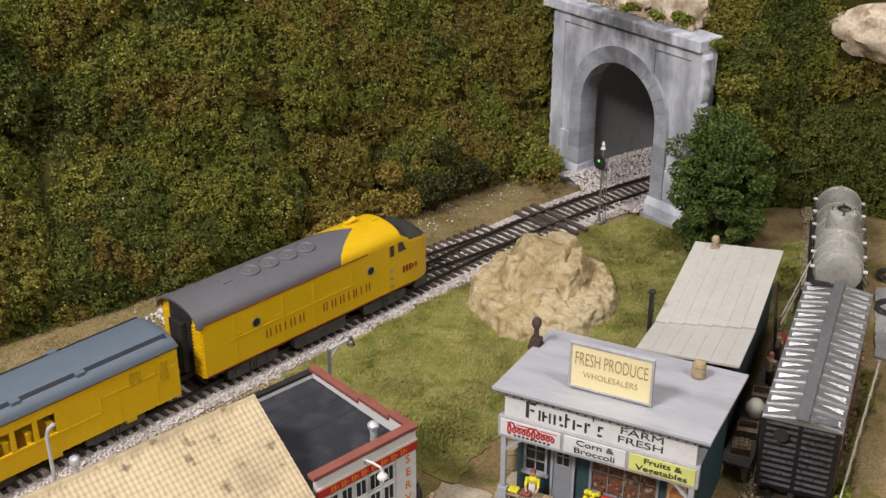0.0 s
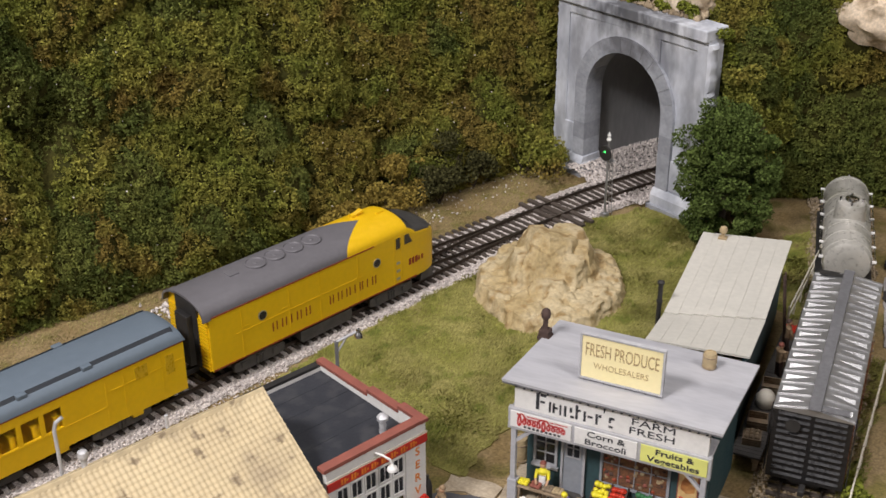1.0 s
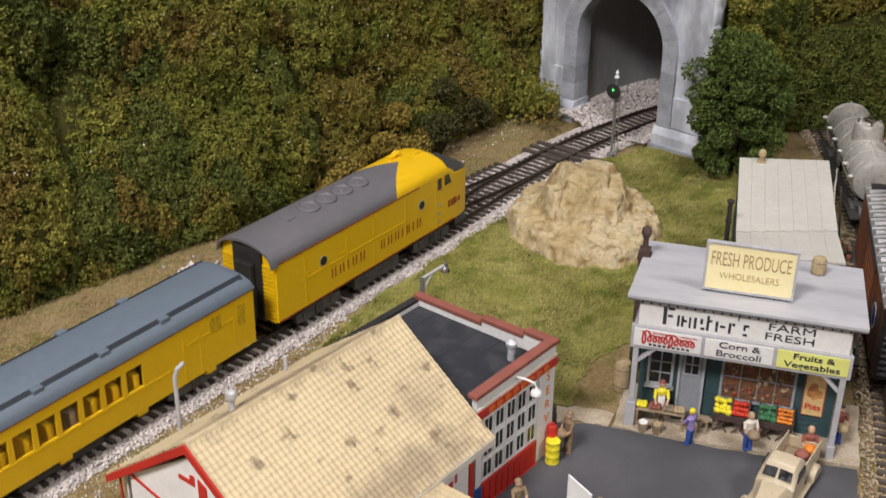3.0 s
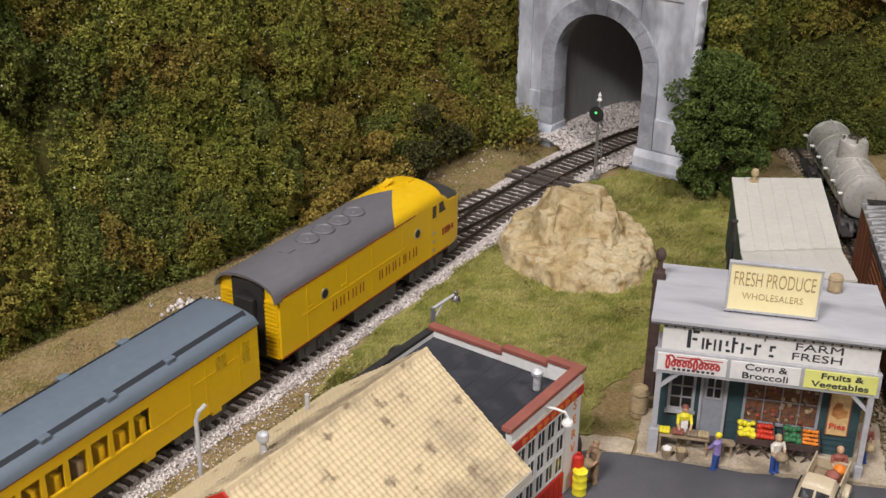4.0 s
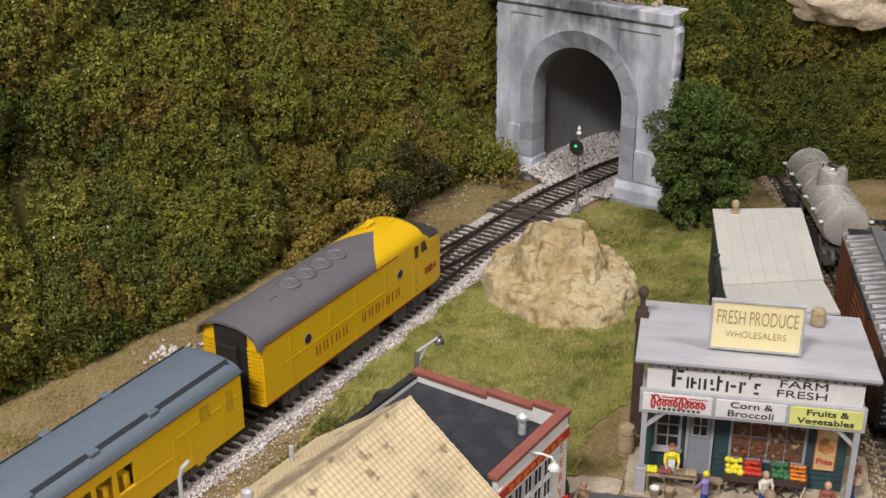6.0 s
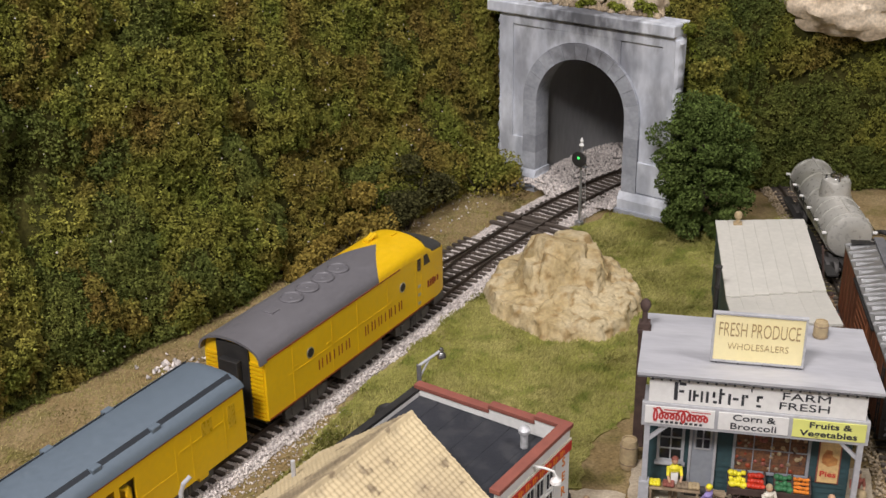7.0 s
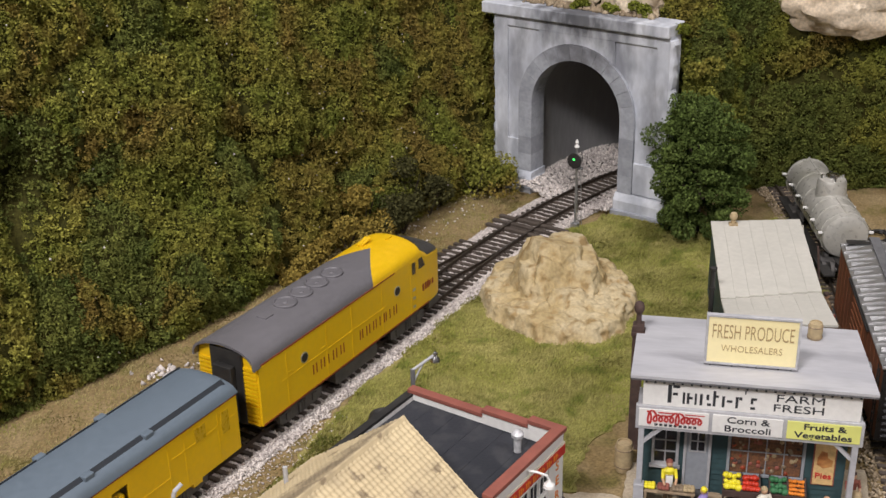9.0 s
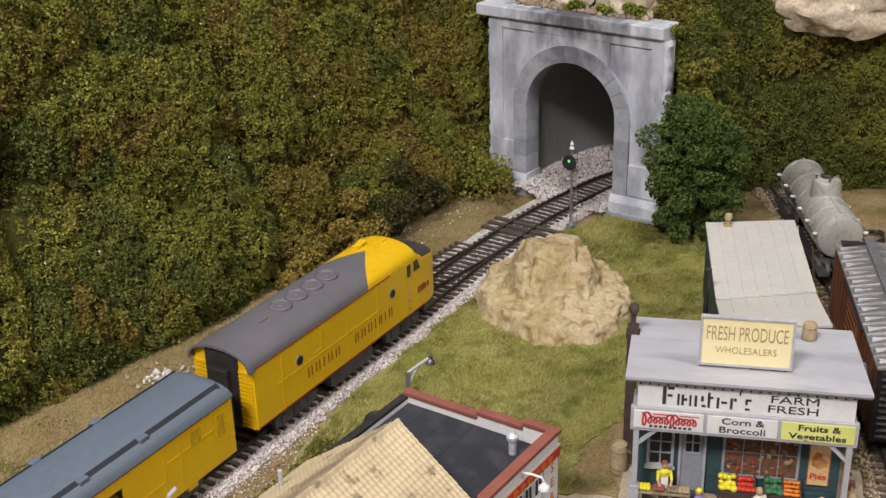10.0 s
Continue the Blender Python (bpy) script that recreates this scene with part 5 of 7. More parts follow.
def locomotive():
    ang = 45.2
    nose = (-20.5, main_at(-20.5))
    top = thing("diesel_locomotive", nose[0], nose[1], 0, ang, "yellow and grey streamlined diesel locomotive on the main track", "locomotive")
    W, ZB, ZS, ZT = 18.2, 15.0, 47.0, 56.0
    # x runs forward; nose at x = 0, tail at -166
    bm = bmesh.new()
    xs = [-166, -165, -120, -86]
    rings = [body_ring(W, ZB, ZS, ZT, 24, x) for x in xs]
    front = lambda y: -71 + 25 * max(0.0, 1 - abs(y) / W) ** 1.15
    rings.append([(front(p[1]), p[1], p[2]) for p in body_ring(W, ZB, ZS, ZT, 24)])
    rings += [body_ring(W, ZB, ZS, ZT, 24, x) for x in (-40, -34, -31, -29, -26)]
    nose_prof = [(-26, 1.0, ZS, ZT), (-24.5, 1.0, ZS - 0.2, ZT - 0.3), (-21, 0.995, ZS - 1.8, ZT - 3.4), (-18, 0.985, ZS - 3.4, ZT - 6.6), (-16, 0.98, ZS - 3.9, ZT - 7.4), (-10, 0.955, ZS - 4.6, ZT - 8.2), (-5, 0.90, ZS - 5.6, ZT - 9.4), (-1.5, 0.82, ZS - 7.0, ZT - 11.2), (1.4, 0.70, ZS - 9.5, ZT - 14.5), (3.4, 0.54, ZS - 13.5, ZT - 19.5), (4.6, 0.34, ZS - 18, ZT - 26)]
    rings += [body_ring(W * f, ZB, a, b, 24, x) for x, f, a, b in nose_prof[1:]]
    loft(bm, rings)
    for f in bm.faces:
        c = f.calc_center_median()
        f.normal_update()
        if c.z > ZS + 0.02 and all(v.co.x < front(v.co.y) + 0.05 for v in f.verts) and abs(f.normal.x) < 0.5:
            f.material_index = 1
        if c.x > -24.4 and c.x < -1.0 and abs(f.normal.z) > 0.45 and c.z > 38:
            f.material_index = 2
    body = part("body", bm, [M_YELLOW, M_LOCOGREY, M_ANTIGLARE], top, smooth=True)
    # windscreen
    for s in (-1, 1):
        bm = bmesh.new()
        v = [(-23.4, s * 1.0, 54.3), (-23.0, s * 11.5, 52.4), (-18.0, s * 14.0, 45.8), (-17.4, s * 1.0, 48.2)]
        vs = [bm.verts.new(p) for p in v] + [bm.verts.new((p[0] + 0.9, p[1], p[2] + 0.7)) for p in v]
        for q in ((0, 1, 2, 3), (4, 5, 6, 7), (0, 1, 5, 4), (1, 2, 6, 5), (2, 3, 7, 6), (3, 0, 4, 7)):
            bm.faces.new([vs[i] for i in q])
        part("windscreen", bm, M_GLASSDK, body)
        # cab side glass, door and ports
        y = s * W
        for nm, x0, x1, z0, z1 in (("cab_window", -27.0, -22.5, 39.6, 45.6), ("cab_window", -33.6, -30.6, 38.6, 45.4)):
            pts = [(x0, z0), (x1 + (1.8 if x0 > -30 else 0), z0), (x1, z1 - (2.4 if x0 > -30 else 0)), (x1 - 1.0, z1), (x0, z1)]
            part(nm, prism(bmesh.new(), pts, "y", y - 0.35, y + 0.12), M_GLASSDK, body)
        bm = bmesh.new()
        for x0, x1, z0, z1 in ((-35.6, -35.2, 15, 46), (-29.9, -29.5, 15, 46), (-35.2, -29.9, 45.6, 46)):
            box(bm, x0, x1, y - 0.2, y + 0.18, z0, z1)
        part("cab_door", bm, M_YELLOW, body)
        for xx in (-49, -132):
            e = 0.25 if y > 0 else -0.25
            part("porthole_rim", tube(bmesh.new(), (xx, y - e, 35.5), (xx, y + e, 35.5), 2.9, n=20), M_SILVER, body)
            part("porthole", tube(bmesh.new(), (xx, y + e * 1.02, 35.5), (xx, y + e * 1.6, 35.5), 2.3, n=18), M_BLACK, body)
        for k in range(3):
            part("step", boxm(-33.5, -30.8, y - 0.2, y + 0.5, 18 + 5.2 * k, 19.6 + 5.2 * k), M_SILVER, body)
        # plain bars for the road name and number
        bm = bmesh.new()
        xx = -126.0
        for w in (3.4, 3.4, 1.0, 3.4, 3.4, 0, 3.0, 3.4, 3.2, 1.0, 2.6, 1.0, 3.2):
            if w == 0:
                xx += 11
                continue
            for q in ((0, 0.7),) if w < 2 else ((0, 0.7), (w - 0.7, w)):
                box(bm, xx + q[0], xx + q[1], y - 0.2, y + 0.14, 22.8, 28.2)
            xx += w + 3.0
        part("lettering_mark", bm, M_REDLINE, body, "dark red lettering bars")
        bm = bmesh.new()
        for k in range(5):
            box(bm, -23.5 + 2.7 * k, -21.7 + 2.7 * k, y * 0.975 - 0.2 * s, y + 0.14 * s, 24.5, 28.7) if k < 3 else box(bm, -23.5 + 2.7 * k, -22.1 + 2.7 * k, y * 0.94, y * 0.985, 24.8, 27.8)
        part("number_mark", bm, M_REDLINE, body)
        # red stripe at the roof line and dark sill stripe
        part("stripe", boxm(-165.5, -51, y - 0.2, y + 0.1, 46.5, 47.2), M_REDLINE, body)
        part("stripe", boxm(-165.5, -17, y - 0.2, y + 0.1, 15.0, 15.8), M_REDLINE, body)
        # side panel seams
        bm = bmesh.new()
        for xx in (-64, -92, -114, -146):
            box(bm, xx, xx + 0.35, y - 0.2, y + 0.16, 15, 45.5)
        box(bm, -150, -60, y - 0.2, y + 0.15, 31.2, 31.5)
        part("seam", bm, M_YELLOW, body)
        for xx in (-146, -119):
            part("grab_iron", boxm(xx, xx + 4, y - 0.2, y + 0.5, 33.5, 34.1), M_YELLOW, body)
    # fans
    for xx in (-82, -95, -108, -121):
        bm = turned(bmesh.new(), [(6.1, 54.4), (6.1, 56.5), (5.4, 56.9), (5.0, 56.3), (1.2, 56.3), (0.9, 56.7)], 24, (xx, 0, 0))
        part("roof_fan", bm, M_LOCOGREY, body, "round grey radiator fan", smooth=True)
    part("exhaust", boxm(-140, -134, -3, 3, 55.4, 56.6, 0.3), M_LOCOGREY, body)
    # horns
    bm = bmesh.new()
    for y, x in ((5.5, -45), (9.0, -43)):
        z = 55.2 if y < 7 else 53.8
        tube(bm, (x, y, z + 1.6), (x + 6.0, y, z + 2.6), 0.6, 1.4, n=10)
        box(bm, x - 2, x + 2, y - 1, y + 1, z - 1.2, z + 2.2, 0.2)
    box(bm, -33, -28, -2.0, -0.6, 55.6, 56.8, 0.2)
    part("horn", bm, M_YELLOW, body)
    part("headlight", tube(bmesh.new(), (2.5, 0, 32), (5.2, 0, 32), 3.0, n=18), M_CHROME, body)
    # rear end: dark doorway with vestibule, louvred posts
    part("rear_doorway", boxm(-167.4, -166.003, -9.5, 9.5, 14, 52.5, 0.3), M_BLACK, body)
    part("diaphragm", boxm(-171.0, -167.403, -5.5, 5.5, 15, 45, 0.4), M_BLACK, body)
    for s in (-1, 1):
        bm = bmesh.new()
        for k in range(14):
            box(bm, -166.9, -166.003, min(s * 9.2, s * 17), max(s * 9.2, s * 17), 15 + 2.2 * k, 16.3 + 2.2 * k)
        part("rear_louvre", bm, M_YELLOW, body)
    bm = bmesh.new()
    loft(bm, [body_ring(W + 0.5, 46.0, 46.4, ZT + 0.5, 16, x) + body_ring(W - 0.6, 46.0, 46.4, ZT - 0.8, 16, x)[::-1] for x in (-169.5, -164.8)])
    part("rear_roof_lip", bm, M_LOCOGREY, body, smooth=True)
    # underframe
    part("underframe", boxm(-160, -6, -12, 12, 9.5, 14.99), M_BLACK, top)
    bm = bmesh.new()
    for s in (-1, 1):
        prism(bm, [(-104, 5.5), (-70, 5.5), (-68, 7), (-68, 12.9), (-106, 12.9), (-106, 7)], "y", min(s * 9, s * 16.5), max(s * 9, s * 16.5))
    part("fuel_tank", bm, M_TRUCK, top)
    bogie(top, -36, 17, 5.4, 14.5)
    bogie(top, -134, 17, 5.4, 14.5)
    bm = bmesh.new()
    prism(bm, [(-9, 6), (2, 6.5), (1, 13), (-8, 13)], "y", -13, 13)
    part("pilot", bm, M_TRUCK, top)
    part("coupler", boxm(-180, -164, -1.6, 1.6, 7.5, 11, 0.4), M_BLACK, top)
    return nose, ang


LOCO_NOSE, LOCO_ANG = locomotive()


def coach():
    a = radians(LOCO_ANG)
    L = 226.0
    hx, hy = LOCO_NOSE[0] - 182 * math.cos(a), LOCO_NOSE[1] - 182 * math.sin(a)
    top = thing("passenger_coach", hx, hy, 0, LOCO_ANG + 0.6, "yellow passenger coach with long grey roof behind the locomotive", "passenger coach")
    W, ZB, ZS, ZT = 17.5, 12.5, 41.5, 49.5
    bm = bmesh.new()
    for y0, y1 in ((-W, -W + 1.0), (W - 1.0, W)):
        # side panels round the window openings
        box(bm, -L, 0, y0, y1, ZB, 24.4)
        box(bm, -L, 0, y0, y1, 35.6, ZS)
        edge = 0.0
        for x1 in WINS:
            box(bm, x1, edge, y0, y1, 24.4, 35.6)
            edge = x1 - 9.0
        box(bm, -L, edge, y0, y1, 24.4, 35.6)
    box(bm, -1, 0, -W + 1.0, W - 1.0, ZB, ZS)
    box(bm, -L, -L + 1, -W + 1.0, W - 1.0, ZB, ZS)
    body = part("body", bm, M_YELLOW, top)
    part("coach_floor", boxm(-L + 1.0, -1.0, -W + 1.0, W - 1.0, ZB, ZB + 1), M_YELLOW, top)
    part("partition", boxm(-L + 2, -48, -0.6, 0.6, 13.6, 41), M_YELLOW, top)
    for k in range(14):
        x = -58 - 11.5 * k
        for s in (-1, 1):
            part("coach_seat", boxm(x - 3.4, x + 0.6, s * 8 - 6 if s > 0 else -14, 14 if s > 0 else -2, 13.6, 29, 0.6), M_YELLOW if k % 4 else M_WOOD, top)
    for s in (-1, 1):
        for x1 in WINS:
            y = s * (W - 0.6)
            ob = part("window_pane", boxm(x1 - 9.0, x1, y - 0.1, y + 0.1, 24.4, 35.6), M_GLASS, body)
            ob.visible_shadow = False
        y = s * W
        part("stripe", boxm(-L, 0, y - 0.15, y + 0.12, ZS - 0.9, ZS), M_REDLINE, body)
        part("belt_rail", boxm(-L, -46, y - 0.15, y + 0.25, 23.2, 23.9), M_YELLOW, body)
        part("belt_rail", boxm(-44, -1, y - 0.15, y + 0.25, 31.2, 31.8), M_YELLOW, body)
        for x0, x1, z0, z1 in ((-46.2, -45.4, ZB, 40), (-14, -13.4, ZB, 40), (-36, -35.4, ZB, 40)):
            part("door_post", boxm(x0, x1, y - 0.15, y + 0.3, z0, z1), M_YELLOW, body)
        part("door_window", boxm(-11.5, -6.5, y - 0.2, y + 0.15, 26, 37), M_GLASSDIM, body)
        part("small_window", boxm(-29, -22, y - 0.2, y + 0.15, 31, 38), M_GLASSDIM, body)
        for k in range(5):
            x = -30 - 42 * k
            part("step_box", boxm(x - 3, x + 3, y * 0.9 - 1.5, y * 0.9 + 1.5, 10.2, 12.49), M_YELLOW, top)
    bm = bmesh.new()
    rings = []
    for x, k in ((1.0, 0.25), (0.2, 0.75), (-2.5, 0.96), (-6, 1.0), (-L + 6, 1.0), (-L + 2.5, 0.96), (-L - 0.2, 0.75), (-L - 1.0, 0.25)):
        zt = ZS + (ZT - ZS) * k
        rings.append([(x, -(W + 0.5) * math.cos(math.pi * i / 14), ZS + (zt - ZS) * math.sin(math.pi * i / 14) ** 0.75) for i in range(15)] + [(x, W, ZS - 0.4), (x, -W, ZS - 0.4)])
    loft(bm, rings)
    roof = part("roof", bm, M_ROOFGREY, top, "long smooth blue grey roof", smooth=True)
    for s in (-1, 1):
        bm = bmesh.new()
        prism(bm, [(s * 11.8, 47.2), (s * 14.2, 45.6), (s * 14.6, 46.6), (s * 12.2, 48.7)], "x", -L + 12, -3)
        part("roof_seam", bm, M_STEP_SHADOW, roof, "raised seam coloured dark as the shadow of the roof step")
        for k in range(5):
            x = -52 - 34 * k
            part("roof_vent", boxm(x - 2.6, x + 2.6, s * 13.4 - 1.6, s * 13.4 + 1.6, 45.2, 48.8, 0.5), M_ROOFGREY, roof)
    part("front_diaphragm", boxm(0.003, 3, -6, 6, 13, 40, 0.4), M_BLACK, top)
    part("rear_diaphragm", boxm(-L - 3, -L - 0.003, -6, 6, 13, 40, 0.4), M_BLACK, top)
    part("underframe", boxm(-L + 4, -4, -10, 10, 9, 12.49), M_BLACK, top)
    part("battery_box", boxm(-136, -92, -14, 14, 5.5, 12.4, 0.5), M_BLACK, top)
    bogie(top, -38, 17, 5.2, 13.5)
    bogie(top, -L + 38, 17, 5.2, 13.5)


WINS = [-70 - 11.6 * k for k in range(12)]
M_GLASSDIM = mat("yellow painted panel", (0.58, 0.36, 0.012), rough=0.3, bump=0)
M_GLASS = bpy.data.materials.new("coach glass")
M_GLASS.use_nodes = True
_b = M_GLASS.node_tree.nodes["Principled BSDF"]
_b.inputs["Base Color"].default_value, _b.inputs["Roughness"].default_value, _b.inputs["Transmission Weight"].default_value, _b.inputs["IOR"].default_value = (0.95, 0.93, 0.85, 1), 0.08, 1.0, 1.25
coach()


def boxcar():
    X = shop_xy(121.5, 58)
    top = thing("boxcar", X[0], X[1], 0, S_ANG + 92.5, "brown boxcar with ribbed silver roof on the siding", "boxcar")
    L, W, ZB, ZS, ZC = 137.0, 17.3, 10.5, 48.0, 51.5
    # x runs away from the near end
    bm = boxm(0.8, L - 0.8, -W, W, ZB, ZS)
    body = part("body", bm, M_OXIDE, top)
    for s in (-1, 1):
        for k in range(15):
            x = 5 + 9.1 * k
            if 52 < x < 84:
                continue
            part("side_rib", boxm(x - 0.4, x + 0.4, s * W - 0.2, s * W + 0.2, ZB + 1, ZS - 1), M_OXIDE, body)
        part("door", boxm(54, 82, s * W - 0.3, s * W + 0.9, ZB + 2, ZS - 2.5, 0.3), M_OXIDE, body)
        bm = bmesh.new()
        for k in range(8):
            box(bm, 54.5, 81.5, s * W + (0.9 if s > 0 else -1.4), s * W + (1.4 if s > 0 else -0.9), ZB + 5 + 4 * k, ZB + 6.2 + 4 * k)
        part("door_rib", bm, M_OXIDE, body)
        part("door_track", boxm(40, 98, s * W - 0.3, s * W + 1.3, ZS - 2.3, ZS - 1.3), M_BLACK, body)
        part("round_emblem", tube(bmesh.new(), (24, s * (W + 0.52), 31), (24, s * (W + 0.6), 31), 6.5, n=24), M_WHITE, body)
        part("emblem_disc", tube(bmesh.new(), (24, s * (W + 0.605), 31), (24, s * (W + 0.68), 31), 5.0, n=24), M_NAVY, body)
        part("ladder", ladder_mesh(2.2, 6.5, s * (W + 1.2), ZB + 1, ZS - 1), M_BLACK, body)
    # ribbed black ends
    for x0, d in ((0.797, -1), (L - 0.797, 1)):
        e = part("end_wall", boxm(min(x0, x0 + d * 0.8), max(x0, x0 + d * 0.8), -W, W, ZB, ZS - 0.2), M_ENDBLACK, body)
        for k in range(11):
            z = ZB + 2.6 + 3.3 * k
            bm = bmesh.new()
            prism(bm, [(x0 + d * 0.8, z - 0.9), (x0 + d * 1.9, z), (x0 + d * 0.8, z + 0.9)], "y", -W + 2.2, -1.0)
            prism(bm, [(x0 + d * 0.8, z - 0.9), (x0 + d * 1.9, z), (x0 + d * 0.8, z + 0.9)], "y", 1.0, W - 2.2)
            part("end_rib", bm, M_ENDBLACK, e)
    bm = bmesh.new()
    prism(bm, [(-W - 0.6, ZS), (-W - 0.6, ZS + 0.7), (0, ZC), (W + 0.6, ZS + 0.7), (W + 0.6, ZS)], "x", -0.6, L + 0.6)
    roof = part("roof", bm, M_SILVER, top, "silver ribbed metal roof")
    n = 13
    for k in range(n + 1):
        x = 1 + (L - 2) * k / n
        for s in (-1, 1):
            bm = bmesh.new()
            prism(bm, [(s * 3.2, ZC - 0.65), (s * 3.2, ZC + 0.25), (s * (W + 0.2), ZS + 1.55), (s * (W + 0.3), ZS + 0.7)], "x", x - 0.55, x + 0.55)
            part("roof_rib", bm, M_SILVER, roof)
        if k < n:
            for s in (-1, 1):
                bm = bmesh.new()
                xc = x + (L - 2) / n / 2
                loft(bm, [[(xc - 2.9, s * 4, ZC - 0.8), (xc + 2.9, s * 4, ZC - 0.8), (xc, s * 4, ZC - 0.78)], [(xc - 2.9, s * (W - 1.2), ZS + 0.85), (xc + 2.9, s * (W - 1.2), ZS + 0.85), (xc, s * (W - 1.2), ZS + 2.1)]])
                part("roof_dimple", bm, M_SILVER, roof)
    part("running_board", boxm(-2.4, L + 2.4, -2.7, 2.7, ZC + 0.5, ZC + 1.2, 0.1), M_WALKGREY, roof)
    part("roof_lateral_board", boxm(0, 4.4, -15, -2.703, ZS + 2.9, ZS + 3.5), M_WALKGREY, roof)
    part("roof_lateral_board", boxm(L - 4.4, L, 2.703, 15, ZS + 2.9, ZS + 3.5), M_BLACK, roof)
    part("brake_wheel", tube(bmesh.new(), (-2.8, 8, ZS - 6), (-2.2, 8, ZS - 6), 3.4, n=18), M_BLACK, body)
    part("underframe", boxm(2, L - 2, -7, 7, 8, 10.49), M_BLACK, top)
    bogie(top, 22, 12, 4.8, 12.5)
    bogie(top, L - 22, 12, 4.8, 12.5)
    for x in (-7, L + 0.8):
        part("coupler", boxm(x, x + 6.2, -1.4, 1.4, 7.5, 10.5, 0.4), M_BLACK, top)


def ladder_mesh(x0, x1, y, z0, z1):
    bm = bmesh.new()
    for x in (x0, x1):
        tube(bm, (x, y, z0), (x, y, z1), 0.3, n=6)
    for k in range(8):
        z = z0 + 2 + (z1 - z0 - 4) * k / 7
        tube(bm, (x0, y, z), (x1, y, z), 0.25, n=6)
    return bm


boxcar()


def tank_car():
    X = shop_xy(111.5, 236)
    top = thing("tank_car", X[0], X[1], 0, S_ANG + 90 + 9, "silver grey domed tank car on the siding", "tank car")
    L, R, ZC = 122.0, 14.2, 27.5
    bm = bmesh.new()
    rings = []
    for x, k in ((16.8, 0.3), (17.4, 0.7), (19, 0.93), (22, 1.0), (L - 4, 1.0), (L - 1, 0.93), (L + 0.6, 0.7), (L + 1.2, 0.3)):
        rings.append([(x, R * k * math.cos(2 * math.pi * i / 32), ZC + R * k * math.sin(2 * math.pi * i / 32)) for i in range(32)])
    loft(bm, rings)
    tank = part("tank", bm, M_TANK, top, smooth=True)
    for x in (23, 36, 49, 71, 92, L - 5):
        bm = bmesh.new()
        loft(bm, [[(x + d, (R + h) * math.cos(2 * math.pi * i / 32), ZC + (R + h) * math.sin(2 * math.pi * i / 32)) for i in range(32)] for d, h in ((-0.6, -0.2), (-0.4, 0.35), (0.4, 0.35), (0.6, -0.2))], caps=False)
        part("band", bm, M_TANK, tank)
    part("dome", turned(bmesh.new(), [(9.8, ZC + 9), (9.2, ZC + 15), (9.0, ZC + 20), (8.2, ZC + 21.8), (4.5, ZC + 23.2), (1.0, ZC + 23.6)], 24, (60, 0, 0)), M_TANK, tank, smooth=True)
    bm = bmesh.new()
    turned(bm, [(4.2, ZC + 23.0), (4.2, ZC + 24.4), (3.4, ZC + 24.8), (0.6, ZC + 24.9)], 16, (60, 0, 0))
    for a in range(4):
        tube(bm, (60 + 6.4 * math.cos(a * 1.57), 6.4 * math.sin(a * 1.57), ZC + 22), (60 + 6.4 * math.cos(a * 1.57), 6.4 * math.sin(a * 1.57), ZC + 24.6), 0.8, n=8)
    part("hatch", bm, M_CHROME, tank, smooth=True)
    part("top_walk", boxm(22, 49, -0.5, 0.5, ZC + R - 0.2, ZC + R + 0.35), M_TANK, tank)
    part("top_walk", boxm(71, L - 2, -0.5, 0.5, ZC + R - 0.2, ZC + R + 0.35), M_TANK, tank)
    for s in (-1, 1):
        pts = [(20 + (L - 22) * k / 10, s * (R + 1.6), ZC + 2.5) for k in range(11)]
        wire("handrail", pts, 0.35, M_CHROME, top, 6)
        for k in range(0, 11, 2):
            part("handrail_stud", boxm(pts[k][0] - 0.8, pts[k][0] + 0.8, min(s * (R - 0.4), s * (R + 2.2)), max(s * (R - 0.4), s * (R + 2.2)), ZC + 1.8, ZC + 3.2, 0.2), M_WHITE, top)
        part("walkway", boxm(-2, L + 2, min(s * 10.5, s * 16.5), max(s * 10.5, s * 16.5), 11.2, 12.2, 0.1), M_BLACK, top)
        bm = bmesh.new()
        for k in range(5):
            box(bm, 76 + 6 * k, 79.5 + 6 * k, min(s * (R - 0.6), s * (R + 0.12)), max(s * (R - 0.6), s * (R + 0.12)), ZC - 2.4, ZC + 2.4)
        part("lettering_mark", bm, M_INK, tank)
    part("underframe", boxm(0, L, -5, 5, 9, 13.2), M_BLACK, top)
    bogie(top, 20, 12, 4.8, 12.5)
    bogie(top, L - 20, 12, 4.8, 12.5)
    part("coupler", boxm(-8, 0, -1.4, 1.4, 7.5, 10.5, 0.4), M_BLACK, top)


tank_car()


# ---- service station ----
ST = (-12.0, 434.0, 42.0)


def st_xy(x, y):
    a = radians(ST[2])
    return ST[0] + x * math.cos(a) - y * math.sin(a), ST[1] + x * math.sin(a) + y * math.cos(a)


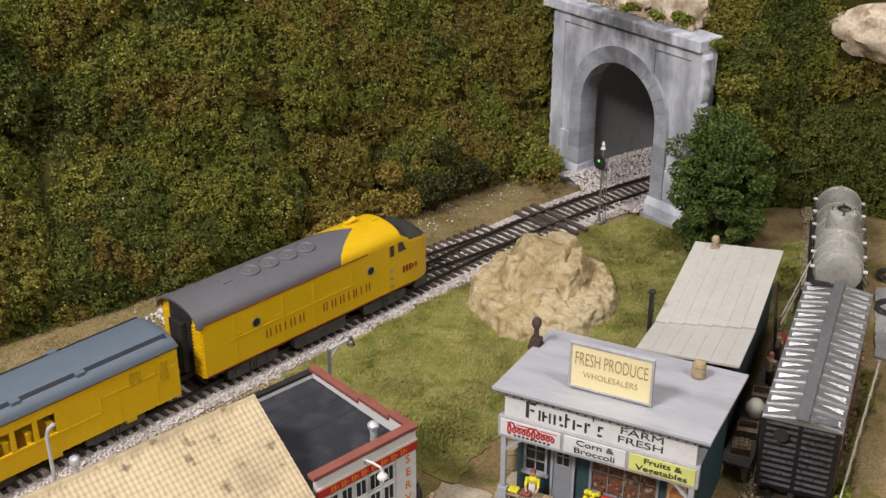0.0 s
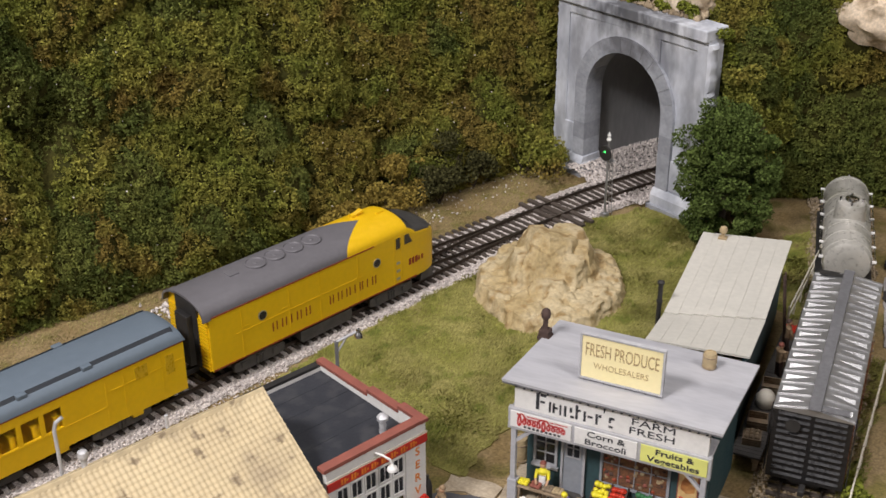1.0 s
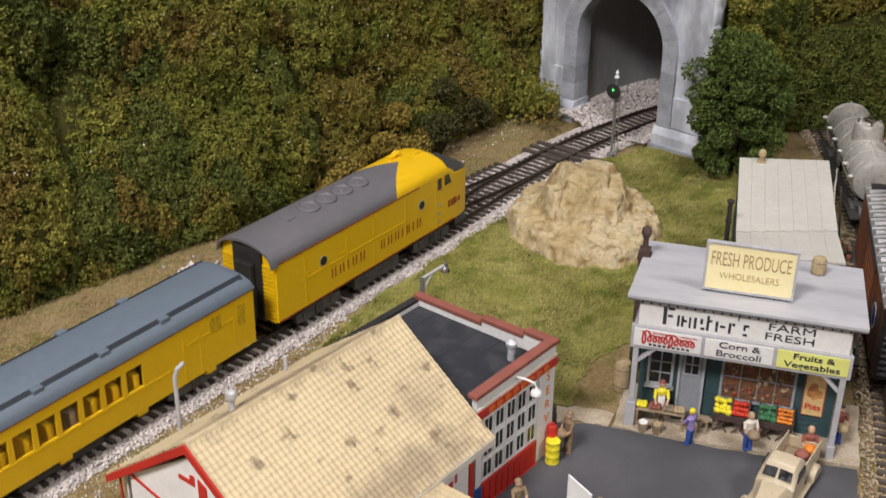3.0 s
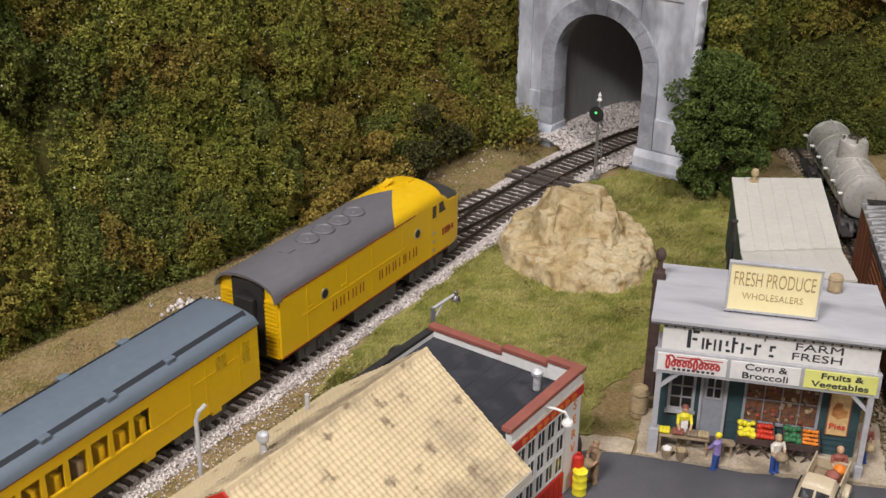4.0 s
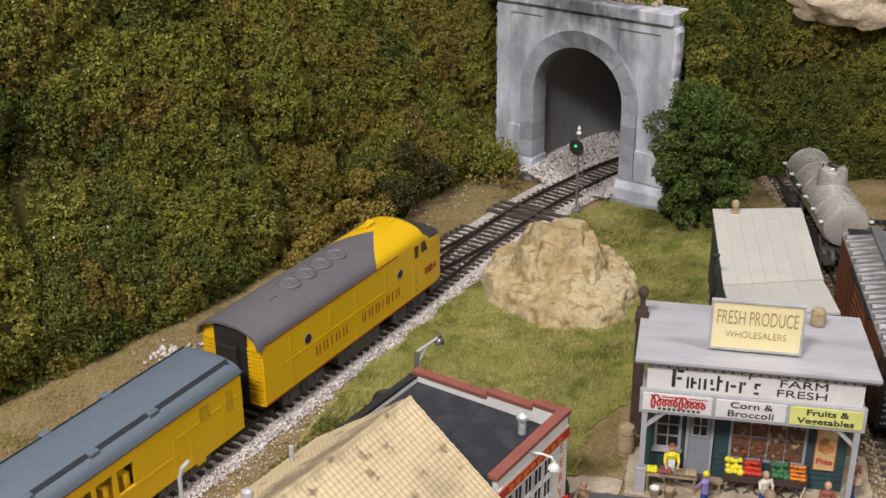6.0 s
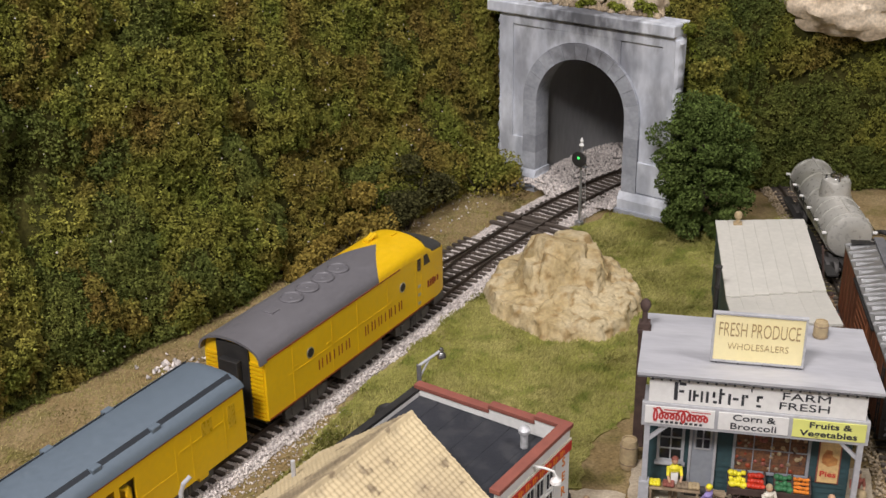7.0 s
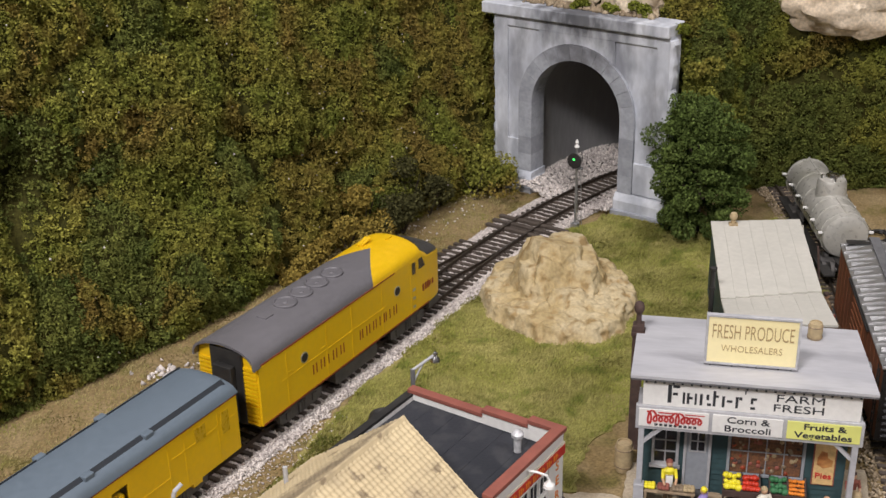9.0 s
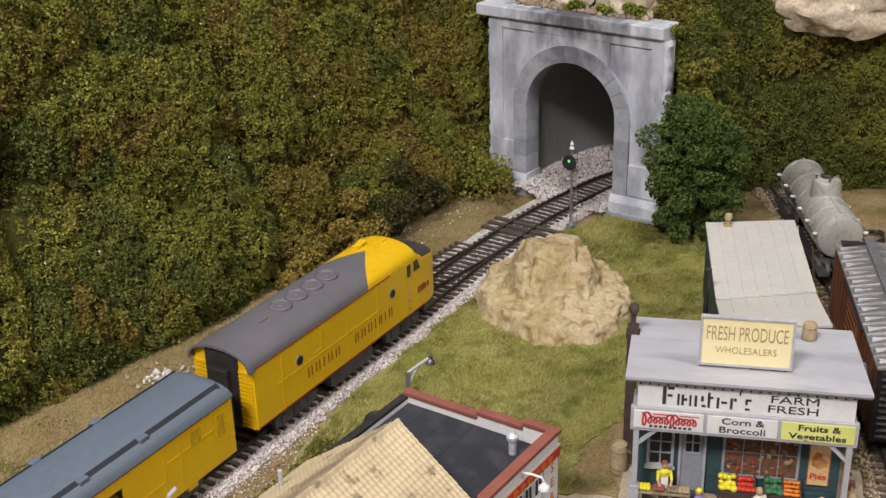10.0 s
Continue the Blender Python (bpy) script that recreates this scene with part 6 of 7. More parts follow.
def tiled(name, corner, along, up, n_along, n_up, parent, material, inside_of=None):
    """A roof slope pressed into courses of small tiles."""
    o, a, u = (np.array(q, float) for q in (corner, along, up))
    la, lu = np.linalg.norm(a), np.linalg.norm(u)
    nrm = np.cross(a, u) / (la * lu)
    i, j = np.meshgrid(np.arange(n_along + 1), np.arange(n_up + 1), indexing="ij")
    s, t = i / n_along, j / n_up
    course = (t * lu / 2.7) % 1.0
    h = 0.42 * (1 - course) + 0.17 * np.cos(2 * np.pi * s * la / 2.3) + 0.12 * noise3(np.stack([s * la, t * lu, s * 0], -1), 2.5)
    P = o + s[..., None] * a + t[..., None] * u + h[..., None] * nrm
    k = np.arange((n_along + 1) * (n_up + 1)).reshape(n_along + 1, n_up + 1)
    f = np.stack([k[:-1, :-1], k[1:, :-1], k[1:, 1:], k[:-1, 1:]], -1).reshape(-1, 4)
    V = P.reshape(-1, 3)
    if inside_of is not None:
        f = f[inside_of(V[f].mean(1))]
    return mesh_np(name, V, f, material, parent)


def station():
    top = thing("service_station", ST[0], ST[1], 0, ST[2], "white and red service station with tan tiled roof", "service station")
    # bay with the flat roof
    D = 75.0
    fw = boxm(-54, -50.5, 0, 2.5, 12.3, 56)
    box(fw, -11.5, 0, 0, 2.5, 0, 56)
    box(fw, -50.497, -11.503, 0, 2.5, 44.5, 56)
    part("front_wall", fw, M_WHITE, top)
    part("pilaster_base", boxm(-56.8, -50.5, -0.8, 2.5, 0, 12.29, 0.2), M_BLUE, top, "blue painted base")
    part("side_wall", boxm(-2.5, 0, 2.503, D, 0, 50), M_WHITE, top)
    part("back_wall", boxm(-54, -2.503, D - 2.5, D, 0, 50), M_WHITE, top)
    for y0, y1, z in ((2.503, 15, 55.6), (15.003, 37, 53.4), (37.003, D, 51.3)):
        part("parapet", boxm(-2.5, 0, y0, y1, 50.003, z), M_WHITE, top)
        part("coping", boxm(-3.3, 0.9, y0 - (0 if y0 > 3 else 3.6), y1, z + 0.003, z + 2.0, 0.25), M_COPING, top)
    part("coping", boxm(-56, -3.305, -1.2, 3.4, 56.003, 58, 0.25), M_COPING, top)
    part("flat_roof", boxm(-60, -2.503, 2.503, D - 2.503, 46, 48), M_TAR, top, "black tarred flat roof")
    bm = bmesh.new()
    for k in range(5):
        box(bm, -58, -2.6, 14 + 12 * k, 14.5 + 12 * k, 47.9, 48.12)
    part("roof_seam", bm, M_TAR, top)
    part("back_kerb", boxm(-60, -2.503, D - 2.503, D + 1, 50.003, 51.5), M_BLACK, top)
    fb = part("fascia_band", boxm(-54.2, 0.25, -0.9, -0.003, 45.4, 49.6, 0.1), M_RED, top, "red sign band with orange bars")
    strokes("painted_mark", fb, -49, -0.9, 46.1, 2.8, [(1.7, 0.9, 1, 0), (0.6, 0.9, 1, 0), (0.5, 0.8, 0.4, 0.3)] * 8, M_ORANGE)
    part("band_trim", boxm(-54.4, 0.5, -0.6, -0.003, 49.603, 50.6), M_CREAM, top)
    for k, ch in enumerate("SERV"):
        text("lettering", ch, 6.0, top, -4.8, -0.05, 41.5 - 7.0 * k, M_ORANGE, wide=0.95, bold=0.1)
    door = part("bay_door", boxm(-50.45, -11.55, 0.6, 1.6, 0.9, 44.4), M_WHITE, top, "white glazed garage door with red kick panel")
    n = 5
    for r in range(3):
        for c in range(n):
            x0 = -49.6 + 7.6 * c
            z0 = 13.6 + 10.3 * r
            window(door, x0 + 1.1, x0 + 6.3, z0 + 0.9, z0 + 8.6, 0.6, 2, 1, M_WHITE, M_GLASSDK, rim=0.8, bar=0.35, depth=0.5)
    kp = part("kick_panel", boxm(-50.3, -11.6, -0.4, 0.597, 1.0, 12.6, 0.15), M_RED, top)
    bm = bmesh.new()
    for k in range(9):
        box(bm, -49 + 4.2 * k, -48.4 + 4.2 * k, -0.75, -0.4, 1.6, 12)
    part("kick_rib", bm, M_RED, kp)
    part("kick_edge", boxm(-50.4, -11.5, -0.9, 0.5, 0.1, 0.99), M_RED, top)
    # lamp on a bent arm over the bay
    arm = wire("lamp_arm", [(-29, 0, 53.5), (-27.5, -4, 53.2), (-26, -7.2, 52), (-25.6, -8, 50)], 0.5, M_WHITE, top)
    part("lamp_shade", turned(bmesh.new(), [(2.4, 47.0), (2.1, 48.2), (0.9, 49.2), (0.5, 50.2)], 18, (-25.6, -8, 0)), M_WHITE, top, smooth=True)
    bm = turned(bmesh.new(), [(1.6, 47.9), (1.6, 54.6), (2.5, 55), (2.6, 56.4), (1.6, 57.6), (0.5, 58)], 14, (-12.5, 14.0, 0))
    part("roof_vent", bm, M_ALU, top, "shiny capped roof vent", smooth=True)
    # gabled part
    X0, X1, YR, ZR, YE, ZE = -165.0, -57.5, 36.5, 80.5, -11.0, 45.0
    YB = 2 * YR - YE
    bm = bmesh.new()
    prism(bm, [(0, 0), (0, 49), (YR, 74), (2 * YR, 49), (2 * YR, 0)], "x", X0 + 2, X0 + 4)
    gw = part("gable_wall", bm, M_WHITE, top)
    bm = bmesh.new()
    prism(bm, [(3, 50.3), (3, 51.3), (YR, 74), (YR, 72.6)], "x", X0 + 1.6, X0 + 1.997)
    box(bm, X0 + 1.6, X0 + 1.997, 0.5, 1.5, 0.5, 50)
    box(bm, X0 + 1.6, X0 + 1.997, 78.5, 79.5, 0.5, 50)
    prism(bm, [(12, 36), (12, 37.2), (74, 50.6), (74, 49.4)], "x", X0 + 1.55, X0 + 1.99)
    part("trim_line", bm, M_RED, gw)
    bm = bmesh.new()
    prism(bm, [(36, 62), (44, 62), (44, 63.6), (38, 63.6), (38, 66), (36, 66)], "x", X0 + 1.5, X0 + 1.98)
    prism(bm, [(30, 57), (34, 57), (34, 66), (30, 64)], "x", X0 + 1.5, X0 + 1.98)
    part("painted_mark", bm, M_RED, gw)
    prism_base = boxm(X0 + 1.2, X0 + 2.0, -0.4, 80.4, 0, 9)
    part("wall_base", prism_base, M_GREENVEG, gw)
    bm = bmesh.new()
    prism(bm, [(0, 0), (0, 49), (YR, 74), (2 * YR, 49), (2 * YR, 0)], "x", X1 - 1.0, X1 + 1.0)
    part("inner_gable", bm, M_WHITE, top)
    part("long_wall", boxm(X0 + 4.003, X1 - 1.003, 0, 2, 0, 47), M_WHITE, top)
    part("long_wall", boxm(X0 + 4.003, X1 - 1.003, 78, 80, 0, 47), M_WHITE, top)
    part("corner_trim", boxm(X1 - 1.2, X1 + 1.2, -0.9, -0.003, 0, 44), M_RED, top)
    strokes("painted_mark", top, X1 - 20, 0, 22, 14, [(0.5, 1.4, 1, 0), (2, 5, 0.25, 0), (1.2, 1.4, 0.9, 0.1)], M_RED)
    # roof slopes
    deck = bmesh.new()
    prism(deck, [(YE, ZE), (YR, ZR), (YB, ZE), (YB, ZE - 1.4), (YR, ZR - 1.8), (YE, ZE - 1.4)], "x", X0, X1)
    roof = part("roof", deck, M_TANROOF, top, "tan pressed tile roof with sooty stains and painted-in shade")
    tiled("tile_slope", (X0, YE, ZE + 0.1), (X1 - X0, 0, 0), (0, YR - YE, ZR - ZE), 260, 128, roof, M_TANROOF)
    tiled("tile_slope", (X1, YB, ZE + 0.1), (X0 - X1, 0, 0), (0, YR - YB, ZR - ZE), 260, 128, roof, M_TANROOF)
    for s, y in ((1, YE), (-1, YB)):
        bm = bmesh.new()
        prism(bm, [(y, ZE - 3.6), (y, ZE - 0.2), (YR, ZR - 0.2), (YR, ZR - 3.8)], "x", X0 - 0.9, X0 - 0.003)
        part("rake_board", bm, M_RED, roof)
        part("fascia", boxm(X0, X1, y - 0.6 if s > 0 else y + 0.003, y - 0.003 if s > 0 else y + 0.6, ZE - 3, ZE), M_CREAM, roof)
    part("ridge_cap", prism(bmesh.new(), [(YR - 1.3, ZR - 0.5), (YR - 0.4, ZR + 0.75), (YR + 0.4, ZR + 0.75), (YR + 1.3, ZR - 0.5)], "x", X0, X1), M_TANROOF, roof)
    # forecourt canopy
    CX0, CX1, CY, CZ, RISE = -160.0, -90.0, -72.0, 43.0, 0.085
    slope = (ZR - ZE) / (YR - YE)
    above = lambda c: (c[:, 1] < YE) | (c[:, 2] > ZE + (c[:, 1] - YE) * slope - 0.2)
    tiled("canopy_slope", (CX1, CY, CZ), (0, 8 - CY, 0), (CX0 - CX1, 0, RISE * (CX1 - CX0)), 200, 150, roof, M_TANROOF, above)
    cdeck = bmesh.new()
    prism(cdeck, [(CX0, CZ + RISE * 70 - 0.3), (CX1, CZ - 0.3), (CX1, CZ - 2.2), (CX0, CZ + RISE * 70 - 2.2)], "y", CY, YE)
    part("canopy_deck", cdeck, M_CREAM, roof)
    for x in (CX0 + 8, CX1 - 8):
        part("canopy_post", boxm(x - 1.3, x + 1.3, CY + 8, CY + 10.6, 0.9, 41, 0.2), M_WHITE, top)
    # vents on the roof
    bm = turned(bmesh.new(), [(1.2, 68), (1.2, 75.4), (2.0, 75.8), (2.3, 77.2), (1.9, 78.6), (0.6, 79.4)], 14, (-133.0, 50.0, 0))
    part("roof_vent", bm, M_ALU, top, "shiny ball roof vent", smooth=True)
    wire("bent_pipe", [(-128, 88, 42), (-128, 88, 66), (-127.2, 87, 70), (-124.5, 86, 72)], 0.85, M_GREYWOOD, top, 10, "pale bent vent pipe")
    wire("bent_pipe", [(-84, 74, 52), (-84, 74, 60)], 0.9, M_GREYWOOD, top, 8)


station()


# ---- signal and lamps ----
def signal():
    top = thing("railway_signal", 108, 753, 0, 38, "silver mast railway signal with round black head and green light", "railway signal")
    part("base", boxm(-2.4, 2.4, -2.4, 2.4, 0, 3, 0.4), M_SILVER, top)
    part("mast", tube(bmesh.new(), (0, 0, 3), (0, 0, 56), 0.9, 0.75), M_SILVER, top)
    part("finial", turned(bmesh.new(), [(0.8, 56), (1.8, 57), (1.2, 58.2), (0.7, 59), (1.3, 60), (0.2, 62.5)], 12), M_WHITE, top)
    bm = tube(bmesh.new(), (-3.4, 0, 48), (-2.2, 0, 48), 5.2, n=24)
    head = part("head", bm, M_BLACK, top, "round black target head")
    part("lens", tube(bmesh.new(), (-3.7, 0, 49.2), (-3.41, 0, 49.2), 0.8, n=14), M_GREENLAMP, head)
    part("hood", tube(bmesh.new(), (-2.2, 0, 48), (0.2, 0, 48), 2.2, n=14), M_BLACK, head)
    part("platform", boxm(0.5, 5, -2.2, 2.2, 41, 41.6), M_SILVER, top)
    for dy in (-1.4, 1.4):
        part("ladder_rail", tube(bmesh.new(), (5.5, dy, 0), (2.6, dy, 50), 0.28, n=6), M_SILVER, top)
    for k in range(14):
        part("ladder_rung", tube(bmesh.new(), (5.3 - 0.2 * k, -1.4, 3 + 3.3 * k), (5.3 - 0.2 * k, 1.4, 3 + 3.3 * k), 0.22, n=6), M_SILVER, top)


signal()


def yard_lamp():
    top = thing("yard_lamp", -57, 512, 0, 8, "grey bracket yard lamp with shiny shade", "street lamp")
    part("pole", boxm(-0.9, 0.9, -0.9, 0.9, -0.5, 48.4, 0.2), M_WALKGREY, top)
    part("arm", tube(bmesh.new(), (0, 0, 47.8), (11, 0, 53.4), 0.7), M_GREYWOOD, top)
    part("brace", tube(bmesh.new(), (0.5, 0, 42), (5, 0, 50), 0.5), M_GREYWOOD, top)
    part("lamp_shade", turned(bmesh.new(), [(2.3, 49.9), (2.0, 51.4), (1.1, 52.6), (1.2, 53.8), (0.6, 54.8)], 14, (11.2, 0, 0)), M_CHROME, top, smooth=True)


yard_lamp()


def tyre(x, y, z, tilt=0, label="black rubber tyre lying behind the station"):
    bm = bmesh.new()
    n, m = 20, 8
    rings = [[((5.0 + 2.0 * math.cos(6.283 * j / m)) * math.cos(6.283 * i / n), (5.0 + 2.0 * math.cos(6.283 * j / m)) * math.sin(6.283 * i / n), 2.1 + 2.1 * math.sin(6.283 * j / m)) for j in range(m)] for i in range(n)]
    loft(bm, rings + [rings[0]], caps=False)
    bmesh.ops.remove_doubles(bm, verts=bm.verts, dist=0.01)
    ob = part("tyre", bm, M_BLACK, None, smooth=True)
    ob.matrix_basis = pose(x * MM, y * MM, z * MM, tilt, 0, 0)
    tagged(ob, label, "tyre", "tyres")


for k in range(7):
    tyre(-72 + 0.7 * math.sin(2.1 * k), 509 + 0.7 * math.cos(1.7 * k), -0.2 + 4.25 * k, 0, "black rubber tyre in a stack behind the station")


# ---- figures, produce and vehicles in front of the shop ----
def figure(x, y, z, turn, shirt, legs, hair, label, apron=None, arm=0.0, load=None, h=20.0):
    """A small painted figure, as one plain mesh."""
    mats = [legs, shirt, M_FLESH, hair, apron or shirt, load or shirt]
    bm = bmesh.new()
    for s in (-1, 1):
        tube(bm, (0.3, s * 1.2, 0), (0, s * 1.0, h * 0.46), 0.9, 1.25, 8, 0)
        box(bm, -0.6, 1.8, s * 1.2 - 0.7, s * 1.2 + 0.7, 0, 0.8, mi=0)
    loft(bm, [[(cx + rx * math.cos(6.283 * i / 10), ry * math.sin(6.283 * i / 10), zz) for i in range(10)] for zz, rx, ry, cx in ((h * 0.43, 1.6, 2.2, 0), (h * 0.58, 1.4, 1.9, 0.1), (h * 0.76, 1.7, 2.7, 0.2), (h * 0.83, 0.8, 1.1, 0.2))], mi=1)
    if apron:
        box(bm, 1.3, 1.9, -1.7, 1.7, h * 0.33, h * 0.68, 0.2, mi=4)
    for s in (-1, 1):
        tube(bm, (0.2, s * 2.6, h * 0.78), (0.9 + arm, s * 3.0, h * 0.62), 0.8, 0.7, 7, 1)
        tube(bm, (0.9 + arm, s * 3.0, h * 0.62), (2.2 + arm * 1.4, s * 2.2, h * 0.52), 0.6, 0.5, 7, 2)
    ball(bm, (0.3, 0, h * 0.91), 1.5, 1.15, 10, 2)
    ball(bm, (0.05, 0, h * 0.945), 1.55, 0.9, 10, 3)
    if load:
        ball(bm, (3.6 + arm, 0, h * 0.53), 2.9, 0.75, 12, 5)
    ob = part("figurine", bm, mats, None, smooth=True)
    ob.matrix_basis = pose(x * MM, y * MM, z * MM, 0, 0, turn)
    return tagged(ob, label, "figurine", "figurines")


def in_shop(x, y):
    return shop_xy(x, y)


figure(*in_shop(13.0, 6.5), 1.6, S_ANG - 80, M_LEMON, M_WOOD, M_COPING, "figurine in yellow shirt and white apron at the table", M_WHITE, 1.4, h=22)
figure(*in_shop(28.0, -6.0), 0.9, S_ANG + 150, M_LILAC, M_NAVY, M_LEMON, "yellow haired figurine in lilac top and dark skirt", None, 1.2, h=18.5)
figure(*in_shop(52.5, -3.0), 1.6, S_ANG - 60, M_CREAM, M_NAVY, M_TANWOOD, "figurine in cream shirt and blue trousers holding a basket", None, 0.6, M_WOOD, h=19)
figure(*in_shop(89.8, 13.0), 1.6, S_ANG - 70, M_COPING, M_NAVY, M_BRICKDK, "figurine in red jacket with a bundle by the porch post", None, 0.4, M_TANWOOD, h=20)
figure(*in_shop(77.6, -5.5), 1.2, S_ANG - 80, M_COPING, M_BRICKDK, M_FLESH, "figurine in dark red jacket holding an orange pumpkin", None, 0.4, M_ORANGE, h=19)
figure(*in_shop(92, 147), 8.8, S_ANG + 60, M_FIGBROWN, M_BRICKDK, M_COPING, "brown figurine working on the loading dock", None, 1.0, M_FIGBROWN)
figure(*in_shop(91.0, 173), 8.8, S_ANG + 20, M_FIGBROWN, M_BRICKDK, M_BRICKDK, "brown figurine by the ladder on the dock", None, 0.6)
figure(*st_xy(4.2, -6.5), 0.9, 200, M_FIGBROWN, M_FIGBROWN, M_FIGBROWN, "bare brown plastic figurine beside the oil drum", None, 0.6, M_FIGBROWN, h=21)
figure(*st_xy(-46.5, -15.5), 0.9, -70, M_FIGBROWN, M_FIGBROWN, M_FIGBROWN, "bare brown plastic figurine leaning over the white car", None, 0.9, h=20)
figure(*st_xy(-36.0, -47.0), 0.9, 160, M_FIGBROWN, M_FIGBROWN, M_FIGBROWN, "bare brown plastic figurine behind the white car", None, 0.9, h=20)


def table(x0, x1, y0, y1, z, label, heaps):
    X = shop_xy((x0 + x1) / 2, (y0 + y1) / 2)
    w, d = (x1 - x0) / 2, (y1 - y0) / 2
    top = thing("market_table", X[0], X[1], 1.6, S_ANG, label, "table", "market tables")
    for k in range(3):
        part("board", boxm(-w, w, -d + 2 * d * k / 3, -d + 2 * d * (k + 1) / 3 - 0.2, z - 0.8, z, 0.1), M_WOOD, top)
    for sx in (-1, 1):
        for sy in (-1, 1):
            part("leg", boxm(sx * (w - 1) - 0.5, sx * (w - 1) + 0.5, sy * (d - 0.8) - 0.5, sy * (d - 0.8) + 0.5, 0, z - 0.8), M_WOOD, top)
    for hx, m, lab in heaps:
        g = np.random.RandomState(int(abs(hx) * 10))
        bm = bmesh.new()
        for k in range(9):
            ball(bm, ((k % 3 - 1) * 1.5, (k // 3 - 1) * 1.3, 1.0 + 0.7 * (k == 4) + 0.3 * g.rand()), 1.15, 0.85, 8)
        ob = part("fruit_pile", bm, m, None, smooth=True)
        q = shop_xy((x0 + x1) / 2 + hx, (y0 + y1) / 2)
        ob.matrix_basis = pose(q[0] * MM, q[1] * MM, (1.6 + z) * MM, 0, 0, S_ANG)
        tagged(ob, lab, "produce", "heaps of produce")


table(2.5, 24.5, 0.2, 6.0, 9.0, "rough plank table with heaps of produce", [(-8.5, M_LEMON, "heap of yellow fruit on the plank table"), (-2.5, M_COPING, "heap of reddish fruit on the plank table"), (3.5, M_WOOD, "heap of brown roots on the plank table"), (8.3, M_TANWOOD, "heap of pale roots on the plank table")])
table(29.8, 35.2, 2.0, 7.0, 7.0, "small plank bench by the shop door", [])


def bucket(x, y, z, material, label):
    top = thing("bucket", x, y, z, 0, label, "bucket", "buckets")
    part("pail", turned(bmesh.new(), [(1.9, 0), (2.5, 4.6), (2.7, 4.7), (2.3, 4.8), (2.0, 4.0)], 16), M_WOOD, top, smooth=True)
    bm = bmesh.new()
    for k in range(5):
        ball(bm, (1.1 * math.cos(k * 1.257), 1.1 * math.sin(k * 1.257), 4.6), 1.1, n=8)
    part("contents", bm, material, top, smooth=True)


bucket(*shop_xy(7.0, -2.2), 1.0, M_WHITE, "wooden bucket of white produce below the table")
bucket(*shop_xy(13.2, -2.0), 1.0, M_TANWOOD, "wooden bucket of tan produce below the table")


def produce_stand(x0, x1, label, left, right):
    X = shop_xy((x0 + x1) / 2, 10.5)
    w = (x1 - x0) / 2
    top = thing("produce_stand", X[0], X[1], 1.6, S_ANG, label, "produce stand", "produce stands")
    bm = bmesh.new()
    prism(bm, [(-4.5, 6.6), (-4.5, 8.2), (3.8, 12.2), (3.8, 10.6)], "x", -w, w)
    part("tray", bm, M_BRICKDK, top)
    for x in (-w, -0.4, w - 0.8):
        part("divider", prism(bmesh.new(), [(-4.7, 8.0), (-4.7, 10.0), (3.8, 13.8), (3.8, 12.0)], "x", x, x + 0.8), M_BRICKDK, top)
    part("front_board", boxm(-w, w, -4.9, -4.503, 6.2, 9.4, 0.1), M_BRICKDK, top)
    for s in (-1, 1):
        bm = bmesh.new()
        tube(bm, (s * (w - 1), -4, 0), (s * 1.0, -3.6, 6.8), 0.5, n=6)
        tube(bm, (s * 1.0, -3.8, 0), (s * (w - 1), -3.4, 6.8), 0.4, n=6)
        box(bm, s * (w - 0.8) - 0.4, s * (w - 0.8) + 0.4, 2.6, 3.4, 0, 10.5)
        part("trestle", bm, M_BRICKDK, top)
    for side, (m, size) in ((-1, left), (1, right)):
        g = np.random.RandomState(9 + side)
        n = int(round(w * 0.8 / size))
        rows = max(3, int(round(7.6 / (2 * size))))
        for i in range(n):
            for j in range(rows):
                r = size * (0.8 + 0.5 * g.rand())
                x = side * w * 0.5 + ((i + 0.5) / n - 0.5) * w * 0.84 + size * 0.5 * (g.rand() - 0.5)
                y = -3.6 + (j + 0.3) * 7.2 / rows + size * 0.4 * (g.rand() - 0.5)
                bm = ball(bmesh.new(), (x, y, 8.6 + (y + 4.5) * 0.48 + 0.5 * size * (0.6 + g.rand())), r, 0.75 + 0.3 * g.rand(), 8)
                part("fruit", bm, m, top, smooth=True)


produce_stand(36.0, 52.0, "dark trestle stand of yellow and red produce", (M_LEMON, 1.55), (M_TOMATO, 1.25))
produce_stand(55.5, 71.0, "dark trestle stand of green and orange produce", (M_GREENVEG, 1.5), (M_ORANGE, 0.85))


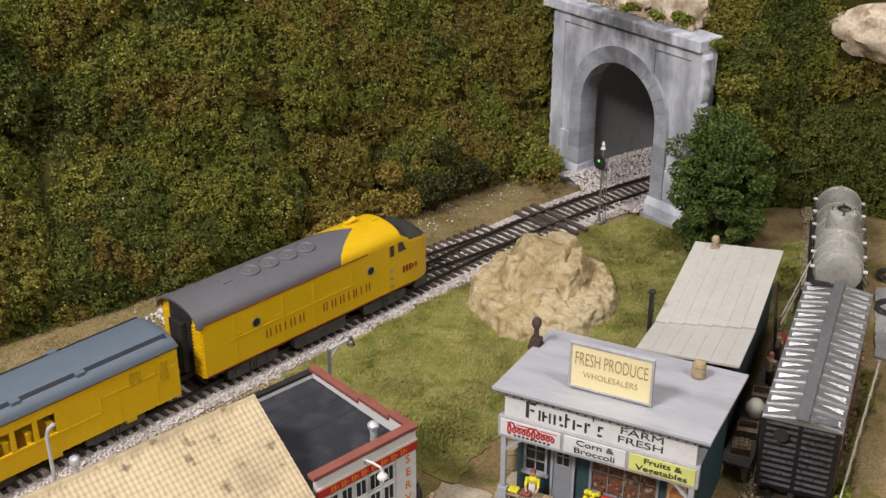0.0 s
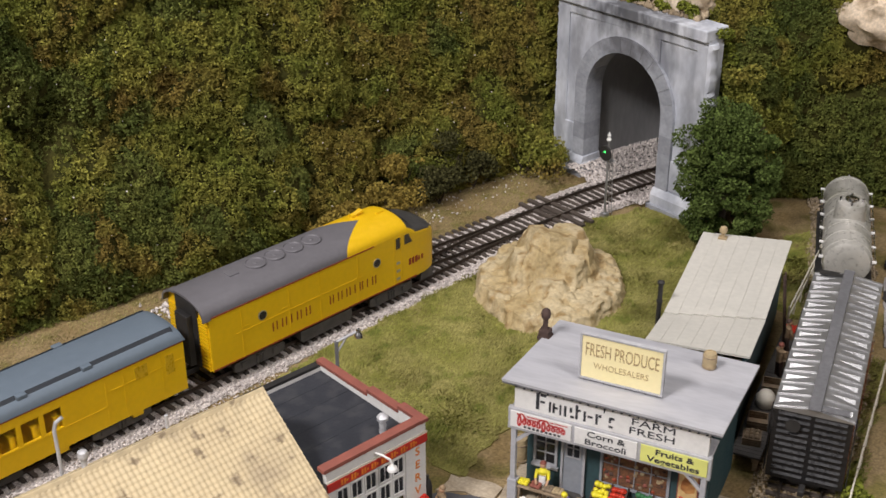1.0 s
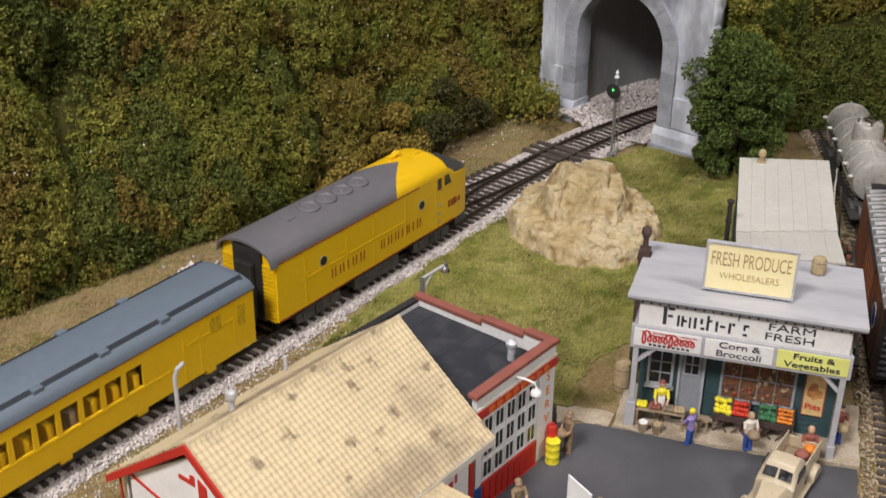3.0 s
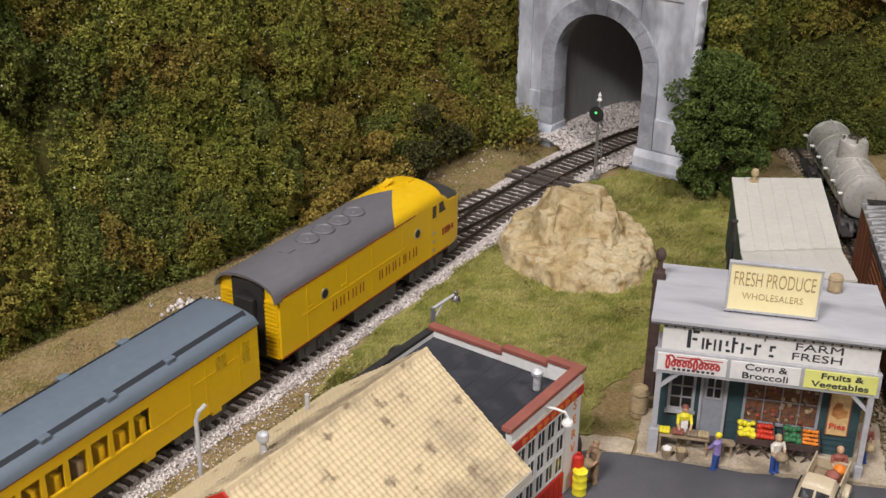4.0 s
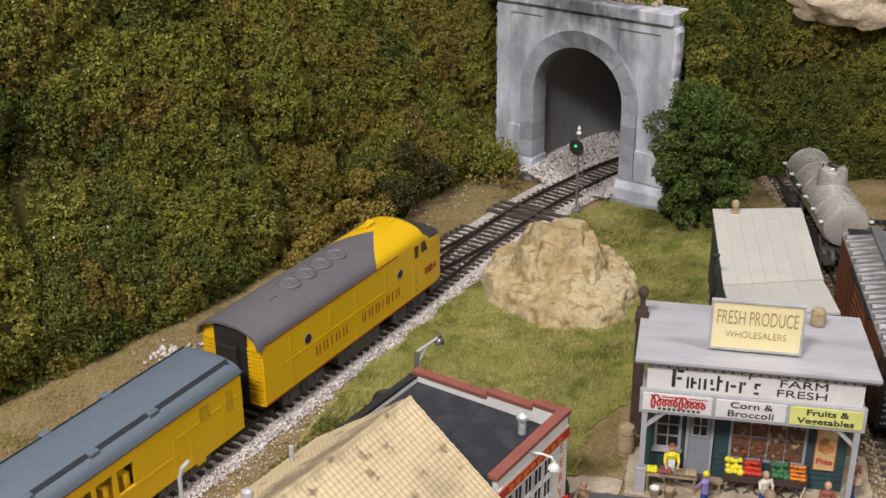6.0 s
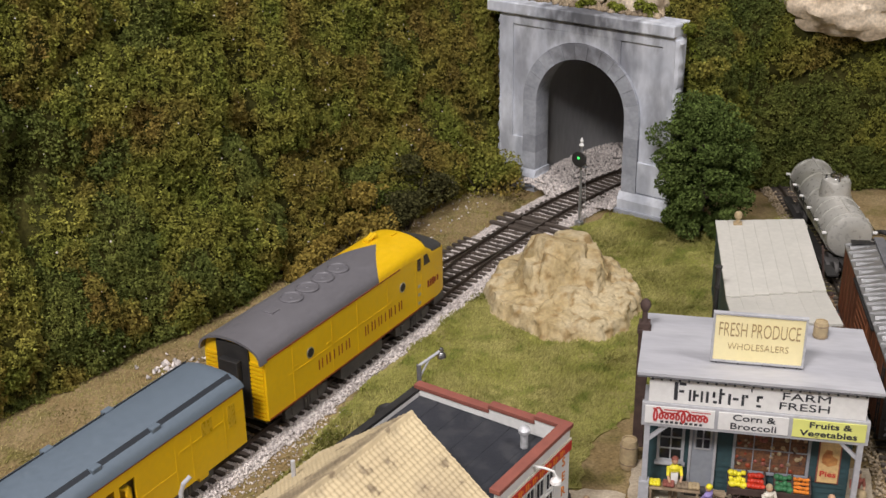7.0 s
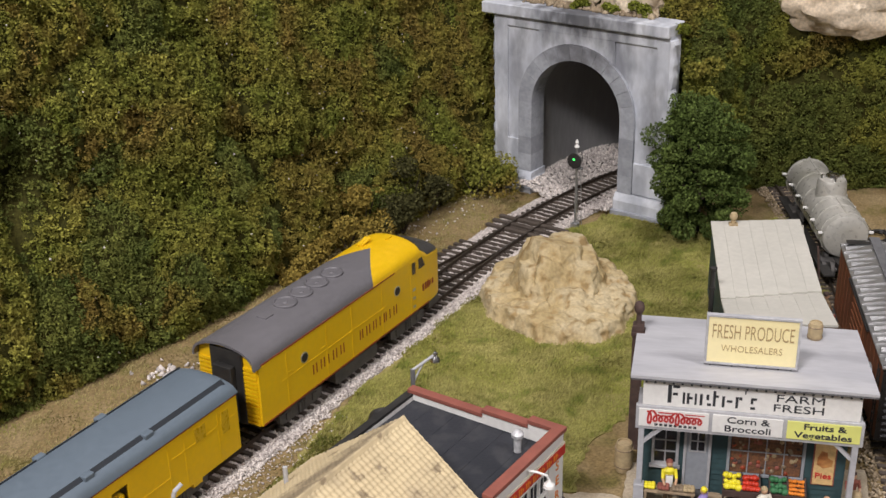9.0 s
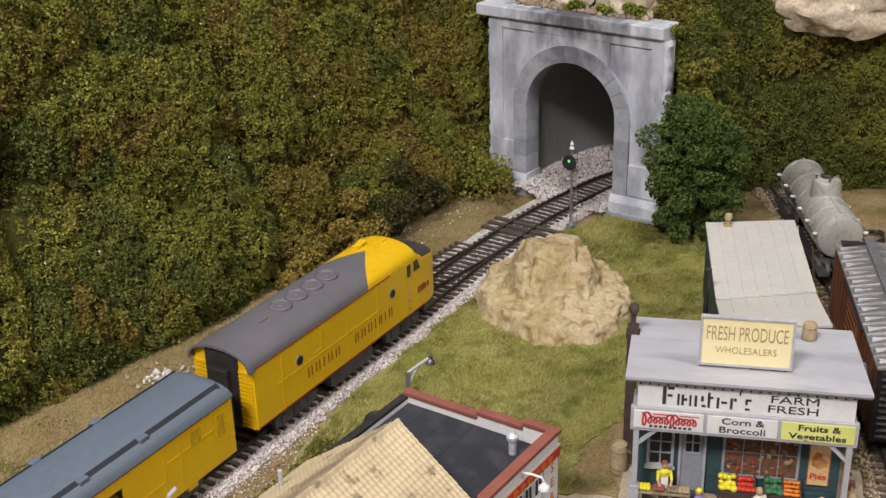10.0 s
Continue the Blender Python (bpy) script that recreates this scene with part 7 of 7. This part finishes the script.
def drum():
    X = st_xy(-6.2, -5.2)
    top = thing("oil_drum", X[0], X[1], 0.9, 0, "yellow ribbed oil drum beside the garage door", "oil drum")
    part("shell", turned(bmesh.new(), [(3.0, 0), (3.1, 0.3), (3.0, 0.6), (3.0, 3.4), (3.2, 3.7), (3.2, 4.0), (3.0, 4.3), (3.0, 7.2), (3.2, 7.5), (3.2, 7.8), (3.0, 8.1), (3.0, 10.8), (3.2, 11.1), (2.8, 11.2), (2.7, 10.9)], 22), M_LEMON, top, smooth=True)
    X = st_xy(-3.0, -2.2)
    ob = thing("oil_can", X[0], X[1], 0.9, 0, "red oil cabinet with domed top by the garage wall", "oil can")
    part("can", turned(bmesh.new(), [(2.4, 0), (2.4, 14.5), (2.1, 15.6), (1.0, 16.2), (0.9, 17.2)], 14), M_RED, ob, smooth=True)
    X = st_xy(2.2, 1.6)
    ob = thing("gas_cylinder", X[0], X[1], 0, 0, "black gas cylinder against the garage corner", "gas cylinder")
    part("bottle", turned(bmesh.new(), [(2.2, 0), (2.2, 18), (1.6, 21), (0.8, 22), (0.8, 24)], 14), M_BLACK, ob, smooth=True)


drum()


def wheel(parent, x, y, z, r, w, material=None):
    bm = tube(bmesh.new(), (x, y - w / 2, z), (x, y + w / 2, z), r, n=22)
    t = part("wheel", bm, M_BLACK, parent, smooth=True)
    s = 1 if y > 0 else -1
    part("hubcap", tube(bmesh.new(), (x, y + s * w * 0.5, z), (x, y + s * (w * 0.5 + 0.25), z), r * 0.55, n=18), material or M_CHROME, t)


def pickup():
    X = shop_xy(67.5, -32.5)
    top = thing("pickup_truck", X[0], X[1], 0.9, S_ANG - 107.0, "beige vintage pickup truck loaded with produce", "pickup truck")
    # x forward
    def ring(x, w, z0, z1, r=0.8):
        return [(x, -w, z0), (x, -w * 1.02, (z0 + z1) / 2), (x, -w * 0.96, z1 - r), (x, -w * 0.75, z1 - r * 0.2), (x, 0, z1), (x, w * 0.75, z1 - r * 0.2), (x, w * 0.96, z1 - r), (x, w * 1.02, (z0 + z1) / 2), (x, w, z0)]
    bm = loft(bmesh.new(), [ring(*q) for q in ((27, 2.4, 6, 9.5, 1), (26.2, 3.4, 4.5, 11.6, 1.4), (24, 4.3, 4, 12.9, 1.8), (17, 5.2, 4, 13.6, 2), (10.5, 6.6, 4, 14.0, 2))])
    body = part("hood", bm, M_BEIGE, top, smooth=True)
    bm = loft(bmesh.new(), [ring(*q) for q in ((10.5, 8.0, 3.5, 14.0, 1.5), (9, 8.2, 3.5, 14.8, 2), (5.2, 7.6, 3.5, 19.6, 2.6), (2, 7.5, 3.5, 20.6, 2.6), (-3.5, 7.5, 3.5, 20.4, 2.6), (-5.6, 7.6, 3.5, 18.4, 2.4), (-6, 7.9, 3.5, 13.8, 1.6))])
    cab = part("cab", bm, M_BEIGE, top, smooth=True)
    for s in (-1, 1):
        bm = bmesh.new()
        v = [bm.verts.new(p) for p in ((8.4, s * 0.5, 15.4), (8.4, s * 6.0, 15.2), (5.9, s * 5.6, 18.4), (5.9, s * 0.5, 18.8), (8.9, s * 0.5, 15.7), (8.9, s * 6.0, 15.5), (6.4, s * 5.6, 18.7), (6.4, s * 0.5, 19.1))]
        for q in ((0, 1, 2, 3), (4, 5, 6, 7), (0, 1, 5, 4), (1, 2, 6, 5), (2, 3, 7, 6), (3, 0, 4, 7)):
            bm.faces.new([v[i] for i in q])
        part("windscreen", bm, M_GLASSDK, cab)
        part("side_window", prism(bmesh.new(), [(-3.8, 13.8), (5.4, 13.8), (3.6, 17.6), (-3.4, 17.6)], "y", min(s * 7.2, s * 8.0), max(s * 7.2, s * 8.0)), M_GLASSDK, cab)
        for xx, k in ((19.5, 1.0), (-17.5, 0.95)):
            bm = bmesh.new()
            pts = [(xx + 5.6 * k * math.cos(math.pi * i / 10), 3.4 + 6.0 * k * math.sin(math.pi * i / 10)) for i in range(11)]
            loft(bm, [[(p[0], s * y, p[1] * f + 3.2 * (1 - f)) for p in pts] for y, f in ((5.0, 0.9), (6.8, 1.0), (9.2, 0.97), (10.0, 0.85))])
            part("mudguard", bm, M_BEIGE, top, smooth=True)
            wheel(top, xx, s * 8.0, 3.9, 3.9, 2.6)
        part("headlight", turned(bmesh.new(), [(1.6, 0), (1.7, 0.6), (1.2, 1.4), (0.3, 1.7)], 14), M_CHROME, top, smooth=True).matrix_basis = pose(0.0235, s * 0.0072, 0.0105, 0, 80, 0)
        part("running_board", boxm(-12, 14, min(s * 7.4, s * 9.6), max(s * 7.4, s * 9.6), 3.2, 3.9, 0.2), M_BEIGE, top)
        part("bed_side", boxm(-27, -6.3, min(s * 6.6, s * 7.4), max(s * 6.6, s * 7.4), 7, 12.8, 0.25), M_BEIGE, top)
        part("stake_rail", boxm(-27, -6.3, min(s * 6.7, s * 7.3), max(s * 6.7, s * 7.3), 14.2, 15.4, 0.15), M_BEIGE, top)
        for xx in (-26, -16.5, -7.2):
            part("stake", boxm(xx - 0.5, xx + 0.5, min(s * 6.75, s * 7.25), max(s * 6.75, s * 7.25), 12.8, 14.19), M_BEIGE, top)
    part("bed_floor", boxm(-27, -6.3, -6.597, 6.597, 7, 8, 0.1), M_WOOD, top)
    part("tailgate", boxm(-27.8, -27.003, -7, 7, 7, 12.8, 0.2), M_BEIGE, top)
    part("grille", boxm(26.4, 27.3, -2.0, 2.0, 5.2, 9.4, 0.3), M_CHROME, top)
    bm = bmesh.new()
    tube(bm, (27.6, -8.4, 4.6), (28.6, 0, 4.6), 0.7, n=8)
    tube(bm, (28.6, 0, 4.6), (27.6, 8.4, 4.6), 0.7, n=8)
    part("bumper", bm, M_CHROME, top)
    part("chassis", boxm(-26, 25, -4, 4, 3, 5), M_BLACK, top)
    a = radians(S_ANG - 107.0)
    for k, (dx, dy, m, lab) in enumerate(((-12, 3, M_PAD, "grey sack in the truck bed"), (-11, -3.5, M_LEMON, "yellow sack in the truck bed"), (-19, 2, M_COPING, "dark red basket in the truck bed"))):
        ob = part("sack", turned(bmesh.new(), [(2.4, 0), (3.2, 1.5), (3.0, 3.6), (1.6, 5.0), (0.5, 5.4)], 12), m, None, smooth=True)
        ob.matrix_basis = pose((X[0] + dx * math.cos(a) - dy * math.sin(a)) * MM, (X[1] + dx * math.sin(a) + dy * math.cos(a)) * MM, 8.9 * MM)
        tagged(ob, lab, "sack", "sacks")


pickup()


def white_car():
    X = st_xy(-50.5, -34.5)
    top = thing("white_car", X[0], X[1], 0.9, ST[2] - 20, "white rounded car with raised hood under repair", "car")
    def ring(x, w, z0, z1, r=1.5):
        return [(x, -w, z0), (x, -w * 1.03, (z0 + z1) * 0.5), (x, -w * 0.95, z1 - r), (x, -w * 0.7, z1 - r * 0.25), (x, 0, z1), (x, w * 0.7, z1 - r * 0.25), (x, w * 0.95, z1 - r), (x, w * 1.03, (z0 + z1) * 0.5), (x, w, z0)]
    part("body", loft(bmesh.new(), [ring(*q) for q in ((23, 6, 4, 8.5), (21, 8, 3, 10), (10, 9, 3, 11), (-14, 9, 3, 11.4), (-22, 8, 3, 10), (-24, 6, 4, 8.5))]), M_WHITE, top, smooth=True)
    roof = part("cabin", loft(bmesh.new(), [ring(*q) for q in ((9, 7.6, 10, 11.4), (5, 7.2, 10, 16.2), (-1, 7.0, 10, 17.4), (-9, 7.0, 10, 17.0), (-14, 7.4, 10, 14), (-17, 7.6, 10, 11.2))]), M_WHITE, top, smooth=True)
    part("roof_patch", prism(bmesh.new(), [(-6, -3.4), (0.5, -3.0), (2.0, 0.2), (-1.4, 3.6), (-6, 2.8)], "z", 16.6, 17.6), M_BLUE, roof, "blue painted patch")
    part("raised_hood", boxm(12.5, 13.4, -7.4, 7.4, 11, 24, 0.3), M_WHITE, top, "white hood lid standing open")
    for s in (-1, 1):
        part("side_window", boxm(-12, 4, min(s * 6.9, s * 7.45), max(s * 6.9, s * 7.45), 11.8, 15, 0.2), M_GLASSDK, roof)
        for xx in (15, -15):
            wheel(top, xx, s * 8.0, 3.6, 3.6, 2.4)


white_car()


def hose(x, y, r, label):
    bm = bmesh.new()
    pts = []
    for k in range(46):
        a = 6.283 * k / 15
        rr = r * (1 + 0.12 * math.sin(k * 1.3))
        pts.append((rr * math.cos(a) * 1.2, rr * math.sin(a), 1.2 + 0.045 * k))
    for a, b in zip(pts, pts[1:]):
        tube(bm, a, b, 0.9, n=7)
    ob = part("hose_coil", bm, M_BLACK, None, smooth=True)
    ob.matrix_basis = pose(x * MM, y * MM, 0.3 * MM, 0, 0, 30)
    tagged(ob, label, "hose", "hoses")


hose(*shop_xy(136, 318), 8, "black rubber hose coiled on the yard")
hose(*shop_xy(143, 275), 10, "black rubber hose coiled on the yard")
for q, sd in (((143, 70), 81), ((146, 58), 82)):
    X = shop_xy(*q)
    shrub("yard_shrub", X[0], X[1], 0, 8, 11, M_LEAF_LIME, "small lime green bush beside the yard fence", sd, 900, 6)


def scatter_rocks():
    r = np.random.RandomState(44)
    pts = []
    for k in range(420):
        x = -240 + 330 * r.rand()
        y = main_at(x) + (62 + 40 * r.rand()) * 1.0
        pts.append((x, y, 0.1))
    stones("dirt_specks", np.array(pts), 0.75, M_BALLAST, "stray white stones on the bare earth", 15)
    g = np.c_[-166 + 9 * r.normal(size=40) , 628 + 5 * r.normal(size=40), 0.4 + 0 * r.rand(40)]
    stones("rubble_heap", g, 1.8, M_BALLAST, "small heap of pale broken stone at the hill foot", 16)


scatter_rocks()
